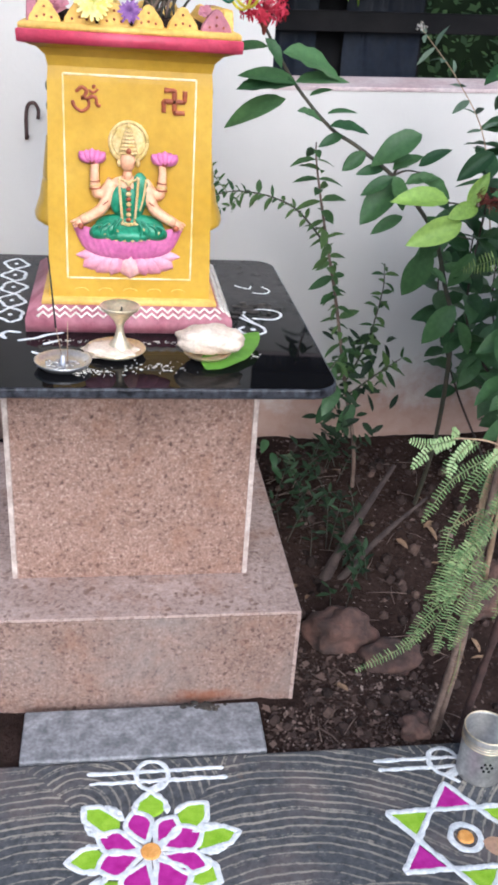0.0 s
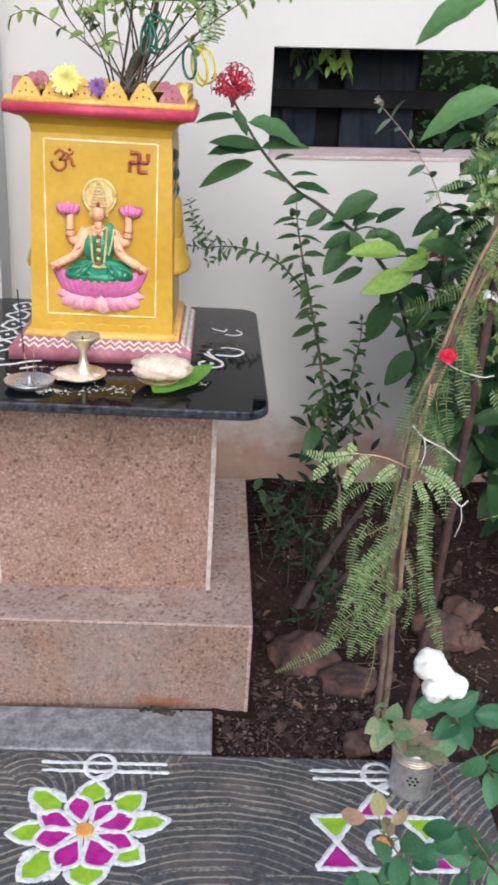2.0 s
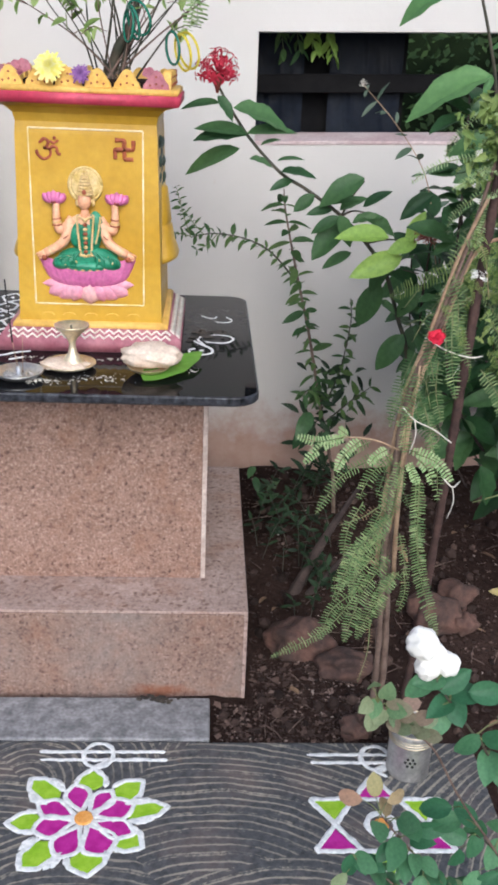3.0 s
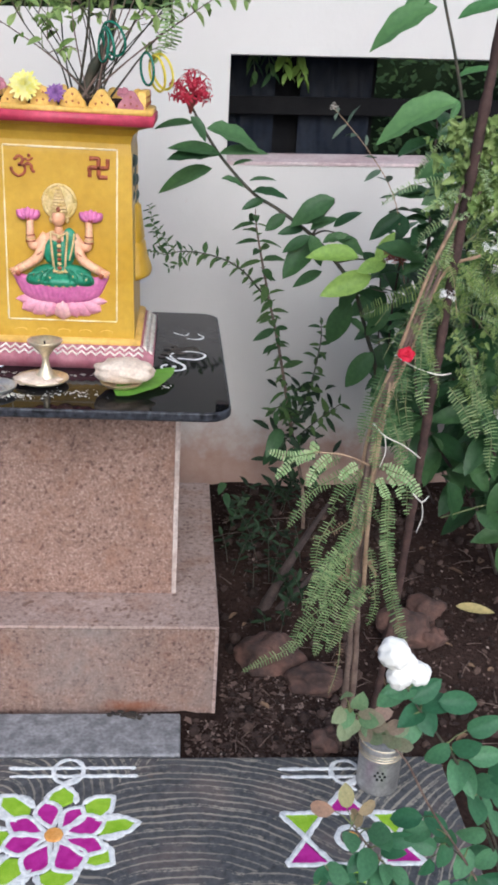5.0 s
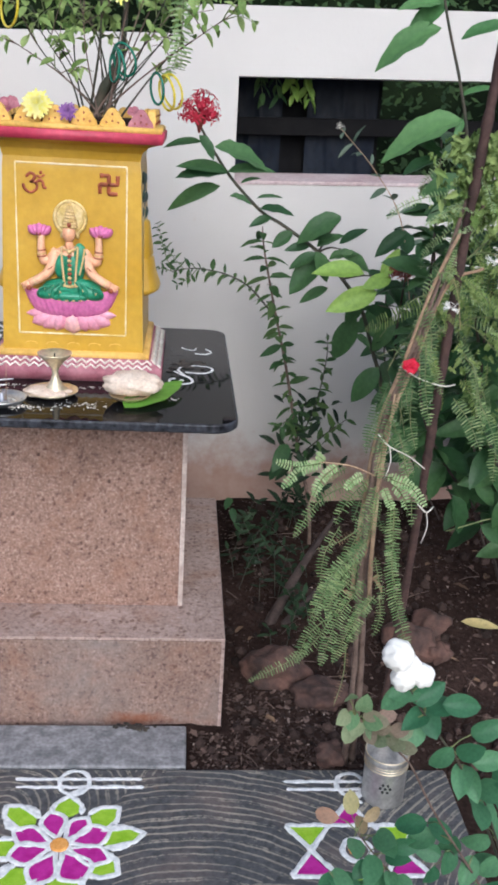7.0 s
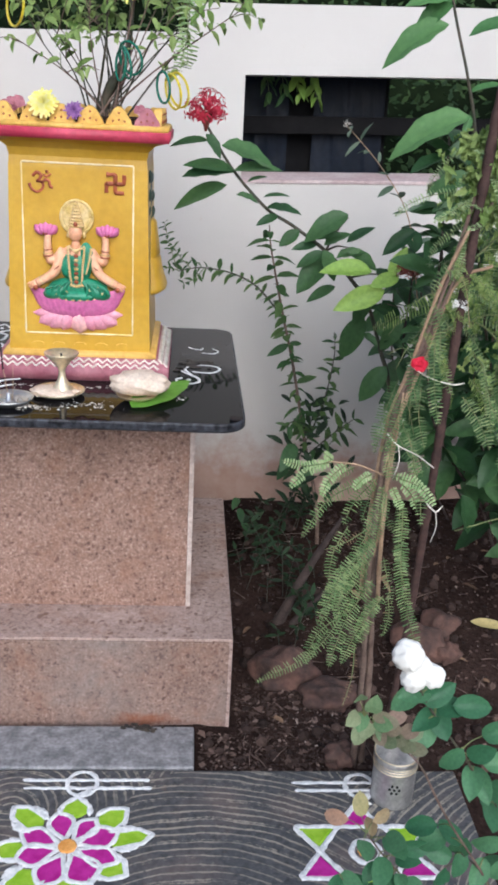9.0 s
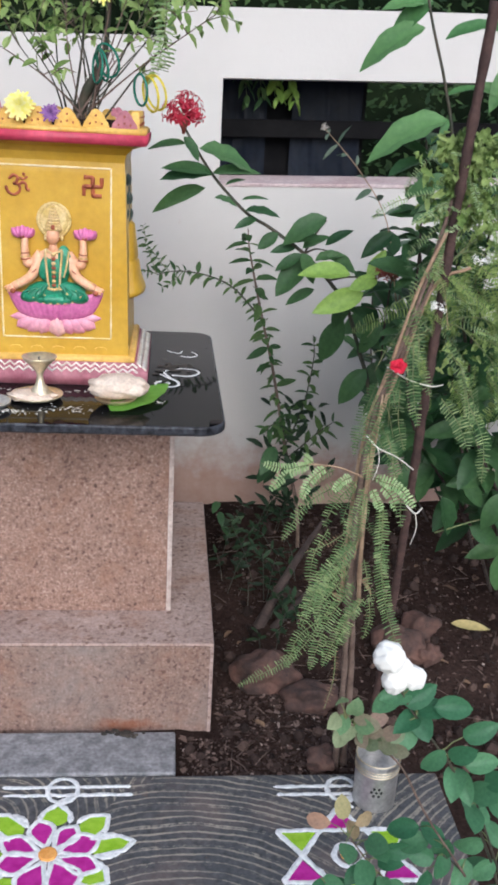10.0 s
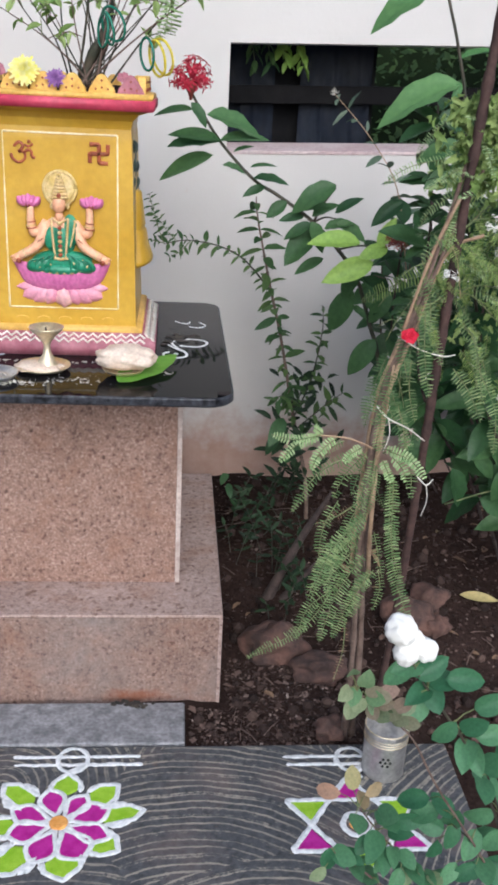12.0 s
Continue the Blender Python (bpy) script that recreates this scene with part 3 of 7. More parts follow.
def rounded_plate(x0, x1, y0, y1, z0, z1, r, edge):
    bm = bmesh.new()
    pts = []
    for cx, cy, a0 in ((x1 - r, y1 - r, 0), (x0 + r, y1 - r, 90), (x0 + r, y0 + r, 180), (x1 - r, y0 + r, 270)):
        pts += [(cx, cy, radians(a0 + k * 15)) for k in range(7)]
    rings = []
    for off, z in ((edge, z0), (0, z0 + edge), (0, z1 - edge), (edge * 0.3, z1 - edge * 0.3), (edge, z1)):
        rings.append([bm.verts.new((cx + (r - off) * math.cos(a), cy + (r - off) * math.sin(a), z)) for cx, cy, a in pts])
    n = len(pts)
    for a, b in zip(rings, rings[1:]):
        for i in range(n):
            f = bm.faces.new((a[i], a[(i + 1) % n], b[(i + 1) % n], b[i]))
            f.material_index = 1
    bm.faces.new(rings[0][::-1])
    bm.faces.new(rings[-1])
    return bm


TOP = 0.850


def tabletop():
    t = thing("shrine_tabletop", (0.2, 2.0, 0.829), "polished black granite slab with rounded corners on the pedestal", "tabletop")
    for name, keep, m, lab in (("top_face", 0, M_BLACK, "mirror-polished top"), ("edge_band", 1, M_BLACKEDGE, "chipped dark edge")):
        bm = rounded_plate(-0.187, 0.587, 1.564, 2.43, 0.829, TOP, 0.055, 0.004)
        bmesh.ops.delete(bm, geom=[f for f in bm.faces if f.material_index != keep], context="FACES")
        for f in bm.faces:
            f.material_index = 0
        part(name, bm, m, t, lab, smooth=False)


plinth()
pedestal()
tabletop()

# the pot: its middle, and the face turned to the front
PX, PY, FACE = 0.2, 2.065, 1.900


def square_loft(steps, bm=None):
    """A square shape from (half width, height) steps round the pot's middle."""
    bm = bm or bmesh.new()
    rings = []
    for h, z in steps:
        rings.append([bm.verts.new((PX + sx * h, PY + sy * h, z)) for sx, sy in ((-1, -1), (1, -1), (1, 1), (-1, 1))])
    for a, b in zip(rings, rings[1:]):
        for i in range(4):
            bm.faces.new((a[i], a[(i + 1) % 4], b[(i + 1) % 4], b[i]))
    bm.faces.new(rings[0][::-1])
    bm.faces.new(rings[-1])
    return bm


def soften(bm, off, seg=2):
    bmesh.ops.bevel(bm, geom=[e for e in bm.edges if e.calc_face_angle(0) > 0.5], offset=off, segments=seg, affect="EDGES")
    return bm


def face_line(pts, w, h, y, bm=None):
    """A raised painted stroke on the pot's front, through (x, z) points."""
    bm = bm or bmesh.new()
    rows = []
    for i, (x, z) in enumerate(pts):
        a, b = pts[max(i - 1, 0)], pts[min(i + 1, len(pts) - 1)]
        d = Vector((b[0] - a[0], b[1] - a[1])).normalized()
        s = Vector((-d.y, d.x)) * w * 0.5 * rnd.uniform(0.85, 1.15)
        rows.append([bm.verts.new((x + s.x * k, y - hh, z + s.y * k)) for k, hh in ((1, -0.001), (0.7, h), (-0.7, h), (-1, -0.001))])
    for a, b in zip(rows, rows[1:]):
        for k in range(3):
            bm.faces.new((a[k], a[k + 1], b[k + 1], b[k]))
    bm.faces.new(rows[0][::-1])
    bm.faces.new(rows[-1])
    return bm


def blob(bm, at, size, idx, turn=0.0, n=14):
    """An ellipsoid joined into a relief."""
    own = bmesh.new()
    bmesh.ops.create_uvsphere(own, u_segments=n, v_segments=9, radius=1)
    bmesh.ops.transform(own, verts=own.verts[:], matrix=Matrix.Translation(at) @ Matrix.Rotation(turn, 4, "Y") @ Matrix.Diagonal((*size, 1)))
    merge(bm, own, idx)


def limb(bm, pts, r0, r1, idx):
    merge(bm, tube(spline(pts, 12) if len(pts) > 2 else [Vector(p) for p in pts], r0, r1, 8), idx)


def dome_petal(bm, root, tip, width, lift, idx, y, fat=0.45):
    """A pointed petal in half relief from root to tip, both (x, z), swelling towards the front."""
    own = bmesh.new()
    a, b = Vector((root[0], 0, root[1])), Vector((tip[0], 0, tip[1]))
    d = b - a
    s = Vector((d.z, 0, -d.x)).normalized() * width
    rows = []
    for i in range(9):
        k = i / 8
        w = math.sin(math.pi * min(1.0, 0.12 + 0.88 * k) ** (math.log(0.5) / math.log(fat))) ** 0.7 if i < 8 else 0.02
        bulge = lift * (0.25 + math.sin(math.pi * min(1.0, 0.2 + 0.75 * k)))
        rows.append([own.verts.new(a + d * k + s * w * u + Vector((0, y - bulge * (1 - u * u) + 0.004 * (u * u), 0))) for u in (-1, -0.6, 0, 0.6, 1)])
    for g, h in zip(rows, rows[1:]):
        for k in range(4):
            own.faces.new((g[k], g[k + 1], h[k + 1], h[k]))
    merge(bm, own, idx)


def relief(y):
    """A seated figure on a lotus in half relief, kept to plain shapes."""
    bm = bmesh.new()
    u = PX - 0.004
    SK, GR, GO, LO, L2, RD, HA, PE = range(8)
    # lotus seat: a broad bowl of upright petals over a skirt of pointed ones
    rows = []
    for z, half, out in ((0.990, 0.066, 0.006), (0.998, 0.082, 0.016), (1.012, 0.094, 0.022), (1.030, 0.103, 0.025), (1.046, 0.109, 0.025), (1.054, 0.110, 0.020), (1.052, 0.104, 0.010)):
        row = []
        for i in range(57):
            a = i / 28 - 1
            rib = 0.0028 * abs(math.sin(math.pi * 7.5 * (a + 1)))
            row.append(bm.verts.new((u + half * a, y - (out + rib) * math.sqrt(max(0.0, 1 - a * a)) + 0.002, z + 0.008 * a * a + 0.0022 * abs(math.sin(math.pi * 7.5 * (a + 1))) * (z > 1.04))))
        rows.append(row)
    for g, h in zip(rows, rows[1:]):
        for i in range(56):
            bm.faces.new((g[i], g[i + 1], h[i + 1], h[i])).material_index = LO
    for k in (-1, 1):
        dome_petal(bm, (u + k * 0.050, 1.000), (u + k * 0.106, 1.000), 0.015, 0.008, L2, y, 0.45)
        dome_petal(bm, (u + k * 0.046, 0.998), (u + k * 0.092, 0.977), 0.022, 0.010, L2, y - 0.002, 0.5)
        dome_petal(bm, (u + k * 0.030, 1.000), (u + k * 0.066, 0.966), 0.023, 0.011, L2, y - 0.003, 0.5)
        dome_petal(bm, (u + k * 0.020, 1.002), (u + k * 0.036, 0.961), 0.022, 0.012, L2, y - 0.005, 0.5)
    dome_petal(bm, (u + 0.004, 1.004), (u + 0.004, 0.955), 0.027, 0.013, PE, y - 0.006, 0.6)
    # crossed legs under a green skirt, with folds and a gilt hem
    blob(bm, (u + 0.002, y - 0.004, 1.064), (0.070, 0.020, 0.024), GR)
    for k in (-1, 1):
        blob(bm, (u + k * 0.046, y - 0.014, 1.056), (0.034, 0.018, 0.018), GR, 0.28 * k)
        for j in range(4):
            limb(bm, [(u + k * (0.014 + 0.012 * j), y - 0.026, 1.082 - 0.004 * j), (u + k * (0.026 + 0.014 * j), y - 0.031, 1.064), (u + k * (0.022 + 0.016 * j), y - 0.028, 1.044 + 0.002 * j)], 0.0030, 0.0022, GR)
    blob(bm, (u - 0.002, y - 0.020, 1.046), (0.050, 0.012, 0.011), GR)
    for i in range(17):
        a = (i - 8) / 8
        blob(bm, (u + 0.066 * a, y - 0.018 * (1 - a * a) - 0.010, 1.038 + 0.006 * a * a), (0.0034, 0.0035, 0.0028), GO if i % 2 else GR, 0, 8)
    for k, x, z in ((0, -0.055, 1.064), (1, -0.036, 1.070), (2, -0.022, 1.058), (3, 0.030, 1.062), (4, 0.050, 1.068), (5, 0.060, 1.056), (6, -0.046, 1.052), (7, 0.016, 1.072)):
        blob(bm, (u + x, y - 0.030, z), (0.0036, 0.0018, 0.0018), GO, 0.4 * k, 8)
    # body, with the sash over one shoulder
    blob(bm, (u, y - 0.004, 1.112), (0.034, 0.020, 0.044), GR)
    blob(bm, (u, y - 0.004, 1.140), (0.040, 0.015, 0.022), SK)
    blob(bm, (u + 0.024, y - 0.012, 1.136), (0.017, 0.012, 0.034), GR, -0.10)
    blob(bm, (u - 0.020, y - 0.014, 1.116), (0.016, 0.012, 0.028), GR, 0.12)
    for j in range(3):
        limb(bm, [(u + 0.034 - 0.006 * j, y - 0.018, 1.158), (u + 0.030 - 0.004 * j, y - 0.024, 1.130), (u + 0.022 - 0.003 * j, y - 0.024, 1.098)], 0.0026, 0.0024, GR if j else GO)
    # arms: one pair raised with flowers, the other resting on the knees
    for s in (-1, 1):
        limb(bm, [(u + s * 0.030, y - 0.006, 1.150), (u + s * 0.050, y - 0.006, 1.126), (u + s * 0.063, y - 0.008, 1.132), (u + s * 0.066, y - 0.010, 1.160), (u + s * 0.065, y - 0.010, 1.184)], 0.0120, 0.0075, SK)
        limb(bm, [(u + s * 0.034, y - 0.008, 1.142), (u + s * 0.048, y - 0.014, 1.104), (u + s * 0.066, y - 0.018, 1.088), (u + s * 0.092, y - 0.016, 1.074)], 0.0125, 0.0095, SK)
        blob(bm, (u + s * 0.058, y - 0.006, 1.127), (0.014, 0.012, 0.012), SK)
        blob(bm, (u + s * 0.096, y - 0.016, 1.071), (0.013, 0.009, 0.0095), SK, 0.5 * s)
        blob(bm, (u + s * 0.094, y - 0.024, 1.064), (0.0062, 0.004, 0.0062), RD, 0, 8)
        for j in range(3):
            blob(bm, (u + s * (0.102 + 0.003 * j), y - 0.018, 1.063 + 0.005 * j), (0.0075, 0.004, 0.0026), SK, 0.5 * s, 8)
        for z, w in ((1.136, 0.0125), (1.142, 0.0120), (1.150, 0.0108)):
            blob(bm, (u + s * 0.065, y - 0.009, z), (w, 0.011, 0.0026), GO if z == 1.142 else RD, 0.1 * s, 10)
        blob(bm, (u + s * 0.046, y - 0.014, 1.110), (0.0135, 0.012, 0.0032), RD, 0.7 * s, 10)
        blob(bm, (u + s * 0.080, y - 0.017, 1.080), (0.0040, 0.011, 0.0110), GO, 0.5 * s, 10)
        for k in (-2, -1, 1, 2, 0):
            dome_petal(bm, (u + s * 0.070 + k * 0.004, 1.184), (u + s * 0.070 + k * 0.0125, 1.212 - 0.004 * abs(k)), 0.0100, 0.009, LO, y - 0.006 - 0.003 * (2 - abs(k)), 0.55)
        blob(bm, (u + s * 0.070, y - 0.012, 1.188), (0.008, 0.009, 0.006), RD, 0, 8)
        blob(bm, (u + s * 0.0180, y - 0.012, 1.186), (0.0040, 0.006, 0.0070), GO, 0, 8)
    # halo, head and tall crown
    for r, w in ((0.036, 0.0036), (0.029, 0.0022)):
        merge(bm, tube([Vector((u + r * math.cos(a * 0.3), y - 0.001, 1.224 + r * 1.04 * math.sin(a * 0.3))) for a in range(22)], w, w, 6), HA)
    for a in range(21):
        limb(bm, [(u + 0.022 * math.cos(a * 0.3), y, 1.224 + 0.023 * math.sin(a * 0.3)), (u + 0.038 * math.cos(a * 0.3), y, 1.224 + 0.039 * math.sin(a * 0.3))], 0.0022, 0.0016, GO if a % 2 else HA)
    blob(bm, (u, y, 1.224), (0.033, 0.005, 0.035), HA)
    blob(bm, (u - 0.002, y - 0.012, 1.190), (0.0150, 0.016, 0.0200), SK)
    blob(bm, (u - 0.002, y - 0.010, 1.164), (0.0095, 0.010, 0.012), SK)
    for w, z in ((0.0190, 1.206), (0.0182, 1.213), (0.0162, 1.220), (0.0142, 1.227), (0.0118, 1.234), (0.0094, 1.241), (0.0068, 1.248), (0.0042, 1.255)):
        blob(bm, (u, y - 0.012, z), (w, 0.013, 0.0058), GO)
        for j in range(-2, 3):
            blob(bm, (u + w * 0.40 * j, y - 0.012 - 0.013 * math.sqrt(1 - (0.4 * j) ** 2), z), (0.0016, 0.0016, 0.0022), HA, 0, 6)
    blob(bm, (u, y - 0.026, 1.211), (0.0050, 0.003, 0.0058), RD, 0, 8)
    # necklaces: two long beaded strands and a string of stones
    for s in (-1, 1):
        for j in range(17):
            k = j / 16
            blob(bm, (u + s * (0.019 - 0.007 * k), y - 0.022 - 0.006 * math.sin(math.pi * k), 1.158 - 0.086 * k), (0.0032, 0.0030, 0.0032), GO, 0, 6)
    for j in range(5):
        blob(bm, (u + 0.006 * (j - 2), y - 0.026, 1.070 + 0.0012 * abs(j - 2)), (0.0040, 0.0034, 0.0036), GO, 0, 6)
    for k in range(8):
        blob(bm, (u, y - 0.026, 1.150 - 0.010 * k), (0.0052, 0.004, 0.0044), RD if k % 2 else GO, 0, 8)
    for k in range(9):
        a = (k - 4) / 4
        blob(bm, (u + 0.017 * a, y - 0.020, 1.152 + 0.008 * a * a), (0.0030, 0.003, 0.0030), GO, 0, 6)
    return bm


def tulsi_pot():
    t = thing("planter", (PX, PY, TOP), "square yellow painted planter with a crimson rim on black granite", "planter")
    bm = soften(square_loft([(0.212, TOP), (0.212, TOP + 0.028), (0.183, TOP + 0.049)]), 0.003)
    part("base_plate", bm, M_PINK, t, "rose-painted stepped base")
    # zigzag of white paint round the base's sloping top
    def slope(s, k):
        """A point on the front slope: s across, k from the lower to the upper edge."""
        return Vector((PX + s, PY - 0.212 + 0.029 * k - 0.0010, TOP + 0.028 + 0.021 * k + 0.0010))
    bm = bmesh.new()
    n = 34
    for row in (0.30, 0.72):
        pts = [slope(-0.188 + 0.376 * i / n, row + (0.16 if i % 2 else -0.16)) for i in range(n + 1)]
        merge(bm, tube(pts, 0.0030, 0.0030, 5))
    part("zigzag_border", bm, M_WHITEP, t, "white zigzag line")
    bm = bmesh.new()
    for row in (0.30, 0.72):
        pts = []
        for i in range(n + 1):
            q = slope(-0.188 + 0.376 * i / n, row + (0.16 if i % 2 else -0.16)) - Vector((PX, PY, 0))
            pts.append(Vector((PX - q.y, PY + q.x, q.z)))
        merge(bm, tube(pts, 0.0030, 0.0030, 5))
    part("zigzag_border", bm, M_WHITEP, t, "white zigzag line")
    bm = soften(square_loft([(0.181, TOP + 0.047), (0.180, TOP + 0.058), (0.174, TOP + 0.062)]), 0.003)
    part("foot", bm, M_YELTOP, t)
    bm = soften(square_loft([(0.166, TOP + 0.06), (0.164, 1.0), (0.156, 1.33), (0.154, 1.354), (0.158, 1.372), (0.172, 1.386), (0.196, 1.394)]), 0.004, 3)
    part("body", bm, M_YEL, t, "bright yellow body, flared under the rim", smooth=False)
    bm = soften(square_loft([(0.194, 1.393), (0.204, 1.395), (0.205, 1.415), (0.199, 1.418)]), 0.003)
    part("rim", bm, M_PINKRIM, t, "crimson rim")
    bm = soften(square_loft([(0.201, 1.417), (0.201, 1.425), (0.196, 1.429)]), 0.003)
    part("ledge", bm, M_YELTOP, t, "worn yellow ledge")
    part("potting_soil", soften(square_loft([(0.155, 1.428), (0.13, 1.442)]), 0.004), M_SOIL, t, "dark potting soil")
    # crenellations
    def merlon(k, side):
        bm = bmesh.new()
        prof = [(-0.029, 0), (0.029, 0), (0.026, 0.012), (0.016, 0.022), (0.009, 0.036), (0, 0.040), (-0.009, 0.036), (-0.016, 0.022), (-0.026, 0.012)]
        fr = [bm.verts.new((x, -0.009, z)) for x, z in prof]
        bk = [bm.verts.new((x, 0.009, z)) for x, z in prof]
        bm.faces.new(fr), bm.faces.new(bk[::-1])
        for i in range(len(prof)):
            j = (i + 1) % len(prof)
            bm.faces.new((fr[j], fr[i], bk[i], bk[j]))
        bmesh.ops.bevel(bm, geom=bm.edges[:], offset=0.002, segments=1, affect="EDGES")
        m = Matrix.Translation((PX, PY, 1.4275)) @ Matrix.Rotation(side * math.pi / 2, 4, "Z") @ Matrix.Translation((k, -0.178, 0))
        bmesh.ops.transform(bm, verts=bm.verts[:], matrix=m)
        ob = part("merlon", bm, M_YELTOP if k < 0.15 else M_PINK, t, smooth=False)
        dots = bmesh.new()
        for x, z in ((0, 0.012), (-0.013, 0.009), (0.013, 0.009), (0, 0.026)):
            own = bmesh.new()
            blob(own, (x, -0.0092, z), (0.0024, 0.0015, 0.0024), 0, 0, 8)
            bmesh.ops.transform(own, verts=own.verts[:], matrix=m)
            merge(dots, own)
        part("dots", dots, M_RELRED, ob, "brown painted dots")
    for side in range(4):
        for i in range(6):
            merlon(-0.155 + 0.062 * i, side)
    # front panel: border, signs and the relief
    x0, x1, z0, z1 = 0.073, 0.324, 0.952, 1.341
    def yf(z):
        return PY - (0.166 + (0.155 - 0.166) * (z - 0.91) / 0.42) - 0.0008
    bm = bmesh.new()
    for a, b in (((x0, z0), (x1, z0)), ((x1, z0), (x1, z1)), ((x1, z1), (x0, z1)), ((x0, z1), (x0, z0))):
        pts = [(a[0] + (b[0] - a[0]) * i / 24, a[1] + (b[1] - a[1]) * i / 24) for i in range(25)]
        own = face_line(pts, 0.0042, 0.0010, 0)
        for v in own.verts:
            v.co.y += yf(v.co.z)
        merge(bm, own)
    part("border_line", bm, M_FADED, t, "thin faded cream border line")
    # the om sign
    ox, oz, k = 0.119, 1.299, 0.00052
    def stroke(pts, w=0.0074, n=18):
        return face_line([(ox + p.x * k, oz + p.y * k) for p in spline([(a, b, 0) for a, b in pts], n)], w, 0.004, yf(oz))
    bm = stroke([(-42, 22), (-22, 38), (-4, 26), (-14, 6), (-24, 2)])
    merge(bm, stroke([(-24, 2), (0, -2), (2, -28), (-24, -44), (-48, -30), (-56, -8)]))
    merge(bm, stroke([(-2, -4), (14, 8), (30, 2), (32, -18), (46, -24)]))
    merge(bm, stroke([(4, 30), (20, 22), (38, 34)], 0.005, 8))
    blob(bm, (ox + 22 * k, yf(oz) - 0.001, oz + 42 * k), (0.004, 0.003, 0.004), 0, 0, 8)
    part("om_sign", bm, M_RELRED, t, "brown-red raised om sign")
    # the auspicious cross with bent arms
    sx, sz, q = 0.283, 1.301, 0.0200
    bm = bmesh.new()
    for pts in (((-q, -q), (-q, 0), (q, 0), (q, q)), ((-q, q), (0, q), (0, -q), (q, -q))):
        line = []
        for a, b in zip(pts, pts[1:]):
            line += [(sx + a[0] + (b[0] - a[0]) * i / 6, sz + a[1] + (b[1] - a[1]) * i / 6) for i in range(7)]
        merge(bm, face_line(line, 0.0095, 0.005, yf(sz)))
    part("swastika_sign", bm, M_RELRED, t, "brown-red raised auspicious sign")
    # bell-shaped brackets on the side faces, each under a dark painted strip
    for sd in (1, -1):
        bm = bmesh.new()
        rings = []
        for out, half, z in ((0.004, 0.030, 1.212), (0.014, 0.040, 1.205), (0.020, 0.048, 1.160), (0.024, 0.056, 1.128), (0.021, 0.056, 1.124), (0.021, 0.056, 1.120), (0.026, 0.060, 1.116), (0.031, 0.070, 1.085), (0.040, 0.082, 1.060), (0.043, 0.088, 1.050), (0.041, 0.090, 1.042), (0.030, 0.086, 1.036), (0.004, 0.072, 1.028)):
            rings.append([bm.verts.new((PX + sd * (0.150 + (out + 0.008) * math.sin(math.pi * i / 12) ** 0.6), PY - half * math.cos(math.pi * i / 12), z)) for i in range(13)])
        for g, h in zip(rings, rings[1:]):
            for i in range(12):
                bm.faces.new((g[i], g[i + 1], h[i + 1], h[i]) if sd < 0 else (g[i + 1], g[i], h[i], h[i + 1]))
        bm.faces.new(rings[-1])
        part("side_bracket", bm, M_YEL, t, "bell-shaped yellow side bracket")
        bm = bmesh.new()
        for k in range(9):
            blob(bm, (PX + sd * 0.153, PY + 0.085 * math.sin(k * 2.1), 1.205 + 0.0135 * k), (0.009 + 0.003 * math.sin(k * 1.7), 0.055, 0.016), 0, 0.2 * math.sin(k), 10)
        part("side_relief", bm, M_SIDEGREEN, t, "dark green painted side relief")
    # small painted wave marks under the panel
    for i in range(5):
        c = 0.10 + 0.05 * i
        part("wave_mark", face_line([(c + 0.014 * math.cos(a * 0.45), 0.925 + 0.006 * math.sin(a * 0.45)) for a in range(8)], 0.0016, 0.0006, yf(0.925)), M_YELTOP, t)
    return t


tulsi_pot()
REL = [M_SKIN, M_GREENP, M_GOLDP, M_LOTUS, M_LOTUS2, M_RELRED, M_HALO, M_PETALTIP]
figure = relief(FACE + 0.0005)
statue = solid("relief_statue", figure, REL, "painted relief of a seated figure in green on a pink lotus", "statue", smooth=True)
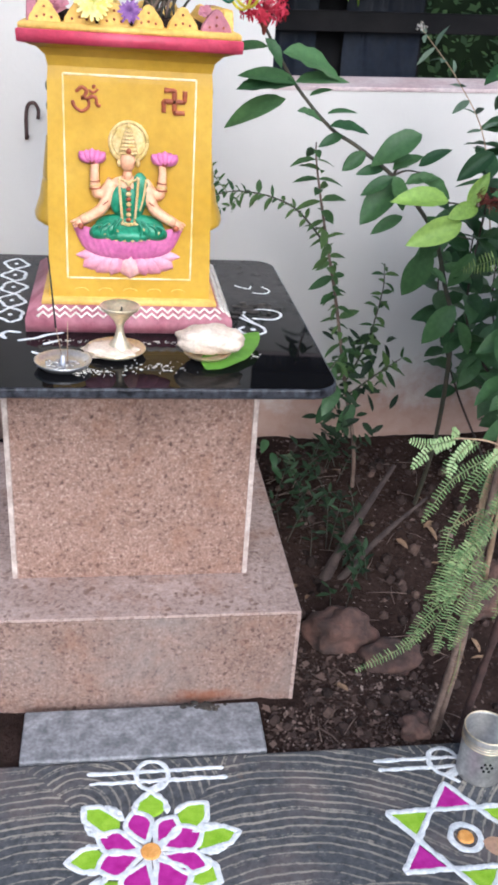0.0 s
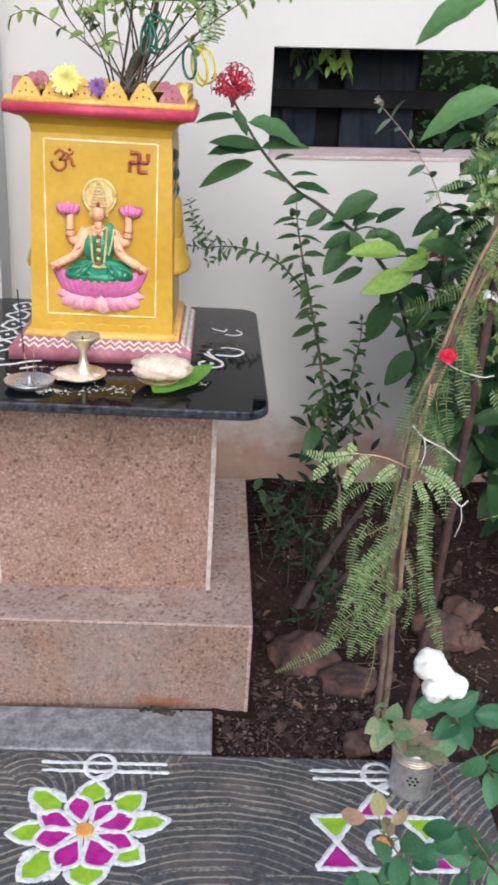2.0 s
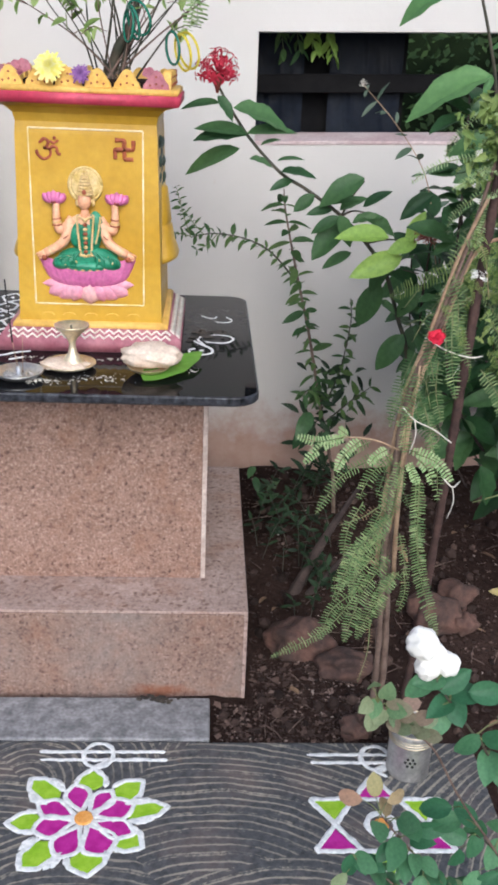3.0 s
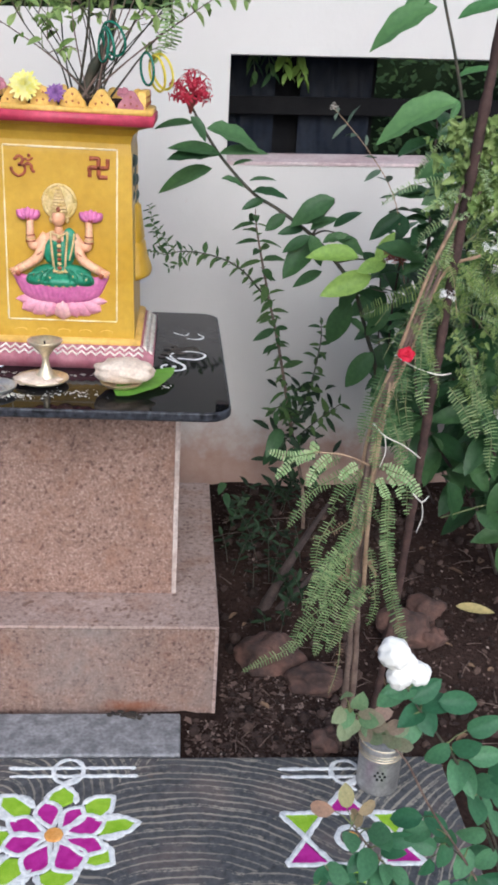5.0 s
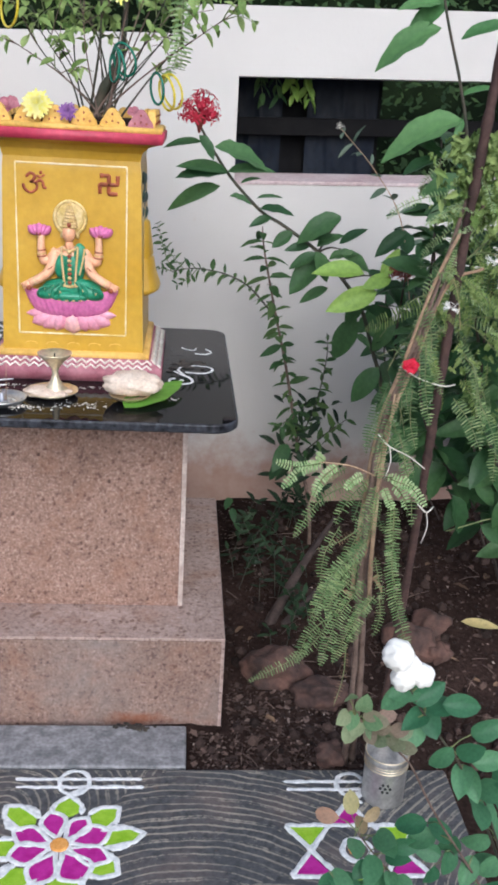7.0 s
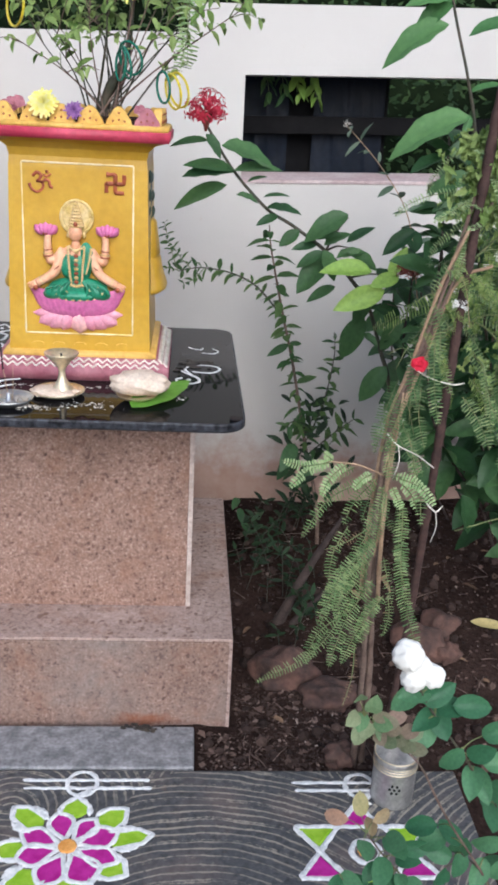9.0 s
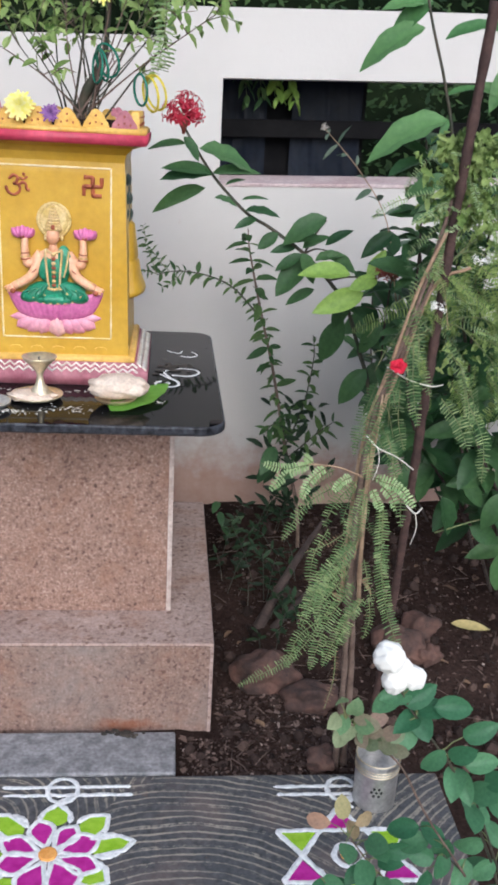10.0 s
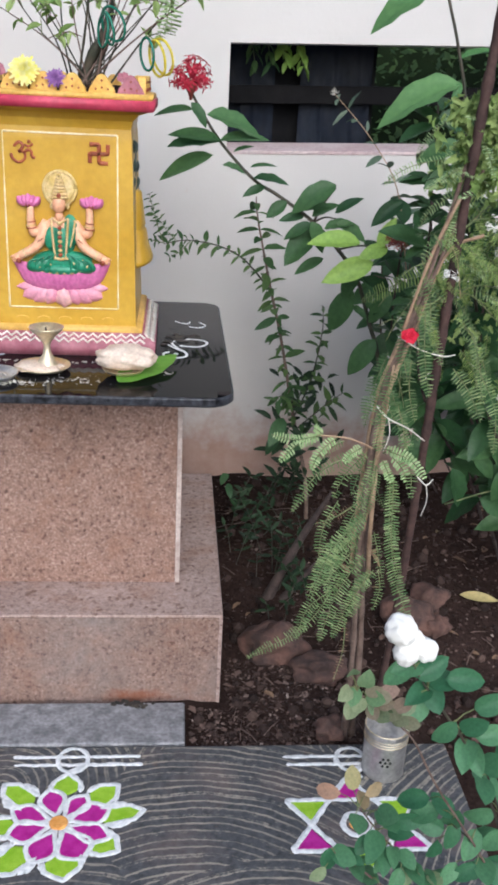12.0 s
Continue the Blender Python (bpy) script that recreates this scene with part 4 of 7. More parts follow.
# ---- offerings on the slab ----
def lamp():
    c = (0.178, 1.738, TOP)
    t = thing("oil_lamp", c, "small brass oil lamp on a round brass saucer", "oil lamp")
    bm = lathe([(0.030, 0.0), (0.050, 0.004), (0.058, 0.010), (0.0585, 0.012), (0.048, 0.007), (0.030, 0.004), (0.0, 0.004)][:-1], (c[0] - 0.008, c[1], c[2] + 0.0005), 32)
    part("saucer", bm, M_BRASS, t)
    bm = lathe([(0.030, 0.006), (0.029, 0.012), (0.020, 0.022), (0.010, 0.036), (0.007, 0.052), (0.008, 0.060), (0.012, 0.068), (0.022, 0.080), (0.036, 0.092), (0.0385, 0.098), (0.037, 0.099), (0.028, 0.090), (0.012, 0.082), (0.002, 0.081)], c, 28)
    part("stem_and_bowl", bm, M_BRASS, t)
    bm = tube(spline([(c[0] - 0.002, c[1] - 0.004, TOP + 0.084), (c[0] + 0.002, c[1] - 0.018, TOP + 0.092), (c[0] + 0.003, c[1] - 0.028, TOP + 0.104)], 6), 0.0028, 0.0016, 6)
    part("wick", bm, M_HOLE, t, "burnt black wick")
    bm = bmesh.new()
    bmesh.ops.create_icosphere(bm, subdivisions=4, radius=1)
    for v in bm.verts:
        q = v.co.copy()
        k = 1 + 0.22 * noise.noise(q * 2.5 + Vector((9, 0, 0))) + 0.10 * noise.noise(q * 8)
        v.co = Vector((c[0] - 0.018 + q.x * 0.052 * k, c[1] - 0.004 + q.y * 0.042 * k, max(TOP + 0.009 + q.z * 0.010 * k, TOP + 0.0055)))
    solid("flour_mound", bm, M_CREAM, "pale flour heaped round the lamp's foot in its saucer", "flour", smooth=True)


def incense():
    c = (0.072, 1.668, TOP)
    t = thing("incense_holder", c, "round dull steel incense dish with a burnt stick", "incense holder")
    bm = lathe([(0.040, 0.0), (0.050, 0.008), (0.0535, 0.014), (0.052, 0.0145), (0.046, 0.009), (0.036, 0.005), (0.020, 0.0045), (0.006, 0.005), (0.005, 0.022), (0.002, 0.023)], (c[0], c[1], c[2] + 0.0005), 32)
    part("dish", bm, M_STEEL, t)
    part("stick", tube([Vector((c[0] - 0.002, c[1] + 0.002, TOP + 0.02)), Vector((c[0] - 0.012, c[1] + 0.012, TOP + 0.075))], 0.0009, 0.0009, 6), M_TANSTEM, t, "bare bamboo end")
    part("incense", tube([Vector((c[0] - 0.012, c[1] + 0.012, TOP + 0.072)), Vector((c[0] - 0.022, c[1] + 0.022, TOP + 0.205))], 0.0019, 0.0017, 6), M_HOLE, t, "black incense paste")
    part("stick", tube([Vector((c[0] + 0.008, c[1] + 0.004, TOP + 0.008)), Vector((c[0] + 0.010, c[1] + 0.010, TOP + 0.085))], 0.0008, 0.0008, 6), M_TANSTEM, t, "bare bamboo end")
    bm = bmesh.new()
    for i in range(26):
        a, r = rnd.uniform(0, 6.3), 0.03 * math.sqrt(rnd.random())
        blob(bm, (c[0] + r * math.cos(a), c[1] + r * math.sin(a), TOP + 0.007), (0.005, 0.004, 0.0016), 0, 0, 6)
    part("ash", bm, M_STEEL, t, "grey ash")


def offering():
    c = Vector((0.352, 1.716, TOP))
    bm = bmesh.new()
    bmesh.ops.create_icosphere(bm, subdivisions=4, radius=1)
    for v in bm.verts:
        n = noise.noise(v.co * 2.2 + Vector((4, 0, 0))) * 0.16 + noise.noise(v.co * 6) * 0.09
        v.co *= 1 + n
        v.co = Vector((c.x + v.co.x * 0.066, c.y + v.co.y * 0.044, max(c.z + 0.010 + 0.030 + v.co.z * 0.028, c.z + 0.0095)))
    solid("flour_dough_offering", bm, M_CREAM, "lumpy cream-coloured dough offering in a small saucer", "food offering", smooth=True)
    bm = lathe([(0.026, 0.0), (0.040, 0.006), (0.046, 0.012), (0.047, 0.013), (0.036, 0.008), (0.02, 0.006)], (c.x - 0.005, c.y - 0.006, c.z + 0.0045), 28)
    solid("saucer", bm, M_BRASS, "small shallow brass saucer under the dough offering", "saucer", smooth=True)
    me = leaf_mesh("betel_leaf", M_BETEL, 0.40, 0.03, -0.03, 0.42, 0.04, n=14)
    ob = part("betel_leaf", me, None, None, m=aim((0.340, 1.650, TOP + 0.0035), (0.112, 0.150, 0.010), (0.02, -0.06, 1), 0.205))
    tagged(ob, "fresh green betel leaf lying under the saucer", "leaf")


def curl(c, r, a0, a1, n=16, sq=1.0):
    return [(c[0] + r * math.cos(radians(a0 + (a1 - a0) * i / n)), c[1] + sq * r * math.sin(radians(a0 + (a1 - a0) * i / n))) for i in range(n + 1)]


def slab_drawings():
    z = TOP + 0.0006
    def line(pts, w, n=26):
        part("stroke", ribbon([(p.x, p.y) for p in spline([(*p, 0) for p in pts], n)], w, z, rough=0.45), M_CHALK, t)
    def dot(c, r):
        part("dot", patch(curl(c, r, 0, 330, 11), z), M_CHALK, t, smooth=False)
    t = thing("powder_drawing", (0.48, 1.95, TOP), "white powder loops drawn on the black slab, partly rubbed away", "rangoli", "slab drawings")
    line([(0.447, 1.900), (0.432, 1.885), (0.440, 1.858), (0.466, 1.852), (0.487, 1.868), (0.484, 1.902), (0.462, 1.932), (0.440, 1.965)], 0.0075)
    line([(0.470, 1.925), (0.452, 1.985), (0.487, 2.017), (0.525, 2.012), (0.540, 1.985), (0.518, 1.950), (0.470, 1.955)], 0.0065)
    line([(0.459, 2.197), (0.474, 2.180), (0.492, 2.172), (0.500, 2.195)], 0.0045, 14)
    line([(0.495, 2.140), (0.525, 2.135), (0.540, 2.160), (0.525, 2.190)], 0.0045, 14)
    dot((0.462, 1.882), 0.006)
    t = thing("powder_drawing", (-0.07, 2.1, TOP), "chain of white powder loops drawn on the black slab", "rangoli", "slab drawings")
    for x0, x1, y0, y1, lobes, amp in ((-0.050, -0.078, 1.905, 2.385, 5, 0.028), (-0.120, -0.125, 1.96, 2.16, 2, 0.026)):
        for side in (-1, 1):
            line([(x0 + (x1 - x0) * i / 40 + side * amp * math.sin(math.pi * lobes * i / 40) + 0.004 * math.sin(i * 1.3), y0 + (y1 - y0) * i / 40) for i in range(41)], 0.0080, 80)
        for i in range(lobes):
            k = (i + 0.5) / lobes
            dot((x0 + (x1 - x0) * k, y0 + (y1 - y0) * k), 0.005)
    line([(-0.045, 1.808), (-0.058, 1.830), (-0.048, 1.850), (-0.020, 1.845)], 0.009, 14)
    line([(-0.024, 1.799), (0.010, 1.815), (0.035, 1.836), (0.065, 1.848)], 0.0080, 14)
    line([(0.027, 1.780), (0.042, 1.792), (0.058, 1.802)], 0.008, 10)
    line([(0.009, 1.742), (0.016, 1.734), (0.025, 1.728)], 0.008, 8)
    # scattered grains of powder and rice
    bm = bmesh.new()
    for cx, cy, sx, sy, n in ((0.125, 1.64, 0.04, 0.018, 90), (0.25, 1.668, 0.05, 0.022, 60), (0.07, 1.80, 0.06, 0.008, 40), (0.30, 1.795, 0.10, 0.01, 40), (0.43, 1.73, 0.03, 0.03, 14), (0.10, 1.75, 0.05, 0.03, 26)):
        for i in range(n):
            p = Vector((rnd.gauss(cx, sx * 0.6), rnd.gauss(cy, sy * 0.6), z + 0.0008))
            blob(bm, p, (rnd.choice((0.0006, 0.0009, 0.0012, 0.0036)) * rnd.uniform(0.7, 1.4), rnd.uniform(0.0006, 0.0015), 0.0008), 0, 0, 5)
    tagged(part("scattered_rice", bm, M_SPRINKLE, None), "grains of rice and powder scattered on the black slab", "rice", kind="stuff")
    bm = bmesh.new()
    for i in range(30):
        p = Vector((rnd.gauss(0.478, 0.03), rnd.gauss(2.02, 0.03), TOP + 0.002))
        if p.x < 0.425 or p.x > 0.56:
            continue
        blob(bm, p, (rnd.uniform(0.004, 0.018), rnd.uniform(0.003, 0.010), 0.0016), 0, 0, 7)
    tagged(part("leaf_scraps", bm, M_WET, None), "dark wilted leaf scraps on the black slab", "debris", kind="stuff")


lamp()
incense()
offering()
slab_drawings()


# ---- powder drawings on the paving ----
def petal(c, a, r0, r1, w, n=9, e=0.8):
    """The outline of one petal from radius r0 to r1 at angle a."""
    d, s = Vector((math.cos(a), math.sin(a))), Vector((-math.sin(a), math.cos(a)))
    left = [d * (r0 + (r1 - r0) * i / n) + s * w * math.sin(math.pi * (i / n) ** e) for i in range(n + 1)]
    right = [d * (r0 + (r1 - r0) * i / n) - s * w * math.sin(math.pi * (i / n) ** e) for i in range(n - 1, 0, -1)]
    return [(c[0] + p.x, c[1] + p.y) for p in left + right]


def flower_rangoli():
    c, z = (0.234, 1.267), 0.001
    t = thing("flower_rangoli", (*c, 0), "eight-petalled flower in magenta, lime and white powder on dark paving", "rangoli", "paving drawings")
    # angle and length of each petal as the hand drew it, and the pointed leaves between them
    inner = ((108, 0.103, 0.027), (57, 0.094, 0.024), (21, 0.111, 0.030), (-20, 0.116, 0.026), (-58, 0.111, 0.036), (-112, 0.110, 0.031), (-163, 0.107, 0.030), (159, 0.110, 0.027))
    outer = ((88, 0.146, 0.036), (43, 0.163, 0.033), (11, 0.180, 0.034), (-30, 0.149, 0.034), (-80, 0.147, 0.043), (-131, 0.170, 0.045), (184, 0.161, 0.030), (139, 0.176, 0.037))
    for a, r, w in outer:
        a = radians(a)
        o = petal(c, a, 0.068, r, w, e=0.92)
        part("outer_petal", patch(petal(c, a, 0.080, r - 0.005, w * 0.90, e=0.92), z - 0.0004), M_LIME, t, "lime petal", smooth=False)
        d = Vector((math.cos(a), math.sin(a)))
        arc = [p for p in o if (p[0] - c[0]) * d.x + (p[1] - c[1]) * d.y > 0.090]
        arc.sort(key=lambda p: (p[0] - c[0]) * -d.y + (p[1] - c[1]) * d.x)
        part("petal_outline", ribbon(arc, 0.0120, z + 0.0010), M_CHALK, t, "white outline")
    for a, r, w in inner:
        o = petal(c, radians(a), 0.016, r, w, e=1.45)
        part("petal", patch(o, z), M_MAG, t, "magenta petal", smooth=False)
        part("petal_outline", ribbon(o, 0.0115, z + 0.0014, closed=True), M_CHALK, t, "white outline")
    part("centre", patch(curl(c, 0.020, 0, 345, 23), z + 0.003, h=0.004), M_ORANGE, t, "orange centre", smooth=False)


def bar_rangoli(c, half, shift=-0.008):
    z = 0.001
    t = thing("lamp_line_rangoli", (*c, 0), "two white powder lines crossed by a looped curl on dark paving", "rangoli", "paving drawings")
    for k, y in enumerate((0.010, -0.016)):
        part("line", ribbon([(c[0] - half + 2 * half * i / 30 + 0.006 * k, c[1] + y + rnd.uniform(-0.001, 0.001)) for i in range(31)], 0.0105, z, rough=0.5), M_CHALK, t)
    x = c[0] + shift
    loop = curl((x, c[1] - 0.002), 0.034, -60, 330, 30, 1.15) + [(x - 0.008, c[1] - 0.04), (x + 0.018, c[1] - 0.062)]
    part("curl", ribbon(loop, 0.0105, z + 0.001, rough=0.5), M_CHALK, t)


def star_rangoli():
    c, z, r = (0.868, 1.252), 0.001, 0.172
    t = thing("star_rangoli", (*c, 0), "six-pointed white powder star with magenta and lime tips", "rangoli", "paving drawings")
    tips = [Vector((c[0] + r * math.cos(radians(90 + 60 * i)), c[1] + 0.82 * r * math.sin(radians(90 + 60 * i)))) for i in range(6)]
    for s in (0, 1):
        for i in range(3):
            a, b = tips[s + 2 * i], tips[(s + 2 * i + 2) % 6]
            part("line", ribbon([tuple(a.lerp(b, k / 24)) for k in range(25)], 0.0125, z + 0.001 + 0.0006 * s, rough=0.5), M_CHALK, t)
    for i in range(6):
        a, p, q = tips[i], tips[i - 1], tips[(i + 1) % 6]
        u, v = a.lerp(tips[(i + 2) % 6], 0.32), a.lerp(tips[(i + 4) % 6], 0.32)
        m = (a + u + v) / 3
        o = [tuple(m.lerp(w, 0.86)) for w in (a, a.lerp(u, 0.5), u, u.lerp(v, 0.5), v, v.lerp(a, 0.5))]
        part("tip", patch(o, z), M_MAG if i % 2 == 0 else M_LIME, t, ("magenta" if i % 2 == 0 else "lime") + " tip", smooth=False)
    part("ring", ribbon(curl(c, 0.031, 0, 350, 24), 0.014, z, closed=True), M_CHALK, t)
    part("centre", patch(curl(c, 0.017, 0, 345, 20), z, h=0.004), M_ORANGE, t, "orange centre", smooth=False)


flower_rangoli()
star_rangoli()
bar_rangoli((0.252, 1.459), 0.146)
bar_rangoli((0.846, 1.452), 0.118, 0.042)


# ---- plants ----
def stem_leaves(t, pts, meshes, size, start=0.1, step=0.03, lean=0.5, pairs=True, droop=0.0, keep=1.0, name="leaf", up=(0, -0.5, 1)):
    """Leaves set along a stem, each an object on a shared mesh."""
    total, last, side = 0.0, start, rnd.choice((0, 1))
    for a, b in zip(pts, pts[1:]):
        total += (b - a).length
        if total - last < step:
            continue
        last = total
        d = (b - a).normalized()
        side ^= 1
        x = Matrix.Rotation(side * 1.35 + rnd.uniform(-0.45, 0.45), 3, d) @ d.cross(Vector((0.25, -1, 0.35))).normalized()
        for s in ((1, -1) if pairs else ((1, -1)[side],)):
            if rnd.random() > keep:
                continue
            w = jit(x * s + d * lean + Vector((0, 0, -droop)), 0.3)
            part(name, rnd.choice(meshes), None, t, m=aim(b, w, jit(up, 0.5), size * rnd.uniform(0.7, 1.2)))


def leafset(title, material, widths, **kw):
    return [leaf_mesh(title, material, w, fold=rnd.uniform(0.04, 0.16), droop=rnd.uniform(0.05, 0.4), wave=rnd.uniform(0, 0.15), **kw) for w in widths]


L_IX = leafset("broad_leaf", M_LEAF_IX, (0.40, 0.48, 0.44, 0.52))
L_LIME = leafset("lime_leaf", M_LEAF_LIME, (0.42, 0.50))
L_SM = leafset("small_leaf", M_LEAF_SM, (0.28, 0.34, 0.42), n=5)
L_TU = leafset("basil_leaf", M_LEAF_TU, (0.42, 0.5, 0.55), n=5)
L_RO = leafset("rose_leaflet", M_LEAF_RO, (0.58, 0.66, 0.62), peak=0.45, full=0.58)
L_RO2 = leafset("rose_leaflet", M_LEAF_RO2, (0.68, 0.74), peak=0.5, full=0.5)
L_RO4 = leafset("rose_leaflet", M_LEAF_RO4, (0.64, 0.70), peak=0.5, full=0.5)
L_RO3 = leafset("rose_leaflet", M_LEAF_RO3, (0.56, 0.64), peak=0.5, full=0.55)
L_JAG = [leaf_mesh("jagged_leaf", M_LEAF_JAG, w, fold=0.2, droop=d, wave=1.3, n=7, full=0.6) for w, d in ((0.45, 0.5), (0.60, -0.4), (0.52, 0.9), (0.38, 0.2))]
L_MID = leafset("long_leaf", M_LEAF_MID, (0.36, 0.42, 0.46))
# Weeds beside the plinth: their shade is put into a near-black leaf colour.
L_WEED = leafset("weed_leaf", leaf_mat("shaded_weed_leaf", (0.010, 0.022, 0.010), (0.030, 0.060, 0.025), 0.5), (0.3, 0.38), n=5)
L_GREY = leafset("grey_leaf", leaf_mat("grey_green_leaf", (0.10, 0.15, 0.10), (0.20, 0.25, 0.19), 0.7), (0.24, 0.32), n=5)
L_DRY = leafset("dry_leaf", M_LEAF_DRY, (0.3, 0.4))


def placed_leaves(t, rows, meshes, y, spread, facing, name="leaf", label=""):
    """Single leaves from (root x, root z, tip x, tip z), a little before or behind a plane."""
    for x0, z0, x1, z1 in rows:
        a = Vector((x0, y + rnd.uniform(-spread, spread), z0))
        b = Vector((x1, a.y - rnd.uniform(0.0, 0.035), z1))
        part(name, rnd.choice(meshes), None, t, label, m=aim(a, b - a, jit(facing, 0.28), (b - a).length * 1.04))


def ixora():
    t = thing("ixora_bush", (1.08, 2.42, 0.08), "tall ixora bush with glossy leaves and a crimson flower head", "bush")
    main = spline([(1.09, 2.40, 0.05), (1.07, 2.26, 0.40), (1.031, 2.18, 0.736), (0.985, 2.17, 0.876), (0.943, 2.17, 0.989), (0.885, 2.17, 1.065), (0.814, 2.17, 1.133), (0.720, 2.17, 1.196), (0.654, 2.17, 1.233), (0.572, 2.17, 1.313), (0.522, 2.17, 1.381), (0.488, 2.17, 1.435)], 70)
    part("stem", tube(main, 0.007, 0.0032, 7), M_DARKSTEM, t)
    # the tip under the flower, then the fuller middle, then the hanging lower leaves
    placed_leaves(t, ((0.495, 1.396, 0.403, 1.397), (0.488, 1.412, 0.530, 1.372), (0.527, 1.386, 0.664, 1.375), (0.562, 1.327, 0.446, 1.356), (0.562, 1.324, 0.436, 1.316), (0.546, 1.290, 0.412, 1.250), (0.562, 1.327, 0.676, 1.354),
                      (0.597, 1.300, 0.641, 1.324), (0.570, 1.268, 0.628, 1.259), (0.650, 1.238, 0.739, 1.232), (0.640, 1.265, 0.702, 1.283), (0.682, 1.220, 0.629, 1.205)), L_IX, 2.155, 0.015, (0.0, -0.55, 0.85))
    placed_leaves(t, ((0.862, 1.233, 0.752, 1.188), (0.863, 1.163, 0.917, 1.212), (0.806, 1.150, 0.870, 1.186), (0.865, 1.139, 0.950, 1.106), (0.807, 1.136, 0.735, 1.102), (0.823, 1.122, 0.741, 1.031), (0.844, 1.045, 0.770, 1.016),
                      (0.800, 1.142, 0.842, 1.075), (0.790, 1.150, 0.728, 1.146), (0.840, 1.120, 0.905, 1.150), (0.740, 1.185, 0.690, 1.145), (0.760, 1.175, 0.830, 1.195)), L_IX, 2.14, 0.03, (0.0, -0.65, 0.75))
    placed_leaves(t, ((0.931, 0.964, 0.870, 0.853), (0.931, 0.918, 0.968, 0.900), (0.977, 1.011, 1.035, 0.945), (1.022, 0.973, 0.977, 0.890), (0.995, 0.842, 0.925, 0.752), (1.041, 1.200, 0.960, 1.146), (0.900, 1.050, 0.955, 0.995),
                      (0.930, 1.030, 0.896, 0.955), (0.950, 1.000, 1.015, 0.978), (0.965, 0.930, 1.040, 0.900), (1.010, 0.800, 1.060, 0.720)), L_IX, 2.13, 0.03, (0.0, -0.8, 0.6))
    for a, b in (((0.814, 2.17, 1.133), (0.862, 2.14, 1.225)), ((0.885, 2.17, 1.065), (0.985, 2.10, 1.085)), ((0.943, 2.17, 0.989), (1.020, 2.12, 1.000)), ((0.814, 2.17, 1.133), (0.866, 2.13, 1.150))):
        part("twig", tube(spline([a, Vector(a).lerp(Vector(b), 0.5) + Vector((0, 0, 0.008)), b], 8), 0.0032, 0.0018, 6), M_DARKSTEM, t)
    placed_leaves(t, ((0.923, 1.100, 0.795, 1.108), (0.970, 1.090, 1.003, 1.165), (0.994, 1.093, 0.922, 1.076), (0.958, 1.056, 0.834, 1.014)), L_LIME, 2.06, 0.01, (0.0, -0.75, 0.7), "young_leaf", "pale lime young leaf")
    part("flower_head", bud_cluster((0.486, 2.165, 1.462), 0.054, M_IXFL, 70), M_IXFL, t, "crimson cluster of narrow petals")
    part("calyx", lathe([(0.003, -0.035), (0.006, -0.022), (0.018, 0.0), (0.010, 0.012)], (0.487, 2.167, 1.452), 10), M_BRONZE, t, "dull brown-red calyx")
    part("flower_head", bud_cluster((1.015, 2.05, 1.105), 0.034, M_BRONZE, 60), M_BRONZE, t, "fading brown-red flower head")


def bud_cluster(c, r, m, n=90):
    bm = bmesh.new()
    c = Vector(c)
    for i in range(n):
        a, h = rnd.uniform(0, 6.283), rnd.uniform(-0.35, 1)
        d = Vector((math.cos(a) * math.sqrt(1 - h * h), math.sin(a) * math.sqrt(1 - h * h), h))
        e = c + d * r * rnd.uniform(0.55, 1.05)
        x = d.orthogonal().normalized() if d.length else Vector((1, 0, 0))
        y = d.cross(x)
        s = r * 0.23
        merge_quad(bm, c + d * r * 0.15, e, x * s * 0.14)
        for k in range(4):
            g = x * math.cos(k * 1.57 + a) + y * math.sin(k * 1.57 + a)
            q = g.cross(d) * s * 0.24
            v = [bm.verts.new(p) for p in (e, e + g * s * 0.6 + q + d * s * 0.2, e + g * s * 1.3 + d * s * 0.1, e + g * s * 0.6 - q + d * s * 0.2)]
            bm.faces.new(v)
    return bm


def merge_quad(bm, a, b, w):
    bm.faces.new([bm.verts.new(p) for p in (a - w, b - w, b + w, a + w)])


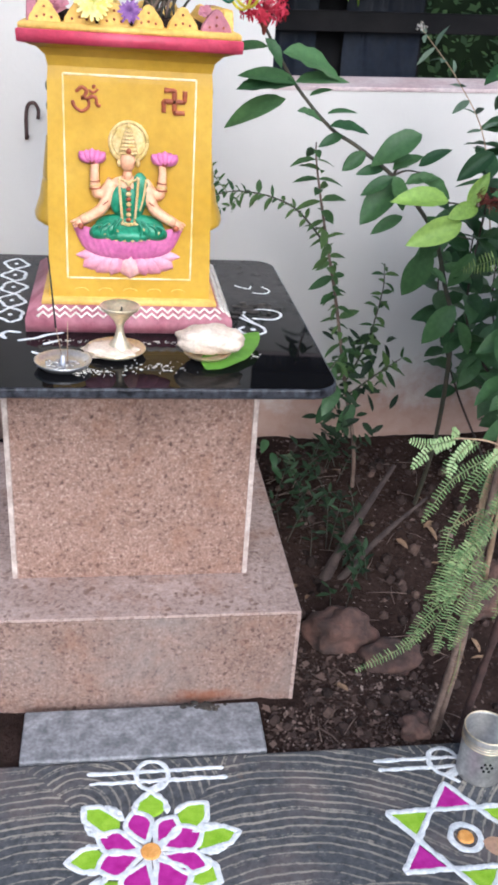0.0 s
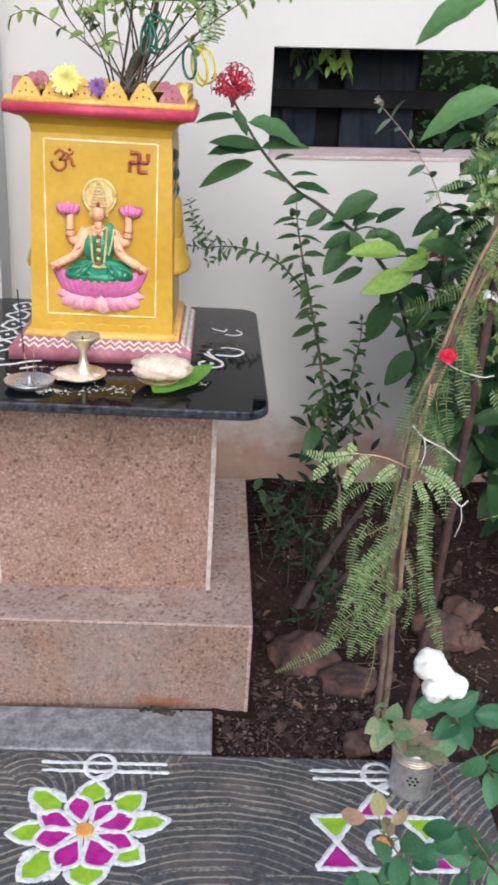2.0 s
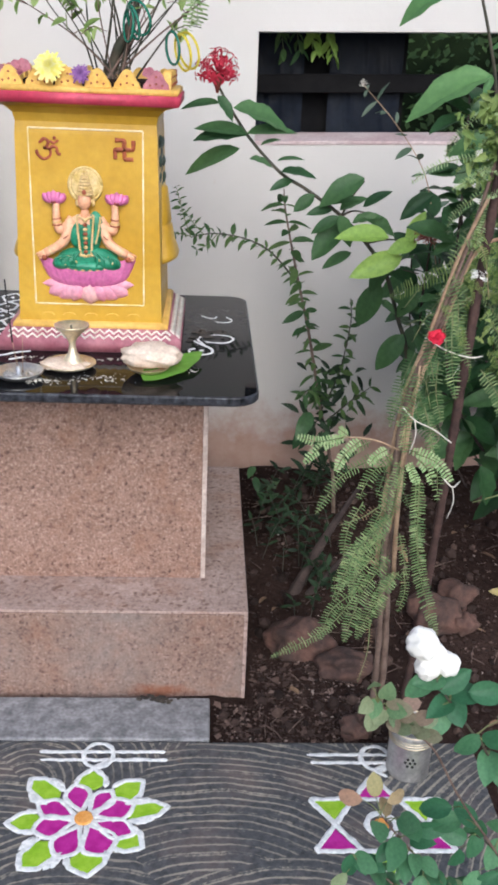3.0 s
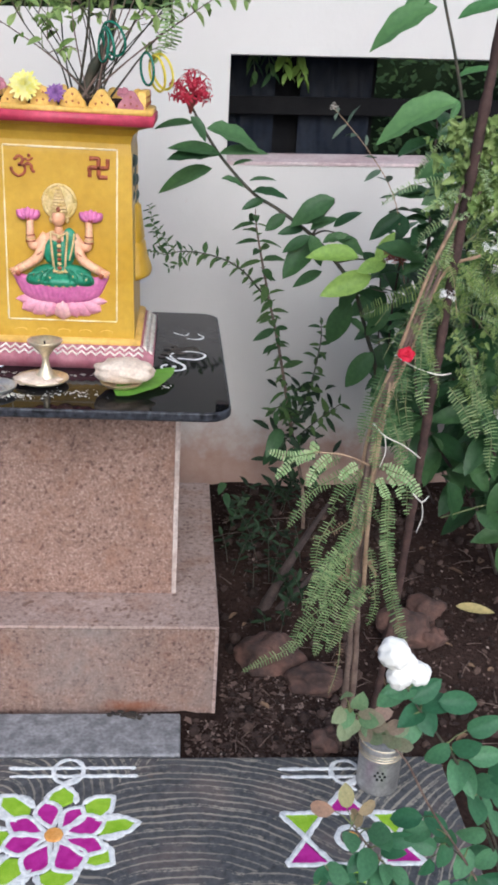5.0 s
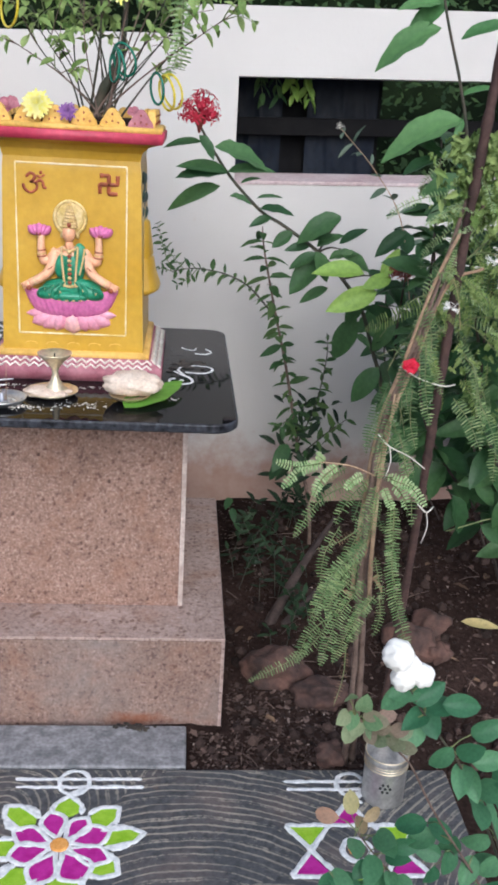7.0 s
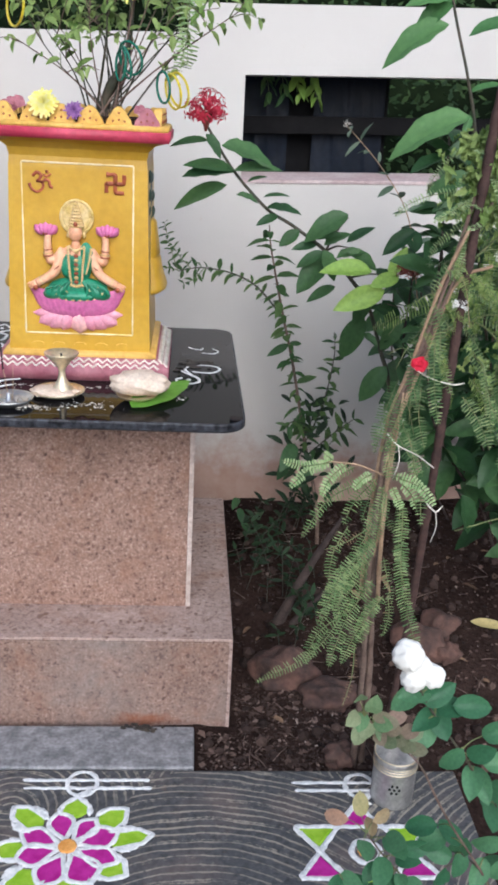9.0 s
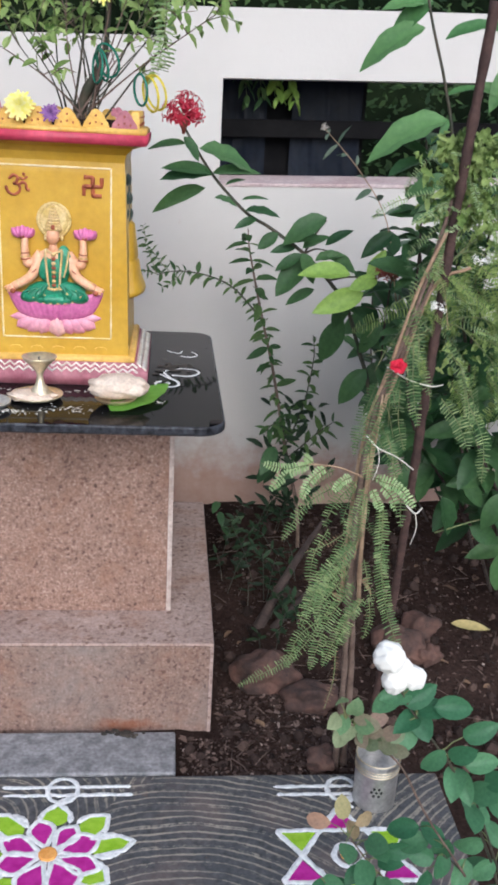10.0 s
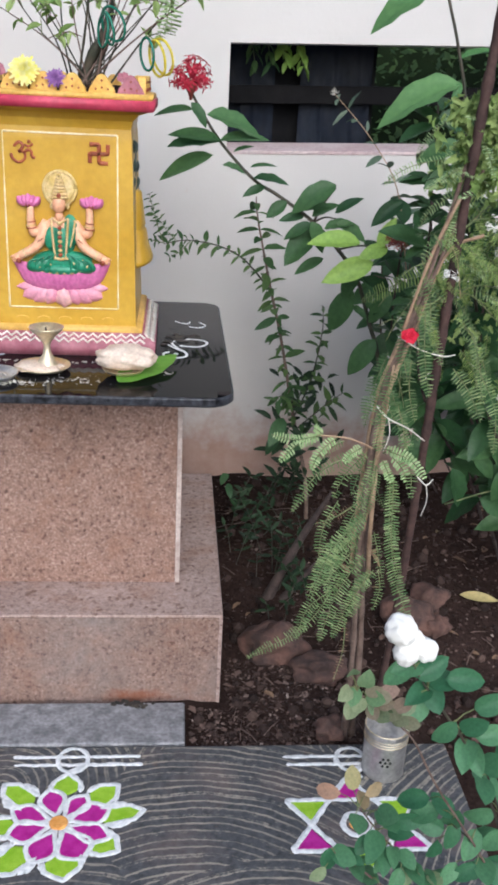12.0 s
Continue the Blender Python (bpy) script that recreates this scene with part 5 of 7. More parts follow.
def herb():
    t = thing("herb_bush", (0.90, 2.46, 0.12), "slender upright herb with small opposite leaves by the wall", "plant")
    main = spline([(0.91, 2.47, 0.08), (0.891, 2.45, 0.269), (0.838, 2.45, 0.485), (0.786, 2.45, 0.726), (0.74, 2.45, 0.902), (0.703, 2.45, 1.053), (0.689, 2.45, 1.12), (0.685, 2.45, 1.16)], 90)
    part("stem", tube(main, 0.007, 0.0015, 6), M_BARK, t)
    stem_leaves(t, main[24:], L_SM, 0.064, 0.0, 0.023, 0.25, True, 0.3)
    stem_leaves(t, main[26:52], L_SM, 0.045, 0.0, 0.04, 0.1, True, 0.5)
    arm = spline([(0.749, 2.45, 0.88), (0.66, 2.45, 0.976), (0.582, 2.45, 1.015), (0.49, 2.45, 1.028), (0.423, 2.44, 1.017)], 40)
    part("twig", tube(arm, 0.0035, 0.0015, 6), M_DARKSTEM, t)
    stem_leaves(t, arm, L_SM, 0.038, 0.0, 0.015, 0.4, True, 0.2)
    for pts in ([(0.423, 2.44, 1.017), (0.40, 2.44, 1.08), (0.38, 2.44, 1.154)], [(0.46, 2.44, 1.026), (0.43, 2.42, 1.06), (0.41, 2.40, 1.09)], [(0.50, 2.44, 1.03), (0.47, 2.42, 1.00), (0.44, 2.42, 0.985)], [(0.42, 2.44, 1.02), (0.385, 2.42, 1.03), (0.365, 2.42, 1.02)]):
        b = spline(pts, 14)
        part("twig", tube(b, 0.0015, 0.0008, 5), M_GREENSTEM, t)
        stem_leaves(t, b, L_SM, 0.025, 0.0, 0.010, 0.4, True, 0.0)
    for pts in ([(0.838, 2.45, 0.485), (0.88, 2.42, 0.62), (0.90, 2.40, 0.78), (0.895, 2.40, 0.86)], [(0.84, 2.44, 0.52), (0.79, 2.38, 0.58), (0.76, 2.34, 0.57)], [(0.85, 2.44, 0.45), (0.92, 2.38, 0.55), (0.97, 2.36, 0.60)]):
        b = spline(pts, 20)
        part("twig", tube(b, 0.003, 0.0012, 5), M_DARKSTEM, t)
        stem_leaves(t, b, L_SM, 0.050, 0.0, 0.020, 0.4, True, 0.2)
    # Inner leaves reuse the weed leaf, with its shade in the colour.
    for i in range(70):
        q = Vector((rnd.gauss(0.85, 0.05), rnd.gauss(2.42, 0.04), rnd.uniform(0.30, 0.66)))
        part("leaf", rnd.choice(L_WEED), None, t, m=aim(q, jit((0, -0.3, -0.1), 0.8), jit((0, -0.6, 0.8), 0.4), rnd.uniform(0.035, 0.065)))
    for p, s in (((0.80, 2.40, 0.50), 0.10), ((0.79, 2.40, 0.46), 0.09), ((0.86, 2.40, 0.44), 0.10)):
        part("leaf", rnd.choice(L_IX), None, t, m=aim(p, jit((-0.3, -0.6, -0.6), 0.4), (0, -0.8, 0.5), s))
    # bare woody trunks leaning over the soil
    for a, b, r in (((0.725, 2.08, 0.0), (0.93, 2.17, 0.36), 0.019), ((0.750, 2.07, 0.0), (1.04, 2.17, 0.255), 0.013)):
        pts = spline([a, Vector(a).lerp(Vector(b), 0.5) + Vector((0.0, 0, 0.02)), b], 14)
        part("trunk", tube(pts, r, r * 0.3, 8, wob=0.25), M_SHADEBARK, t, "bare grey-brown woody stem")




def low_weeds():
    t = thing("weed_clump", (0.72, 2.25, 0.08), "low dark weeds in the shade beside the plinth", "weeds")
    for i in range(26):
        p = Vector((rnd.uniform(0.62, 0.90), rnd.uniform(1.98, 2.60), 0))
        p.z = soil_height(p.x, p.y)
        q = p + Vector((rnd.uniform(-0.08, 0.08), rnd.uniform(-0.06, 0.04), rnd.uniform(0.07, 0.2)))
        b = spline([p, p.lerp(q, 0.5) + Vector((0, 0, 0.02)), q], 8)
        part("stem", tube(b, 0.0016, 0.0008, 5), M_DARKSTEM, t)
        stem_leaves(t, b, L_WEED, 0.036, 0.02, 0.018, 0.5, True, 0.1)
    for i in range(7):
        p = Vector((0.66 + rnd.uniform(-0.03, 0.06), 2.56 + rnd.uniform(-0.1, 0.05), 0.14 + rnd.uniform(0, 0.12)))
        part("leaf", rnd.choice(L_IX), None, t, m=aim(p, jit((0, -0.7, 0.1), 0.6), (0, -0.6, 0.8), rnd.uniform(0.05, 0.08)))


def frond_mesh(name, material, length, leaflet, curve, sweep, pairs=22, gap=0.0):
    """A drooping frond along y from the origin: a thin rib with two rows of narrow leaflets."""
    bm = bmesh.new()
    pts = [Vector((sweep * (i / pairs) ** 2 * length, length * math.sin(i / pairs * 1.2) / 1.2, -curve * length * (i / pairs) ** 2)) for i in range(pairs + 1)]
    frond_rows(bm, pts, leaflet, gap, Vector((0, 0, 1)))
    return mesh_of(name, bm, [material, M_GREENSTEM])


def frond_rows(bm, pts, leaflet, gap, face, blade=0.085):
    """Rib and narrow leaflets along a curve; the rows stand across the given facing."""
    merge(bm, tube(pts, 0.0014, 0.0006, 4), 1)
    n = len(pts) - 1
    tatter = rnd.uniform(0, 9)
    for i in range(1, n):
        d = (pts[i + 1] - pts[i - 1]).normalized()
        x = d.cross(face).normalized()
        s = leaflet * min(1.0, 3.6 * (1 - i / n) + 0.25) * min(1.0, 0.55 + 3.5 * i / n)
        for k in (-1, 1):
            if rnd.random() < gap * 0.6 or noise.noise(Vector((i * 0.3, k * 3.0, tatter))) < -0.55:
                continue
            q = s * rnd.uniform(0.85, 1.10)
            g = (x * k + d * rnd.uniform(0.10, 0.24) + face * rnd.uniform(-0.22, 0.10)).normalized()
            w = d * leaflet * blade + face * leaflet * rnd.uniform(-0.05, 0.05)
            p = pts[i]
            v = [bm.verts.new(c) for c in (p - w * 0.6, p + g * q * 0.3 - w, p + g * q * 0.85 - w * 0.9, p + g * q, p + g * q * 0.85 + w * 0.9, p + g * q * 0.3 + w, p + w * 0.6)]
            bm.faces.new(v)


def feather_bush():
    t = thing("feather_leaved_bush", (0.88, 1.48, 0.0), "drooping feather-leaved shrub tied with string to a rusty rod", "shrub")
    stems = []
    for k, (dx, dy) in enumerate(((0, 0), (0.022, 0.012), (-0.016, 0.02), (0.035, -0.01))):
        top = 1.42 - 0.06 * k
        pts = spline([(0.893 + dx, 1.56 + dy, -0.04), (0.870 + dx * 0.8, 1.47 + dy, 0.30), (0.845 + dx * 0.5, 1.41 + dy, 0.62), (0.852 + dx * 0.3, 1.40 + dy * 0.4, 0.90), (0.880 + dx * 0.4, 1.38, 1.04), (0.916 + dx * 0.5, 1.36, 1.20), (0.955 + dx, 1.34, top)], 50)
        part("stem", tube(pts if k < 2 else pts[14:], 0.0085 if k < 2 else 0.005, 0.003, 7, wob=0.35), M_BARK if k < 2 else M_TANSTEM, t, "woody stem")
        stems.append(pts)
        if k < 2:
            low = spline([pts[16], pts[16] + Vector((0.012 - 0.03 * k, -0.012, 0.12)), pts[30] + Vector((0, -0.008, 0))], 14)
            part("stem", tube(low, 0.0035, 0.0022, 6, wob=0.3), M_TANSTEM, t, "tan side stem")

    def hang(x0, z0, x1, z1, bow, wide, material, gap=0.08, y=1.372, blade=0.15):
        """One frond from its foot to its tip, bowed to the side, facing outward."""
        y += rnd.uniform(-0.022, 0.012)
        a, b = Vector((x0, y, z0)), Vector((x1, y - rnd.uniform(0.0, 0.05), z1))
        side = Vector((-(b - a).z, 0, (b - a).x)) * bow
        pts = spline([a, a.lerp(b, 0.5) + side, b], max(10, int((b - a).length / 0.0058)))
        bm = bmesh.new()
        frond_rows(bm, pts, wide * 1.08, gap, jit((rnd.uniform(-0.2, 0.2), -0.9, 0.4), 0.14).normalized(), blade * 0.52)
        part("frond", mesh_of("frond", bm, [material, M_GREENSTEM]), None, t)

    # fronds that hang down along the stems
    for x0, z0, x1, z1, bow, wide in ((0.811, 0.819, 0.685, 0.711, -0.13, 0.012), (0.834, 0.812, 0.775, 0.713, -0.08, 0.014), (0.845, 0.808, 0.804, 0.730, 0.05, 0.013), (0.786, 0.838, 0.716, 0.793, -0.10, 0.011), (0.838, 0.689, 0.740, 0.545, -0.10, 0.016),
                                      (0.842, 0.680, 0.775, 0.500, -0.08, 0.017), (0.860, 0.551, 0.830, 0.442, -0.05, 0.016), (0.813, 0.545, 0.619, 0.353, 0.12, 0.012), (0.846, 0.590, 0.765, 0.405, -0.06, 0.016), (0.866, 0.568, 0.790, 0.415, -0.05, 0.015), (0.835, 0.640, 0.742, 0.500, -0.12, 0.014)):
        hang(x0, z0, x1, z1, bow, wide, M_LEAF_FE)
    for x0, z0, x1, z1, bow, wide in ((0.884, 0.770, 0.946, 0.445, -0.06, 0.016), (0.880, 0.770, 0.912, 0.560, -0.05, 0.011), (0.848, 0.797, 0.832, 0.693, 0.04, 0.011), (0.884, 0.910, 0.900, 0.820, 0.05, 0.012),
                                      (0.906, 1.105, 0.921, 0.949, -0.03, 0.015), (1.010, 1.047, 1.030, 0.929, 0.04, 0.013), (1.087, 0.990, 1.124, 0.898, 0.05, 0.013), (0.972, 0.994, 1.025, 0.903, 0.06, 0.016), (0.849, 0.904, 0.852, 0.818, 0.0, 0.013), (0.840, 0.720, 0.800, 0.600, -0.08, 0.013), (0.906, 1.150, 0.916, 1.060, 0.05, 0.012)):
        hang(x0, z0, x1, z1, bow, wide, M_LEAF_FE)
    for x0, z0, x1, z1, bow, wide in ((0.896, 1.186, 0.935, 1.120, -0.1, 0.010), (0.950, 1.237, 0.885, 1.191, -0.15, 0.012), (0.927, 1.075, 0.946, 1.000, 0.0, 0.010), (1.024, 0.988, 1.065, 0.833, 0.10, 0.014),
                                      (0.895, 0.860, 0.915, 0.740, 0.05, 0.012), (0.900, 1.000, 0.918, 0.880, -0.06, 0.012), (0.860, 0.650, 0.880, 0.560, 0.0, 0.010), (0.880, 0.560, 0.872, 0.470, 0.1, 0.010)):
        hang(x0, z0, x1, z1, bow, wide, M_LEAF_FE, 0.2)
    for i in range(14):
        q = stems[i % 4][rnd.randint(17, 38)]
        n = rnd.uniform(0.07, 0.15)
        hang(q.x, q.z, q.x + rnd.uniform(-0.05, 0.075), q.z - n, rnd.uniform(-0.12, 0.12), rnd.uniform(0.009, 0.015), M_LEAF_FED, 0.2, q.y + rnd.uniform(0.01, 0.05))
    for i in range(5):
        x, z = rnd.uniform(0.78, 0.83), rnd.uniform(0.50, 0.72)
        hang(x, z, x - rnd.uniform(0.01, 0.085), z - rnd.uniform(0.08, 0.14), rnd.uniform(-0.15, 0.05), rnd.uniform(0.011, 0.016), M_LEAF_FE, 0.15, rnd.uniform(1.36, 1.40))
    for x0, z0, x1, z1 in ((0.822, 0.700, 0.741, 0.662), (0.822, 0.440, 0.800, 0.319)):
        hang(x0, z0, x1, z1, 0.06, 0.008, M_LEAF_DRY, 0.35)
    # a side branch with pale young fronds
    twig = spline([(0.845, 1.375, 0.822), (0.79, 1.36, 0.848), (0.728, 1.35, 0.858)], 14)
    part("stem", tube(twig, 0.0022, 0.0012, 5), M_TANSTEM, t)
    for x0, z0, x1, z1, bow, wide in ((0.730, 0.858, 0.639, 0.868, 0.10, 0.009), (0.735, 0.856, 0.657, 0.805, -0.10, 0.010), (0.766, 0.850, 0.716, 0.797, -0.12, 0.010), (0.815, 0.838, 0.776, 0.814, -0.1, 0.009), (0.741, 0.857, 0.718, 0.878, 0, 0.008),
                                      (0.868, 0.830, 0.932, 0.792, 0.15, 0.010), (0.872, 0.822, 0.904, 0.773, 0.1, 0.010), (0.862, 0.828, 0.910, 0.825, 0.1, 0.009), (0.860, 0.805, 0.880, 0.765, 0, 0.009)):
        hang(x0, z0, x1, z1, bow, wide * 1.05, M_LEAF_FEL, 0.0, 1.352, 0.34)
    fr = [frond_mesh("frond", m, 0.30, 0.024, c, s, 34, 0.12) for m, c, s in ((M_LEAF_FEY, 0.55, 0.1), (M_LEAF_FE, 0.8, -0.1), (M_LEAF_FEY, 0.35, 0.15), (M_LEAF_FEY, 0.65, -0.2))]
    fl = [frond_mesh("frond", M_LEAF_FEL, 0.20, 0.016, c, s, 24, 0.1) for c, s in ((0.2, 0.1), (0.4, -0.1))]
    # thin fronds and bare stalks along the upper stems
    for i in range(13):
        q = stems[i % 4][rnd.randint(33, 47)]
        w = Vector((rnd.uniform(-0.5, 0.9), rnd.uniform(-0.5, 0.1), rnd.uniform(-1.0, 0.1)))
        part("frond", rnd.choice(fr), None, t, m=aim(q, w, jit((0, -0.8, 0.5), 0.3), rnd.uniform(0.25, 0.45)))
    for i in range(16):
        q = stems[i % 4][rnd.randint(26, 44)]
        e = q + Vector((rnd.uniform(-0.09, 0.05), rnd.uniform(-0.03, 0.01), rnd.uniform(-0.10, 0.02)))
        part("stalk", tube(spline([q, q.lerp(e, 0.5) + Vector((0, -0.004, 0.02)), e], 8), 0.0011, 0.0006, 4), M_TANSTEM if i % 2 else M_GREENSTEM, t)
    # the crown of fronds round the top of the rod
    for i in range(44):
        q = Vector((rnd.gauss(1.06, 0.075), rnd.gauss(1.45, 0.05), rnd.uniform(0.98, 1.42)))
        if q.x < 0.95:
            q.x = 0.95 + rnd.random() * 0.1
        w = Vector((rnd.uniform(-0.5, 1.0), rnd.uniform(-0.5, 0.2), rnd.uniform(-0.8, 0.35)))
        part("frond", rnd.choice(fr + fl[:1]), None, t, m=aim(q, w, jit((0, -0.8, 0.6), 0.3), rnd.uniform(0.4, 0.85)))
    for i in range(46):
        q = Vector((rnd.uniform(1.05, 1.34), rnd.uniform(1.50, 1.75), rnd.uniform(0.92, 1.45)))
        w = Vector((rnd.uniform(-0.7, 0.8), rnd.uniform(-0.5, 0.1), rnd.uniform(-1.0, 0.2)))
        part("frond", rnd.choice(fr + fl[:1]), None, t, m=aim(q, w, jit((0, -0.8, 0.6), 0.3), rnd.uniform(0.5, 0.95)))
    for i in range(400):
        q = Vector((rnd.uniform(0.985, 1.20), rnd.uniform(1.42, 1.60), rnd.uniform(0.98, 1.45)))
        if noise.noise(q * 9) < -0.05:
            continue
        part("leaf", rnd.choice(L_JAG), None, t, m=aim(q, jit((0, -0.3, -0.2), 0.8), jit((0, -0.7, 0.6), 0.5), rnd.uniform(0.012, 0.025)))
    for i in range(22):
        q = Vector((rnd.uniform(0.92, 1.03), rnd.uniform(1.345, 1.40), rnd.uniform(1.31, 1.44)))
        w = Vector((rnd.uniform(-0.9, 0.9), rnd.uniform(-0.6, 0.1), rnd.uniform(-0.6, 0.5)))
        part("frond", rnd.choice(fl), None, t, m=aim(q, w, (0, -0.7, 0.7), rnd.uniform(0.35, 0.7)))
    for i in range(300):
        q = Vector((rnd.gauss(0.972, 0.034), rnd.gauss(1.362, 0.014), 1.455 - 0.15 * rnd.random() ** 1.4))
        part("leaf", rnd.choice(L_JAG), None, t, m=aim(q, jit((0, -0.3, 0), 0.8), jit((0, -0.7, 0.6), 0.5), rnd.uniform(0.012, 0.028)))
    for pts in ([(0.92, 1.36, 1.20), (1.0, 1.40, 1.26), (1.10, 1.44, 1.22)], [(0.95, 1.35, 1.36), (1.03, 1.40, 1.42), (1.14, 1.44, 1.36)], [(0.90, 1.37, 1.10), (1.0, 1.42, 1.12), (1.10, 1.46, 1.04)], [(0.95, 1.35, 1.36), (1.08, 1.5, 1.44), (1.2, 1.62, 1.42), (1.3, 1.7, 1.3)], [(0.92, 1.36, 1.20), (1.06, 1.5, 1.28), (1.18, 1.62, 1.26), (1.3, 1.7, 1.1)], [(0.90, 1.38, 1.08), (1.05, 1.5, 1.12), (1.2, 1.6, 1.05), (1.28, 1.66, 0.92)], [(1.0, 1.40, 1.06), (1.015, 1.375, 1.04), (1.029, 1.37, 0.95)]):
        part("stem", tube(spline(pts, 12), 0.0025, 0.0013, 5), M_GREENSTEM, t)


def rod():
    a, b = Vector((0.950, 1.535, -0.04)), Vector((0.9590, 1.295, 1.66))
    t = thing("rod", a, "rusty ribbed iron rod pushed into the soil as a plant stake", "stake")
    pts = [a.lerp(b, i / 120) + Vector((0.006 * math.sin(i * 0.05), 0, 0)) for i in range(121)]
    bm = tube(pts, 0.0088, 0.0096, 8, wob=0.3)
    part("bar", bm, M_RUST, t)
    for pts in ([(0.868, 1.375, 1.045), (0.905, 1.345, 1.030), (0.945, 1.335, 1.022), (0.968, 1.34, 1.024)], [(0.845, 1.385, 0.905), (0.865, 1.365, 0.888), (0.90, 1.35, 0.875), (0.935, 1.35, 0.850)], [(0.93, 1.35, 0.775), (0.945, 1.335, 0.765), (0.962, 1.35, 0.77)]):
        s = thing("string", pts[0], "white cotton string tied round shrub and rod", "string", "plant ties")
        part("cord", tube(spline(pts, 16), 0.0015, 0.0013, 5, wob=0.4), M_STRING, s)
        e = Vector(pts[1])
        if pts[0][2] > 1.0:
            continue
        part("loose_end", tube(spline([e, e + Vector((0.004, -0.004, -0.03)), e + Vector((-0.004, -0.004, -0.065))], 8), 0.0011, 0.0009, 5), M_STRING, s)


def wall_hook():
    t = thing("wall_hook", (-0.06, WALL_Y, 1.15), "bent grey metal hook fixed to the garden wall", "hook")
    y = WALL_Y - 0.02
    part("bar", tube(spline([(-0.075, y, 1.085), (-0.074, y, 1.15), (-0.066, y, 1.178), (-0.050, y, 1.182), (-0.040, y, 1.165), (-0.042, y, 1.14)], 20), 0.005, 0.005, 8), M_RUST, t)
    part("fixing", tube([Vector((-0.075, y, 1.09)), Vector((-0.075, WALL_Y + 0.01, 1.09))], 0.006, 0.006, 8), M_RUST, t)


def red_bloom():
    bm = bud_rose((0.880, 1.335, 1.058), 0.015, 18)
    solid("red_flower", bm, M_REDFL, "small bright red flower tucked into the shrub", "flower", smooth=True)


def white_bloom():
    for c in ((1.008, 1.345, 1.252), (0.933, 1.318, 1.170)):
        solid("white_flower", bud_cluster(c, 0.016, M_WHITEFL, 22), M_WHITEFL, "tiny white flower cluster beside the rusty rod", "flower", group="white flowers", smooth=True)


def bud_rose(c, r, n, flat=0.8, face=(0, -0.7, 0.6)):
    """A bloom of cupped petals, closer towards its heart."""
    bm = bmesh.new()
    c = Vector(c)
    q = Vector(face).normalized().to_track_quat("Z", "Y").to_matrix()
    for i in range(n):
        k = (i + 0.5) / n
        a = i * 2.4
        open_a = 0.25 + 1.15 * k
        rr = r * (0.35 + 0.65 * k)
        rows = []
        for u in range(7):
            s = u / 6
            row = []
            for v in (-2, -1.4, -0.7, 0, 0.7, 1.4, 2):
                w = rr * 0.75 * math.sin(math.pi * (0.15 + 0.62 * s)) * v / 2
                out = rr * math.sin(open_a * (0.3 + 0.7 * s)) * s * 1.1
                z = rr * (math.cos(open_a * s) * s * flat) + 0.12 * rr * math.sin(v * 2.1 + i) * s - 0.3 * r
                p = Vector((math.cos(a) * out - math.sin(a) * w, math.sin(a) * out + math.cos(a) * w, z - (v / 2) ** 2 * rr * -0.12))
                row.append(bm.verts.new(c + q @ p))
            rows.append(row)
        for g, h in zip(rows, rows[1:]):
            for v in range(6):
                bm.faces.new((g[v], g[v + 1], h[v + 1], h[v]))
    return bm


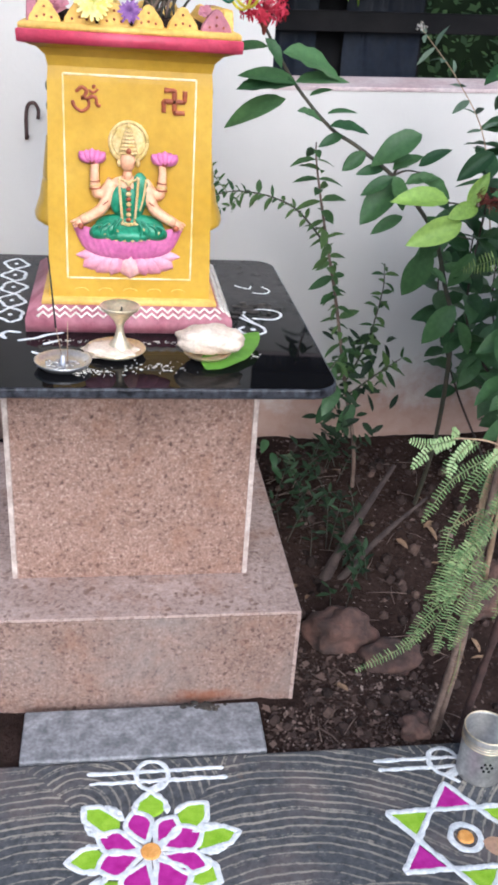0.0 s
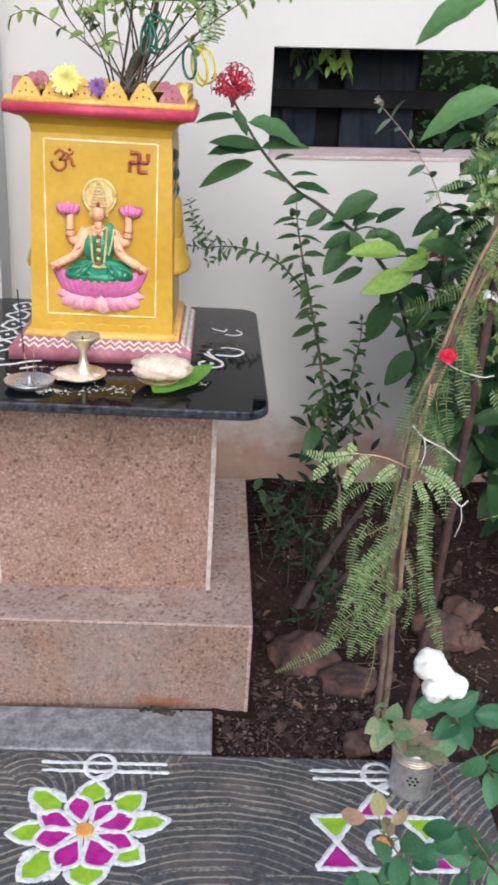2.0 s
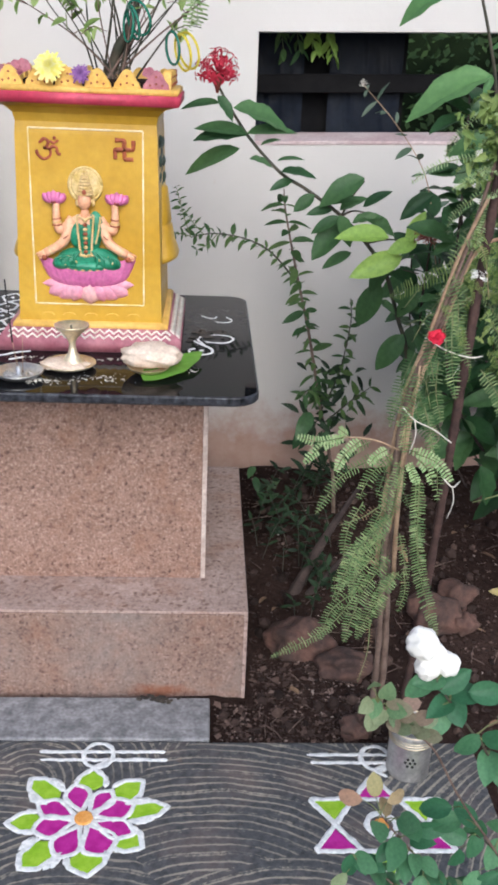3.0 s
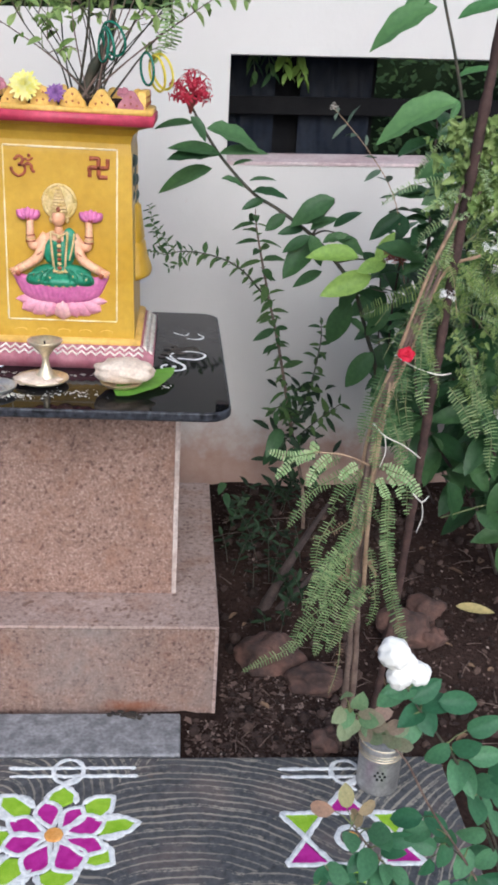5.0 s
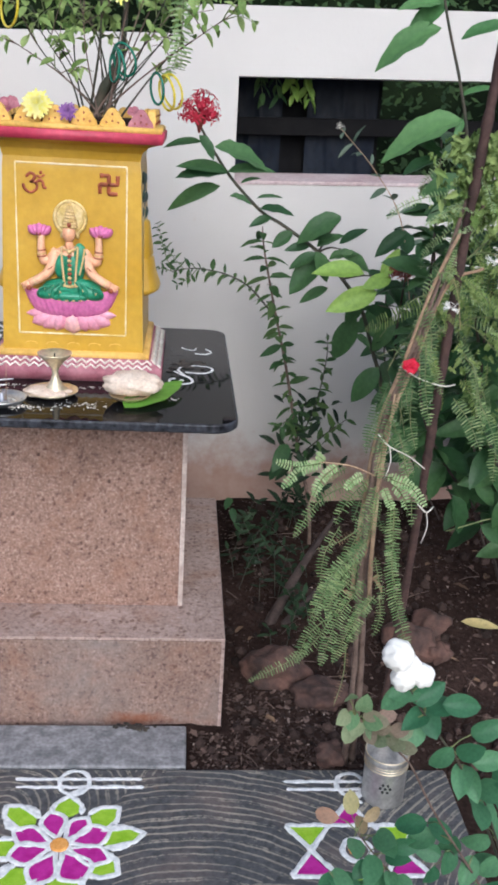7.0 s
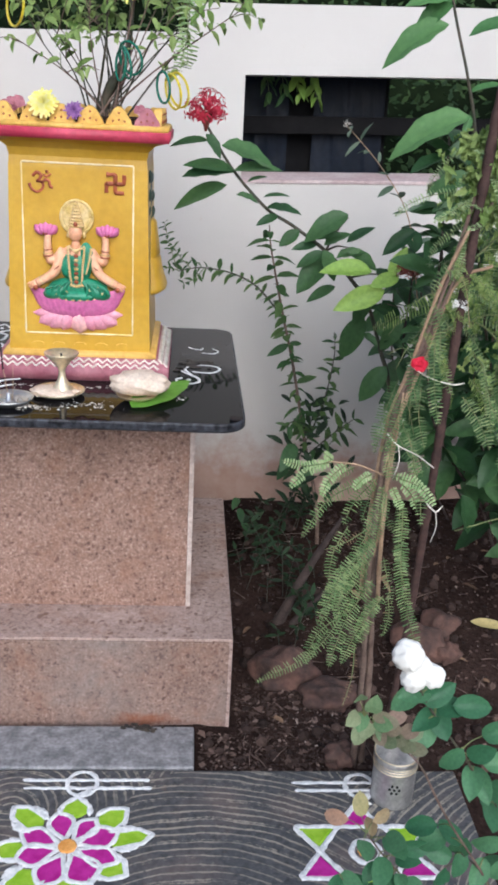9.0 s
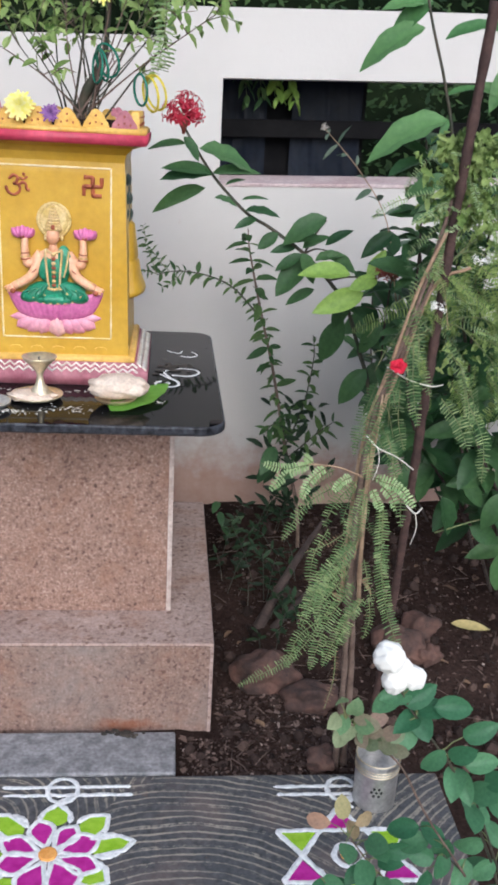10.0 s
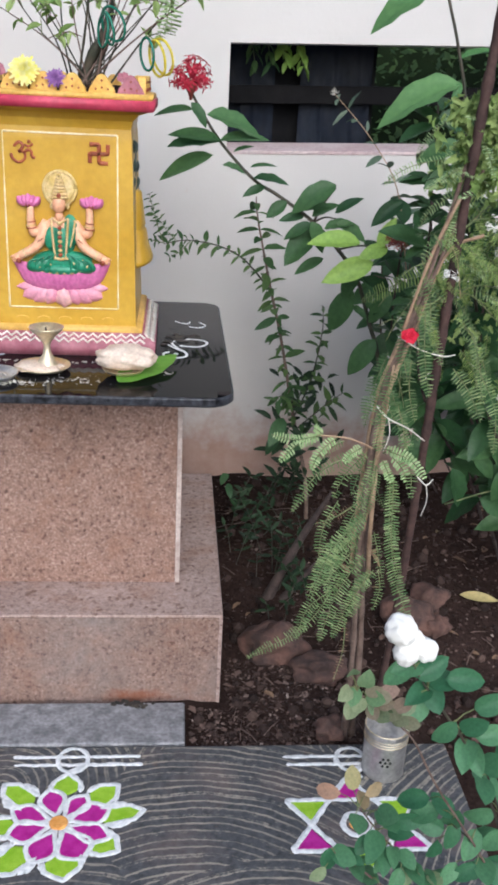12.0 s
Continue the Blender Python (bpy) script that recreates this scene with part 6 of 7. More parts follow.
def right_shrubs():
    """Broad-leaved shrubs behind the feathery one."""
    t = thing("broad_leaved_shrub", (1.60, 2.25, 0.08), "broad-leaved green shrub crowding the garden bed", "shrub")
    for pts, sz in (([(1.25, 2.15, 0.05), (1.22, 2.05, 0.5), (1.16, 1.95, 0.95), (1.10, 1.88, 1.25)], 0.13), ([(1.30, 2.12, 0.05), (1.32, 2.0, 0.5), (1.30, 1.92, 0.9), (1.26, 1.86, 1.3)], 0.13),
                    ([(1.28, 2.2, 0.05), (1.38, 2.1, 0.45), (1.42, 2.05, 0.8), (1.40, 2.0, 1.2)], 0.13), 
                    ([(1.22, 2.3, 0.05), (1.15, 2.25, 0.5), (1.08, 2.2, 0.75), (1.05, 2.15, 1.0)], 0.12), ([(1.35, 2.3, 0.05), (1.5, 2.2, 0.5), (1.52, 2.15, 0.9)], 0.13), ([(1.20, 2.1, 0.05), (1.12, 1.95, 0.5), (1.06, 1.85, 0.8), (1.02, 1.80, 1.1)], 0.12), ([(1.24, 2.0, 0.05), (1.22, 1.85, 0.5), (1.18, 1.78, 0.85), (1.15, 1.72, 1.2)], 0.13), ([(1.32, 2.0, 0.05), (1.36, 1.88, 0.5), (1.38, 1.8, 0.8), (1.36, 1.75, 1.2)], 0.13), ([(1.3, 2.4, 0.05), (1.25, 2.4, 0.5), (1.2, 2.35, 1.0), (1.14, 2.3, 1.35)], 0.13)):
        pts = [(pts[0][0] + 0.32, pts[0][1] + 0.15, 0.05), (pts[1][0] + 0.20, pts[1][1] + 0.08, pts[1][2] - 0.08)] + pts[2:-1] + [(pts[-1][0], pts[-1][1], pts[-1][2] + 0.14)]
        b = spline(pts, 40)
        part("stem", tube(b, 0.0055, 0.0025, 6), M_SHADEBARK, t)
        low = next(i for i, p in enumerate(b) if p.z > 0.34)
        stem_leaves(t, b[low:], L_IX, sz * 0.95, 0.0, 0.06, 0.5, True, 0.15, up=(0, -0.4, 1))
        stem_leaves(t, b[low + 6:], L_IX, sz * 0.85, 0.0, 0.06, 0.3, True, 0.3)
    # darker leaves close to the wall
    for i in range(7):
        x = 1.12 + 0.085 * i
        b = spline([(x + 0.30, 2.62, 0.10), (x + 0.12, 2.60, 0.42), (x, 2.55, 0.72), (x - 0.05, 2.45, 1.0)], 26)
        part("stem", tube(b, 0.004, 0.002, 5), M_SHADEBARK, t)
        stem_leaves(t, b[6:], L_IX, 0.115, 0.0, 0.045, 0.4, True, 0.2, up=(0, -0.6, 0.8))
    placed_leaves(t, ((1.239, 0.512, 1.325, 0.471), (1.290, 0.560, 1.345, 0.505), (1.338, 0.454, 1.337, 0.332), (1.150, 0.600, 1.190, 0.500), (1.300, 0.620, 1.250, 0.540), (1.200, 0.640, 1.260, 0.580), (1.380, 0.560, 1.430, 0.470)), L_IX, 1.80, 0.02, (0.0, -0.8, 0.6))
    part("stem", tube(spline([(1.50, 1.92, 0.08), (1.40, 1.84, 0.42), (1.30, 1.80, 0.54), (1.145, 1.80, 0.500)], 16), 0.003, 0.0018, 5), M_GREENSTEM, t)
    t = thing("tall_shrub", (1.52, 2.15, 0.08), "tall shrub with long pointed leaves rising past the rod", "shrub")
    b = spline([(1.52, 2.15, 0.05), (1.30, 1.98, 0.65), (1.13, 1.84, 1.15), (1.068, 1.80, 1.435), (1.032, 1.79, 1.556), (0.975, 1.79, 1.724), (0.950, 1.79, 1.90)], 60)
    part("stem", tube(b, 0.0045, 0.0025, 6), M_DARKSTEM, t)
    placed_leaves(t, ((0.975, 1.660, 0.844, 1.612), (1.050, 1.484, 0.883, 1.443), (0.991, 1.713, 0.905, 1.650), (1.020, 1.640, 1.116, 1.690), (1.040, 1.530, 1.115, 1.565), (1.190, 1.610, 1.125, 1.522), (1.048, 1.486, 1.031, 1.450),
                      (1.190, 1.468, 1.140, 1.424), (0.973, 1.708, 0.895, 1.712), (1.095, 1.672, 1.165, 1.660), (0.960, 1.780, 1.060, 1.800), (0.955, 1.800, 0.860, 1.780), (0.950, 1.880, 1.050, 1.900), (1.100, 1.550, 1.200, 1.540)), L_MID, 1.79, 0.015, (0.0, -0.6, 0.8))
    placed_leaves(t, ((1.100, 1.300, 1.010, 1.270), (1.080, 1.360, 0.985, 1.345), (1.110, 1.250, 1.180, 1.200), (1.090, 1.330, 1.170, 1.350), (1.115, 1.220, 1.035, 1.190), (1.120, 1.180, 1.060, 1.110), (1.090, 1.380, 1.160, 1.420), (1.120, 1.150, 1.190, 1.090)), L_IX, 1.84, 0.03, (0.0, -0.7, 0.7))
    # a thin grey-leaved sprig before the wall slot
    t = thing("sprig", (1.05, 2.2, 1.1), "thin sprig with a pale seed head before the wall slot", "plant")
    b = spline([(1.07, 2.15, 1.02), (1.035, 2.2, 1.22), (0.955, 2.22, 1.345), (0.850, 2.22, 1.450)], 24)
    part("stem", tube(b, 0.0018, 0.0010, 5), M_TANSTEM, t)
    stem_leaves(t, b, L_GREY, 0.050, 0.02, 0.034, 0.5, True, 0.1, 0.9)
    part("seed_head", bud_cluster(b[-1], 0.014, M_STRING, 14), M_STRING, t, "pale seed head")


def tulsi_plant():
    t = thing("holy_basil_plant", (0.25, PY, 1.44), "bushy holy basil with thin woody branches in the yellow planter", "plant")
    trunk = spline([(0.235, PY, 1.43), (0.252, PY - 0.01, 1.49), (0.282, PY - 0.02, 1.545), (0.302, PY - 0.01, 1.60), (0.310, PY, 1.70)], 18)
    part("trunk", tube(trunk, 0.0135, 0.005, 8, wob=0.3), M_DARKSTEM, t, "dark woody trunk")
    tips = [(-0.19, 1.60), (-0.17, 1.70), (-0.10, 1.78), (-0.02, 1.80), (0.05, 1.84), (0.10, 1.80), (0.17, 1.80), (0.23, 1.74), (0.28, 1.74), (0.16, 1.66), (-0.06, 1.70), (0.02, 1.76), (0.12, 1.74), (-0.13, 1.64), (0.20, 1.62), (0.34, 1.70), (-0.22, 1.76), (0.0, 1.90), (0.12, 1.92), (-0.12, 1.90), (0.24, 1.88)]
    for i, (dx, z) in enumerate(tips):
        p0 = Vector((0.245 + rnd.uniform(-0.035, 0.05), PY + rnd.uniform(-0.04, 0.05), 1.435))
        e = Vector((0.245 + dx, PY + rnd.uniform(-0.14, 0.12), z))
        mid = p0.lerp(e, 0.5) + Vector((rnd.uniform(-0.035, 0.035), rnd.uniform(-0.03, 0.03), rnd.uniform(-0.03, 0.02)))
        b = spline([p0, mid, e], 22)
        part("branch", tube(b, rnd.uniform(0.0018, 0.0034), 0.001, 6, wob=0.2), M_DARKSTEM if i % 3 else M_BARK, t)
        stem_leaves(t, b[15:], L_TU, 0.034, 0.0, 0.020, 0.5, True, 0.25, 0.62)
        for k in range(4):
            q = b[rnd.randint(11, 21)]
            e2 = q + Vector((rnd.uniform(-0.09, 0.09), rnd.uniform(-0.08, 0.06), rnd.uniform(-0.02, 0.10)))
            tw = spline([q, q.lerp(e2, 0.5) + Vector((0, 0, 0.012)), e2], 9)
            part("twig", tube(tw, 0.0014, 0.0007, 5), M_GREENSTEM if k % 2 else M_BARK, t)
            stem_leaves(t, tw, L_TU, 0.030, 0.0, 0.018, 0.5, True, 0.35, 0.62)
    # a hanging feathery sprig
    fr = frond_mesh("sprig", M_LEAF_FEL, 0.20, 0.026, 0.3, 0.05, 16)
    part("hanging_sprig", fr, None, t, m=aim((0.43, PY - 0.08, 1.72), (0.1, -0.15, -0.9), (0, -0.9, 0.2), 1.0))
    part("hanging_sprig", fr, None, t, m=aim((0.44, PY - 0.10, 1.70), (0.05, -0.25, -0.9), (0.5, -0.9, 0.2), 0.9))


def bangles():
    for c, r, m, lab in (((0.408, 1.99, 1.504), 0.038, M_BANGY, "yellow glass bangle"), ((0.420, 2.0, 1.508), 0.038, M_BANGY, "yellow glass bangle"), ((0.385, 2.0, 1.512), 0.034, M_BANGG, "dark green glass bangle"),
                         ((0.30, 1.99, 1.56), 0.034, M_BANGG, "green glass bangle"), ((0.31, 2.0, 1.57), 0.036, M_BANGG, "green glass bangle"), ((0.288, 2.0, 1.555), 0.034, M_BANGG, "green glass bangle"), ((0.06, 1.98, 1.665), 0.045, M_BANGY, "yellow glass bangle")):
        ax = jit((0.80, 0.52, 0.1), 0.22).normalized()
        x = ax.orthogonal().normalized()
        y = ax.cross(x)
        pts = [Vector(c) + r * (math.cos(i * math.tau / 28) * x + math.sin(i * math.tau / 28) * y) for i in range(29)]
        solid("bangle", tube(pts, 0.0030, 0.0030, 6), m, lab + " hung on a basil branch", "bangle", group="bangles on the basil", smooth=True)


def daisy(c, r, m, n, lab, name, face=(0, -0.9, 0.45)):
    bm = bmesh.new()
    q = Vector(face).normalized().to_track_quat("Z", "Y").to_matrix()
    for i in range(n):
        k = i / n
        a, up = i * 2.4, 1.25 - 1.15 * k ** 0.8
        d = q @ Vector((math.cos(a) * math.cos(up), math.sin(a) * math.cos(up), math.sin(up)))
        s = (q @ Vector((-math.sin(a), math.cos(a), 0))) * r * 0.11
        o, lift = Vector(c), (q @ Vector((0, 0, 1))) * r * 0.16
        L = r * (0.55 + 0.45 * k) * rnd.uniform(0.9, 1.08)
        v = [bm.verts.new(p) for p in (o, o + d * L * 0.6 - s + lift, o + d * L * 0.92 - s * 0.7, o + d * L, o + d * L * 0.92 + s * 0.7, o + d * L * 0.6 + s + lift)]
        bm.faces.new(v)
    return solid(name, bm, m, lab, "flower", group="flowers on the planter", smooth=True)


def planter_flowers():
    daisy((0.132, 1.872, 1.462), 0.037, M_YELFL, 80, "lemon-yellow chrysanthemum laid on the planter rim", "yellow_flower")
    daisy((0.196, 1.874, 1.452), 0.025, M_PURFL, 46, "purple aster laid on the planter rim", "purple_flower")
    daisy((0.302, 1.96, 1.70), 0.030, M_YELFL, 60, "lemon-yellow chrysanthemum tucked into the basil", "yellow_flower")
    for p, k in (((0.062, 1.905, 1.462), 0.024), ((0.045, 1.92, 1.458), 0.020), ((0.335, 1.915, 1.462), 0.014)):
        solid("dried_flower", bud_rose(p, k, 9), M_PINK, "faded rose head drying on the planter", "flower", group="flowers on the planter", smooth=True)


def ruffled_bloom(c, r, seed):
    """A full round bloom: a ball of closely folded petals with soft ridges."""
    bm = bmesh.new()
    bmesh.ops.create_icosphere(bm, subdivisions=4, radius=1)
    for v in bm.verts:
        d = v.co.copy()
        a = math.atan2(d.x, d.z)
        fold = abs(math.sin(2.5 * a + 4.0 * d.y + seed)) ** 0.6
        k = 0.86 + 0.16 * fold + 0.14 * noise.noise(d * 1.8 + Vector((seed * 5, 0, 0))) + 0.06 * noise.noise(d * 5 + Vector((0, seed, 0)))
        v.co = Vector(c) + d * r * k
    return bm


def rose_plant():
    t = thing("rose_bush", (1.08, 0.90, -0.03), "low rose bush with oval leaves and a white bloom", "rose bush")
    foot = (1.10, 0.92, -0.05)
    canes = [spline([foot] + p, 24) for p in (
        [(1.02, 0.86, 0.30), (0.885, 0.79, 0.600), (0.840, 0.77, 0.674), (0.791, 0.755, 0.747), (0.760, 0.745, 0.805)],
        [(1.00, 0.86, 0.26), (0.851, 0.79, 0.530), (0.793, 0.77, 0.641), (0.738, 0.76, 0.695), (0.705, 0.75, 0.735)],
        [(1.02, 0.88, 0.20), (0.95, 0.84, 0.36), (0.90, 0.83, 0.42)],
        [(0.98, 0.90, 0.14), (0.88, 0.87, 0.27), (0.80, 0.86, 0.37), (0.76, 0.87, 0.42)],
        [(1.04, 0.88, 0.26), (0.97, 0.82, 0.44), (0.91, 0.79, 0.58)],
        [(0.98, 0.89, 0.12), (0.86, 0.86, 0.22), (0.76, 0.85, 0.32), (0.72, 0.84, 0.36)])]
    for k, c in enumerate(canes):
        part("cane", tube(c, 0.0028 if k != 1 else 0.0022, 0.0013, 6), M_BARK if k % 2 else M_DARKSTEM, t)
    knots = [p for c in canes for p in c[8:]]
    groups = (
        (0.742, 0.031, L_RO2, ((0.692, 0.770), (0.714, 0.756), (0.686, 0.742), (0.697, 0.730), (0.712, 0.715), (0.728, 0.729), (0.704, 0.708))),
        (0.742, 0.028, L_RO4, ((0.732, 0.711), (0.746, 0.739), (0.752, 0.706), (0.767, 0.721), (0.722, 0.742), (0.748, 0.722), (0.771, 0.706), (0.738, 0.728))),
        (0.750, 0.048, L_RO, ((0.760, 0.760), (0.802, 0.769), (0.811, 0.725), (0.790, 0.700), (0.785, 0.735), (0.770, 0.772), (0.826, 0.742))),
        (0.770, 0.050, L_RO, ((0.836, 0.646), (0.883, 0.661), (0.869, 0.616), (0.910, 0.643), (0.922, 0.589), (0.888, 0.600), (0.915, 0.547), (0.938, 0.615), (0.945, 0.560), (0.905, 0.690))),
        (0.830, 0.050, L_RO, ((0.881, 0.456), (0.827, 0.472), (0.937, 0.432), (0.967, 0.386), (0.897, 0.401), (0.931, 0.374), (0.958, 0.333), (0.837, 0.421), (0.792, 0.443), (0.747, 0.431), (0.776, 0.386), (0.802, 0.425), (0.845, 0.445), (0.862, 0.418), (0.820, 0.398), (0.900, 0.440))),
        (0.835, 0.046, L_RO, ((0.735, 0.361), (0.794, 0.348), (0.853, 0.319), (0.716, 0.340), (0.873, 0.307), (0.908, 0.315), (0.824, 0.304), (0.981, 0.310), (0.874, 0.367), (0.926, 0.323), (0.756, 0.320))),
        (0.835, 0.032, L_RO2, ((0.860, 0.316), (0.889, 0.308), (0.840, 0.300), (0.700, 0.325))),
        (0.900, 0.042, L_RO3, ((0.784, 0.430), (0.768, 0.407), (0.748, 0.452), (0.719, 0.418))),
        (0.860, 0.052, L_RO, ((0.96, 0.47), (0.99, 0.42), (0.98, 0.36), (0.94, 0.49), (1.00, 0.32), (0.95, 0.29), (0.90, 0.28), (0.84, 0.28), (0.79, 0.29))),
        (0.742, 0.028, L_RO4, ((0.740, 0.696), (0.759, 0.692), (0.776, 0.694), (0.727, 0.701), (0.751, 0.699))),
        (0.835, 0.036, L_RO, ((0.765, 0.372), (0.785, 0.362), (0.808, 0.364), (0.822, 0.352), (0.775, 0.347), (0.750, 0.346), (0.800, 0.336), (0.838, 0.346), (0.732, 0.353))))
    for y, size, meshes, spots in groups:
        for x, z in spots:
            tip = Vector((x, y, z)) + jit((0, 0, 0), 0.006)
            k = min(knots, key=lambda p: (p - tip).length)
            out = tip - k
            w = (out.normalized() + Vector((0, -0.2, 0)) + jit((0, 0, 0), 0.40)).normalized()
            sz = size * rnd.uniform(0.85, 1.08)
            b = tip - w * sz * 0.5
            part("leaf_stalk", tube([k, k.lerp(b, 0.5) + Vector((0, 0, 0.004)), b], 0.0012, 0.0007, 5), M_GREENSTEM, t)
            part("leaflet", rnd.choice(meshes), None, t, m=aim(b, w, jit((0, -0.85, 0.6), 0.28), sz))
    part("leaflet", L_RO[0], None, t, m=aim((0.822, 0.752, 0.750), (1.0, -0.15, 0.06), (0, -0.8, 0.65), 0.054))
    for k, (c, r) in enumerate((((0.745, 0.722, 0.847), 0.0205), ((0.777, 0.718, 0.820), 0.0160), ((0.753, 0.716, 0.817), 0.0165), ((0.763, 0.722, 0.829), 0.0160))):
        part("bloom", ruffled_bloom(c, r, k + 1), M_WHITEFL, t, "white double bloom")


def tin_can():
    c = (0.957, 1.420, 0.0)
    t = thing("tin_can", c, "weathered perforated tin can on the paving among rose leaves", "can")
    prof = [(0.0555, 0.0), (0.057, 0.003), (0.0565, 0.006), (0.057, 0.092), (0.0585, 0.095), (0.057, 0.098), (0.0585, 0.102), (0.057, 0.106), (0.0585, 0.110), (0.0588, 0.124), (0.0575, 0.127), (0.0555, 0.123), (0.0545, 0.01)]
    part("body", lathe([(r * 0.86, z) for r, z in prof], c, 36), M_TIN, t)
    part("rim", tube([Vector((c[0] + 0.0495 * math.cos(i * math.tau / 40), c[1] + 0.0495 * math.sin(i * math.tau / 40), 0.1265)) for i in range(41)], 0.0018, 0.0018, 6), M_BRASS, t, "tarnished golden rim")
    for z in (0.0965, 0.1035, 0.1105):
        part("rib", tube([Vector((c[0] + 0.0499 * math.cos(i * math.tau / 40), c[1] + 0.0499 * math.sin(i * math.tau / 40), z)) for i in range(41)], 0.0011, 0.0011, 5), M_BRASS, t, "golden rolled rib")
    v = Vector((-0.46, -1.52, 0)).normalized()
    x = Vector((-v.y, v.x, 0))
    # Each hole is a near-black disc; its inner darkness is put into the colour.
    for i, j in ((0, 0), (1, 0), (-1, 0), (0.5, 0.87), (-0.5, 0.87), (0.5, -0.87), (-0.5, -0.87)):
        a = i * 0.011 / 0.049 + 0.12
        d = (v * math.cos(a) + x * math.sin(a))
        bm = bmesh.new()
        bmesh.ops.create_cone(bm, cap_ends=True, segments=10, radius1=0.0032, radius2=0.0032, depth=0.002)
        bmesh.ops.transform(bm, verts=bm.verts[:], matrix=Matrix.Translation(Vector(c) + d * 0.0490 + Vector((0, 0, 0.058 + 0.011 * j))) @ d.to_track_quat("Z", "Y").to_matrix().to_4x4())
        part("hole", bm, M_HOLE, t, "punched round hole")


def rocks():
    for c, s, seed, lab in (((0.755, 1.89, 0.015), (0.085, 0.06, 0.062), 1, "large reddish rock half sunk in the soil"), ((0.865, 1.80, 0.0), (0.075, 0.05, 0.045), 2, "broad reddish rock half sunk in the soil"), ((1.14, 1.96, 0.06), (0.075, 0.06, 0.06), 3, "red-brown rock half sunk in the soil"),
                            ((1.22, 2.05, 0.07), (0.05, 0.05, 0.045), 4, "small brown rock half sunk in the soil"), ((0.86, 1.56, 0.0), (0.04, 0.03, 0.03), 5, "small grey stone at the edge of the paving"), ((1.22, 1.93, 0.05), (0.035, 0.03, 0.03), 6, "small brown rock half sunk in the soil")):
        bm = bmesh.new()
        bmesh.ops.create_icosphere(bm, subdivisions=4, radius=1)
        for v in bm.verts:
            d = v.co.copy()
            k = 1 + 0.45 * noise.noise(d * 1.5 + Vector((seed * 7, 0, 0))) + 0.10 * noise.noise(d * 4 + Vector((seed, 0, 0))) + 0.10 * abs(noise.noise(d * 2.6 + Vector((0, seed, 0)))) + 0.04 * noise.noise(d * 12)
            v.co = Vector((c[0] + d.x * s[0] * k, c[1] + d.y * s[1] * k, c[2] + d.z * s[2] * k))
        solid("rock", bm, M_ROCK, lab, "rock", group="rocks in the bed", smooth=True)


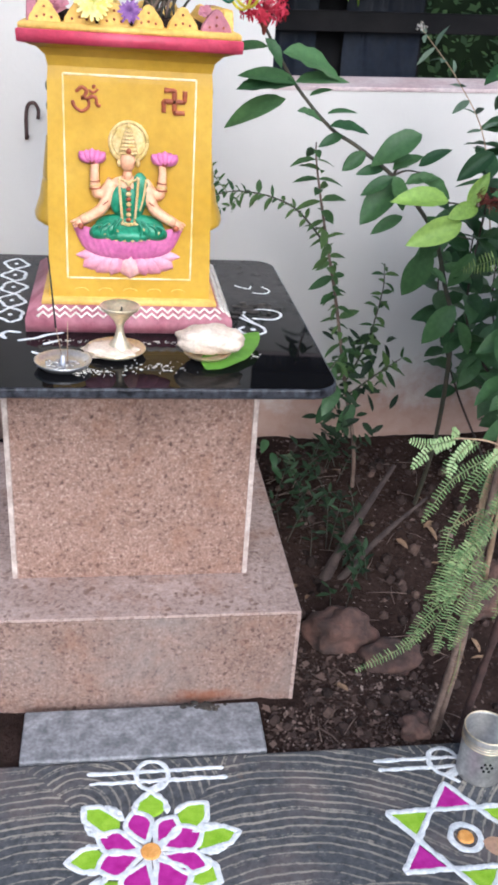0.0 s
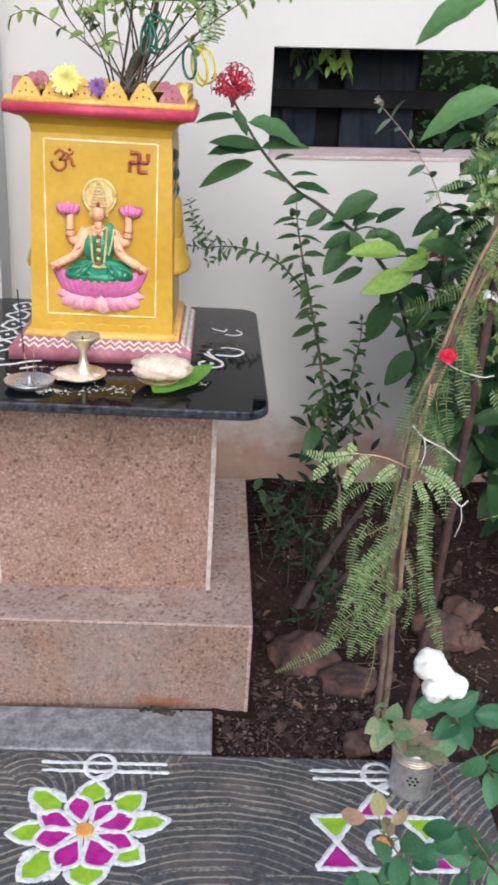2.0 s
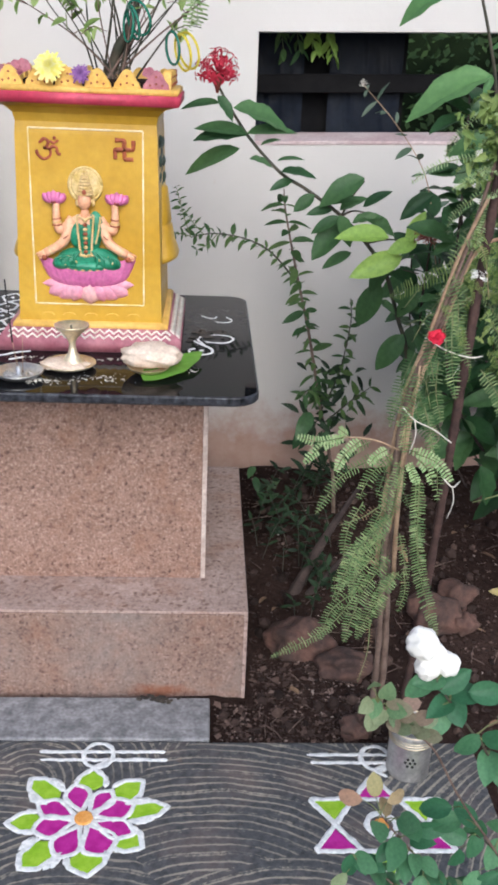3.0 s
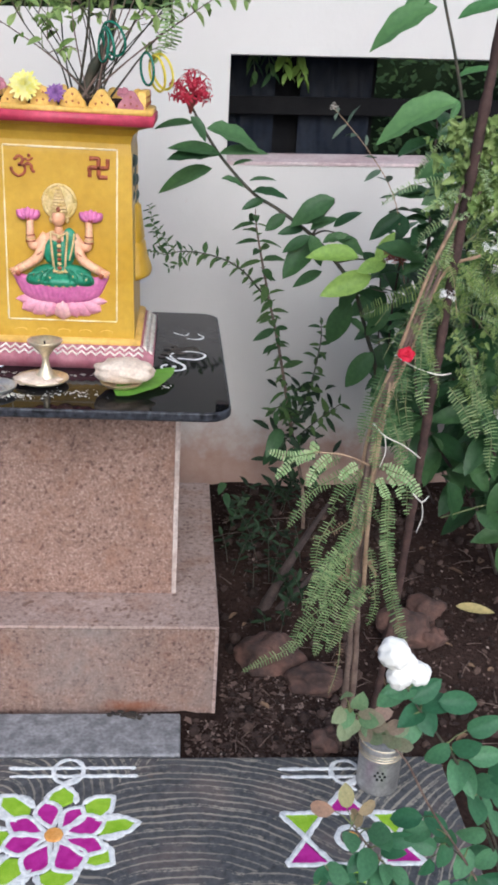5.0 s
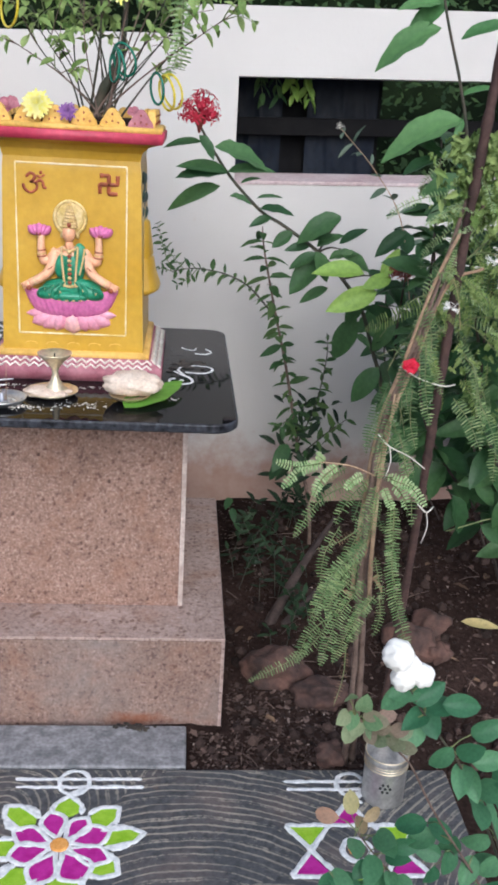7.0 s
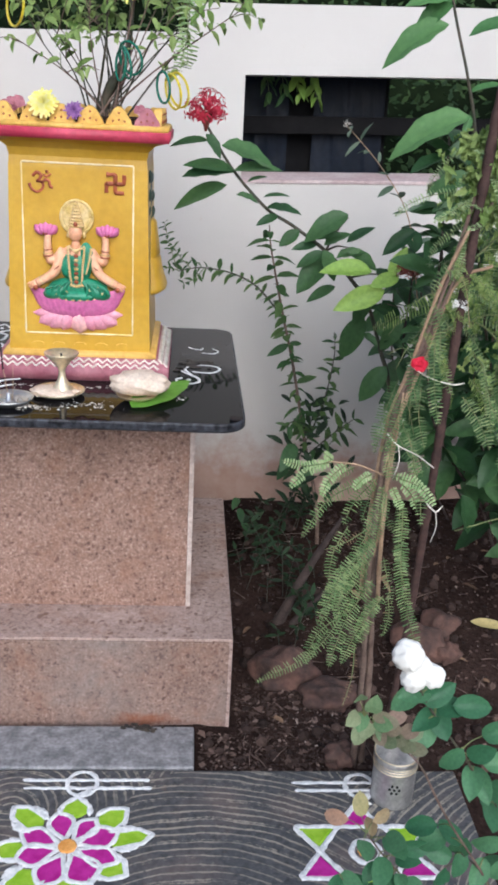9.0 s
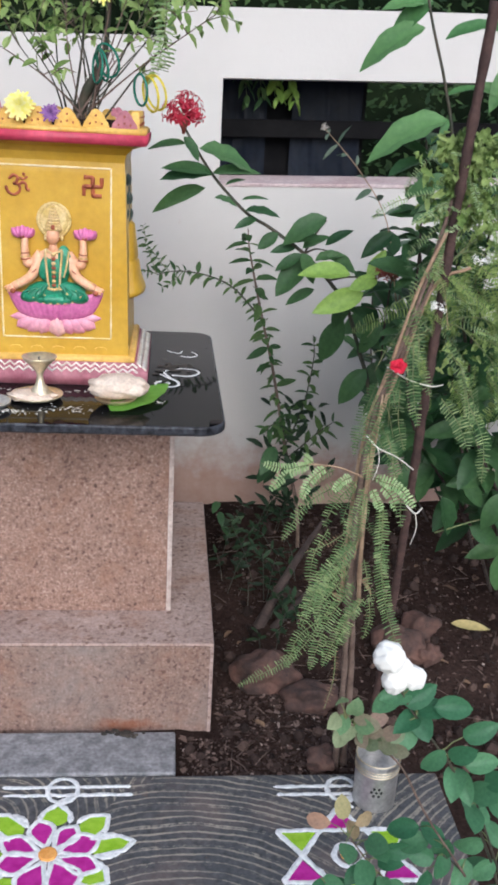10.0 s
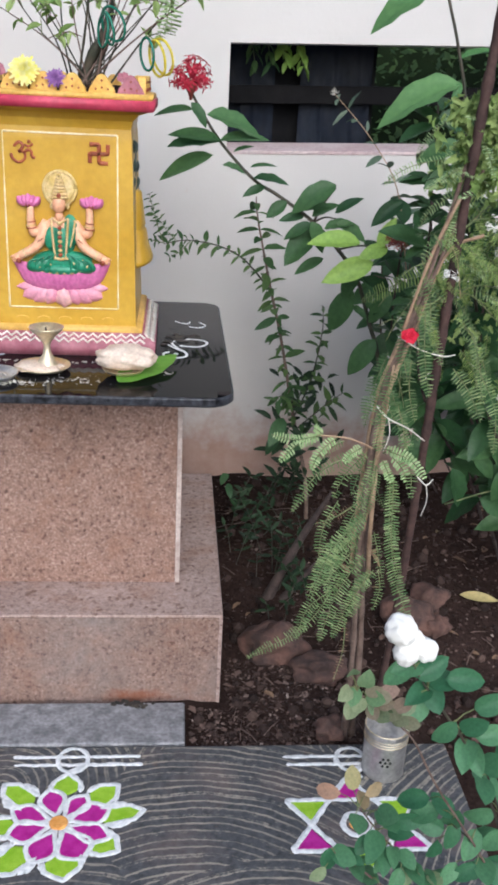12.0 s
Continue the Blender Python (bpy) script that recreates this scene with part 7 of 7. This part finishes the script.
def litter():
    bm = bmesh.new()
    n = 0
    while n < 5600:
        x, y = rnd.uniform(0.5, 1.7), rnd.uniform(1.50, 2.75)
        if n % 3 == 0:
            x, y = rnd.uniform(0.5, 0.95), rnd.uniform(1.51, 1.85)
        if x < 0.61 and y > 1.66 or x < 0.51 and y > 1.5:
            continue
        n += 1
        z = soil_height(x, y) + 0.003
        s = rnd.uniform(0.002, 0.007) * (2.2 if rnd.random() < 0.12 else 1)
        a = rnd.uniform(0, 6.3)
        d, e = Vector((math.cos(a), math.sin(a), rnd.uniform(-0.3, 0.3))) * s, Vector((-math.sin(a), math.cos(a), rnd.uniform(-0.3, 0.3))) * s * rnd.uniform(0.3, 0.8)
        p = Vector((x, y, z))
        v = [bm.verts.new(q) for q in (p - d, p - e + Vector((0, 0, s * 0.3)), p + d, p + e)]
        bm.faces.new(v)
    tagged(part("litter", bm, M_LITTER, None), "dry chips and crumbled leaves strewn on the soil", "litter", kind="stuff")
    bm = bmesh.new()
    for i in range(900):
        x, y = rnd.uniform(0.52, 1.7), rnd.uniform(1.53, 2.7)
        if x < 0.62 and y > 1.66:
            continue
        r = 0.004 + 0.016 * rnd.random() ** 3
        own = bmesh.new()
        bmesh.ops.create_icosphere(own, subdivisions=1, radius=r)
        for v in own.verts:
            v.co = v.co * (1 + 0.4 * noise.noise(v.co * 120 + Vector((i, 0, 0)))) + Vector((x, y, soil_height(x, y) + r * 0.25))
        merge(bm, own)
    tagged(part("soil_clods", bm, M_CLOD, None, smooth=False), "loose crumbs and clods of dark earth on the bed", "soil", kind="stuff")
    bm = bmesh.new()
    for i in range(90):
        x, y, a, k = rnd.uniform(0.62, 1.65), rnd.uniform(1.56, 2.6), rnd.uniform(0, 6.3), rnd.uniform(0.015, 0.06)
        d = Vector((math.cos(a), math.sin(a), 0)) * k
        p = Vector((x, y, soil_height(x, y) + 0.006))
        merge(bm, tube([p - d, p + Vector((rnd.uniform(-1, 1), rnd.uniform(-1, 1), 0.6)) * k * 0.12, p + d], 0.0016, 0.0008, 4))
    tagged(part("dry_twigs", bm, M_BARK, None), "thin dry twigs scattered on the soil", "twigs", kind="stuff")
    for i in range(34):
        x, y = rnd.uniform(0.66, 1.6), rnd.uniform(1.6, 2.6)
        ob = part("fallen_leaf", rnd.choice(L_DRY), None, None, m=aim((x, y, soil_height(x, y) + 0.006), (rnd.uniform(-1, 1), rnd.uniform(-1, 1), 0.05), jit((0, 0, 1), 0.3), rnd.uniform(0.025, 0.06)))
        tagged(ob, "dry fallen leaf lying on the soil", "leaf", "fallen leaves")
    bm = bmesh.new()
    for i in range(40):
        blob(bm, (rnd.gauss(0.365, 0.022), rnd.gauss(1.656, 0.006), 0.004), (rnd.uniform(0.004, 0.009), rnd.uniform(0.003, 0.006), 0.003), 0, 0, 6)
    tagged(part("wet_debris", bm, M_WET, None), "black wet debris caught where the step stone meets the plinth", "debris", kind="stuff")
    ob = part("fallen_leaf", leaf_mesh("yellowed_leaf", leaf_mat("yellowed_leaf", (0.46, 0.38, 0.17), (0.52, 0.43, 0.20), 0.6, 0.1), 0.34, 0.06, 0.05), None, None, m=aim((1.33, 2.085, soil_height(1.33, 2.085) + 0.012), (0.95, -0.3, 0.03), (0, -0.3, 1), 0.115))
    tagged(ob, "pale yellow fallen leaf lying on the soil", "leaf", "fallen leaves")


def far_greenery():
    """Dark trees beyond the wall: countless leaves, and a near-black board behind them."""
    bm = bmesh.new()
    for i in range(16000):
        x, y, z = rnd.uniform(-1.8, 3.6), rnd.uniform(3.15, 4.2), rnd.uniform(1.05, 2.9)
        if noise.noise(Vector((x * 2.1, y * 2.1, z * 2.1))) < -0.12:
            continue
        s = rnd.uniform(0.02, 0.055)
        d = Vector((rnd.uniform(-1, 1), rnd.uniform(-1, 0.3), rnd.uniform(-1, 0.5))).normalized() * s
        e = d.cross(Vector((rnd.uniform(-0.5, 0.5), -0.6, 0.8))).normalized() * s * 0.28
        p = Vector((x, y, z))
        v = [bm.verts.new(q) for q in (p, p + d * 0.45 + e, p + d, p + d * 0.45 - e)]
        bm.faces.new(v)
    tagged(part("far_foliage", bm, M_LEAF_BG, None, smooth=False), "dark dense foliage of trees beyond the wall", "foliage", kind="stuff")
    # Board closing the view; the deep tree shade is put into its colour.
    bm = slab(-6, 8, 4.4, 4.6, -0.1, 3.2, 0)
    solid("backdrop", bm, M_DEEP, "near-black board standing in for deep tree shade beyond the wall", "foliage", "structure")
    t = thing("hanging_twig", (0.74, 3.0, 1.6), "sunlit leafy twig hanging before the black sheeting", "twig")
    for k in range(4):
        b = spline([(0.68 + 0.05 * k, 2.935, 1.66), (0.69 + 0.05 * k, 2.93, 1.58), (0.70 + 0.052 * k, 2.925, 1.52)], 12)
        part("stem", tube(b, 0.002, 0.001, 5), M_GREENSTEM, t)
        stem_leaves(t, b, L_LIME if k > 1 else L_SM, 0.05, 0.03, 0.02, 0.5, True, 0.5)


ixora()
herb()
low_weeds()
feather_bush()
rod()
red_bloom()
white_bloom()
wall_hook()
right_shrubs()
tulsi_plant()
bangles()
planter_flowers()
rose_plant()
tin_can()
rocks()
litter()
far_greenery()
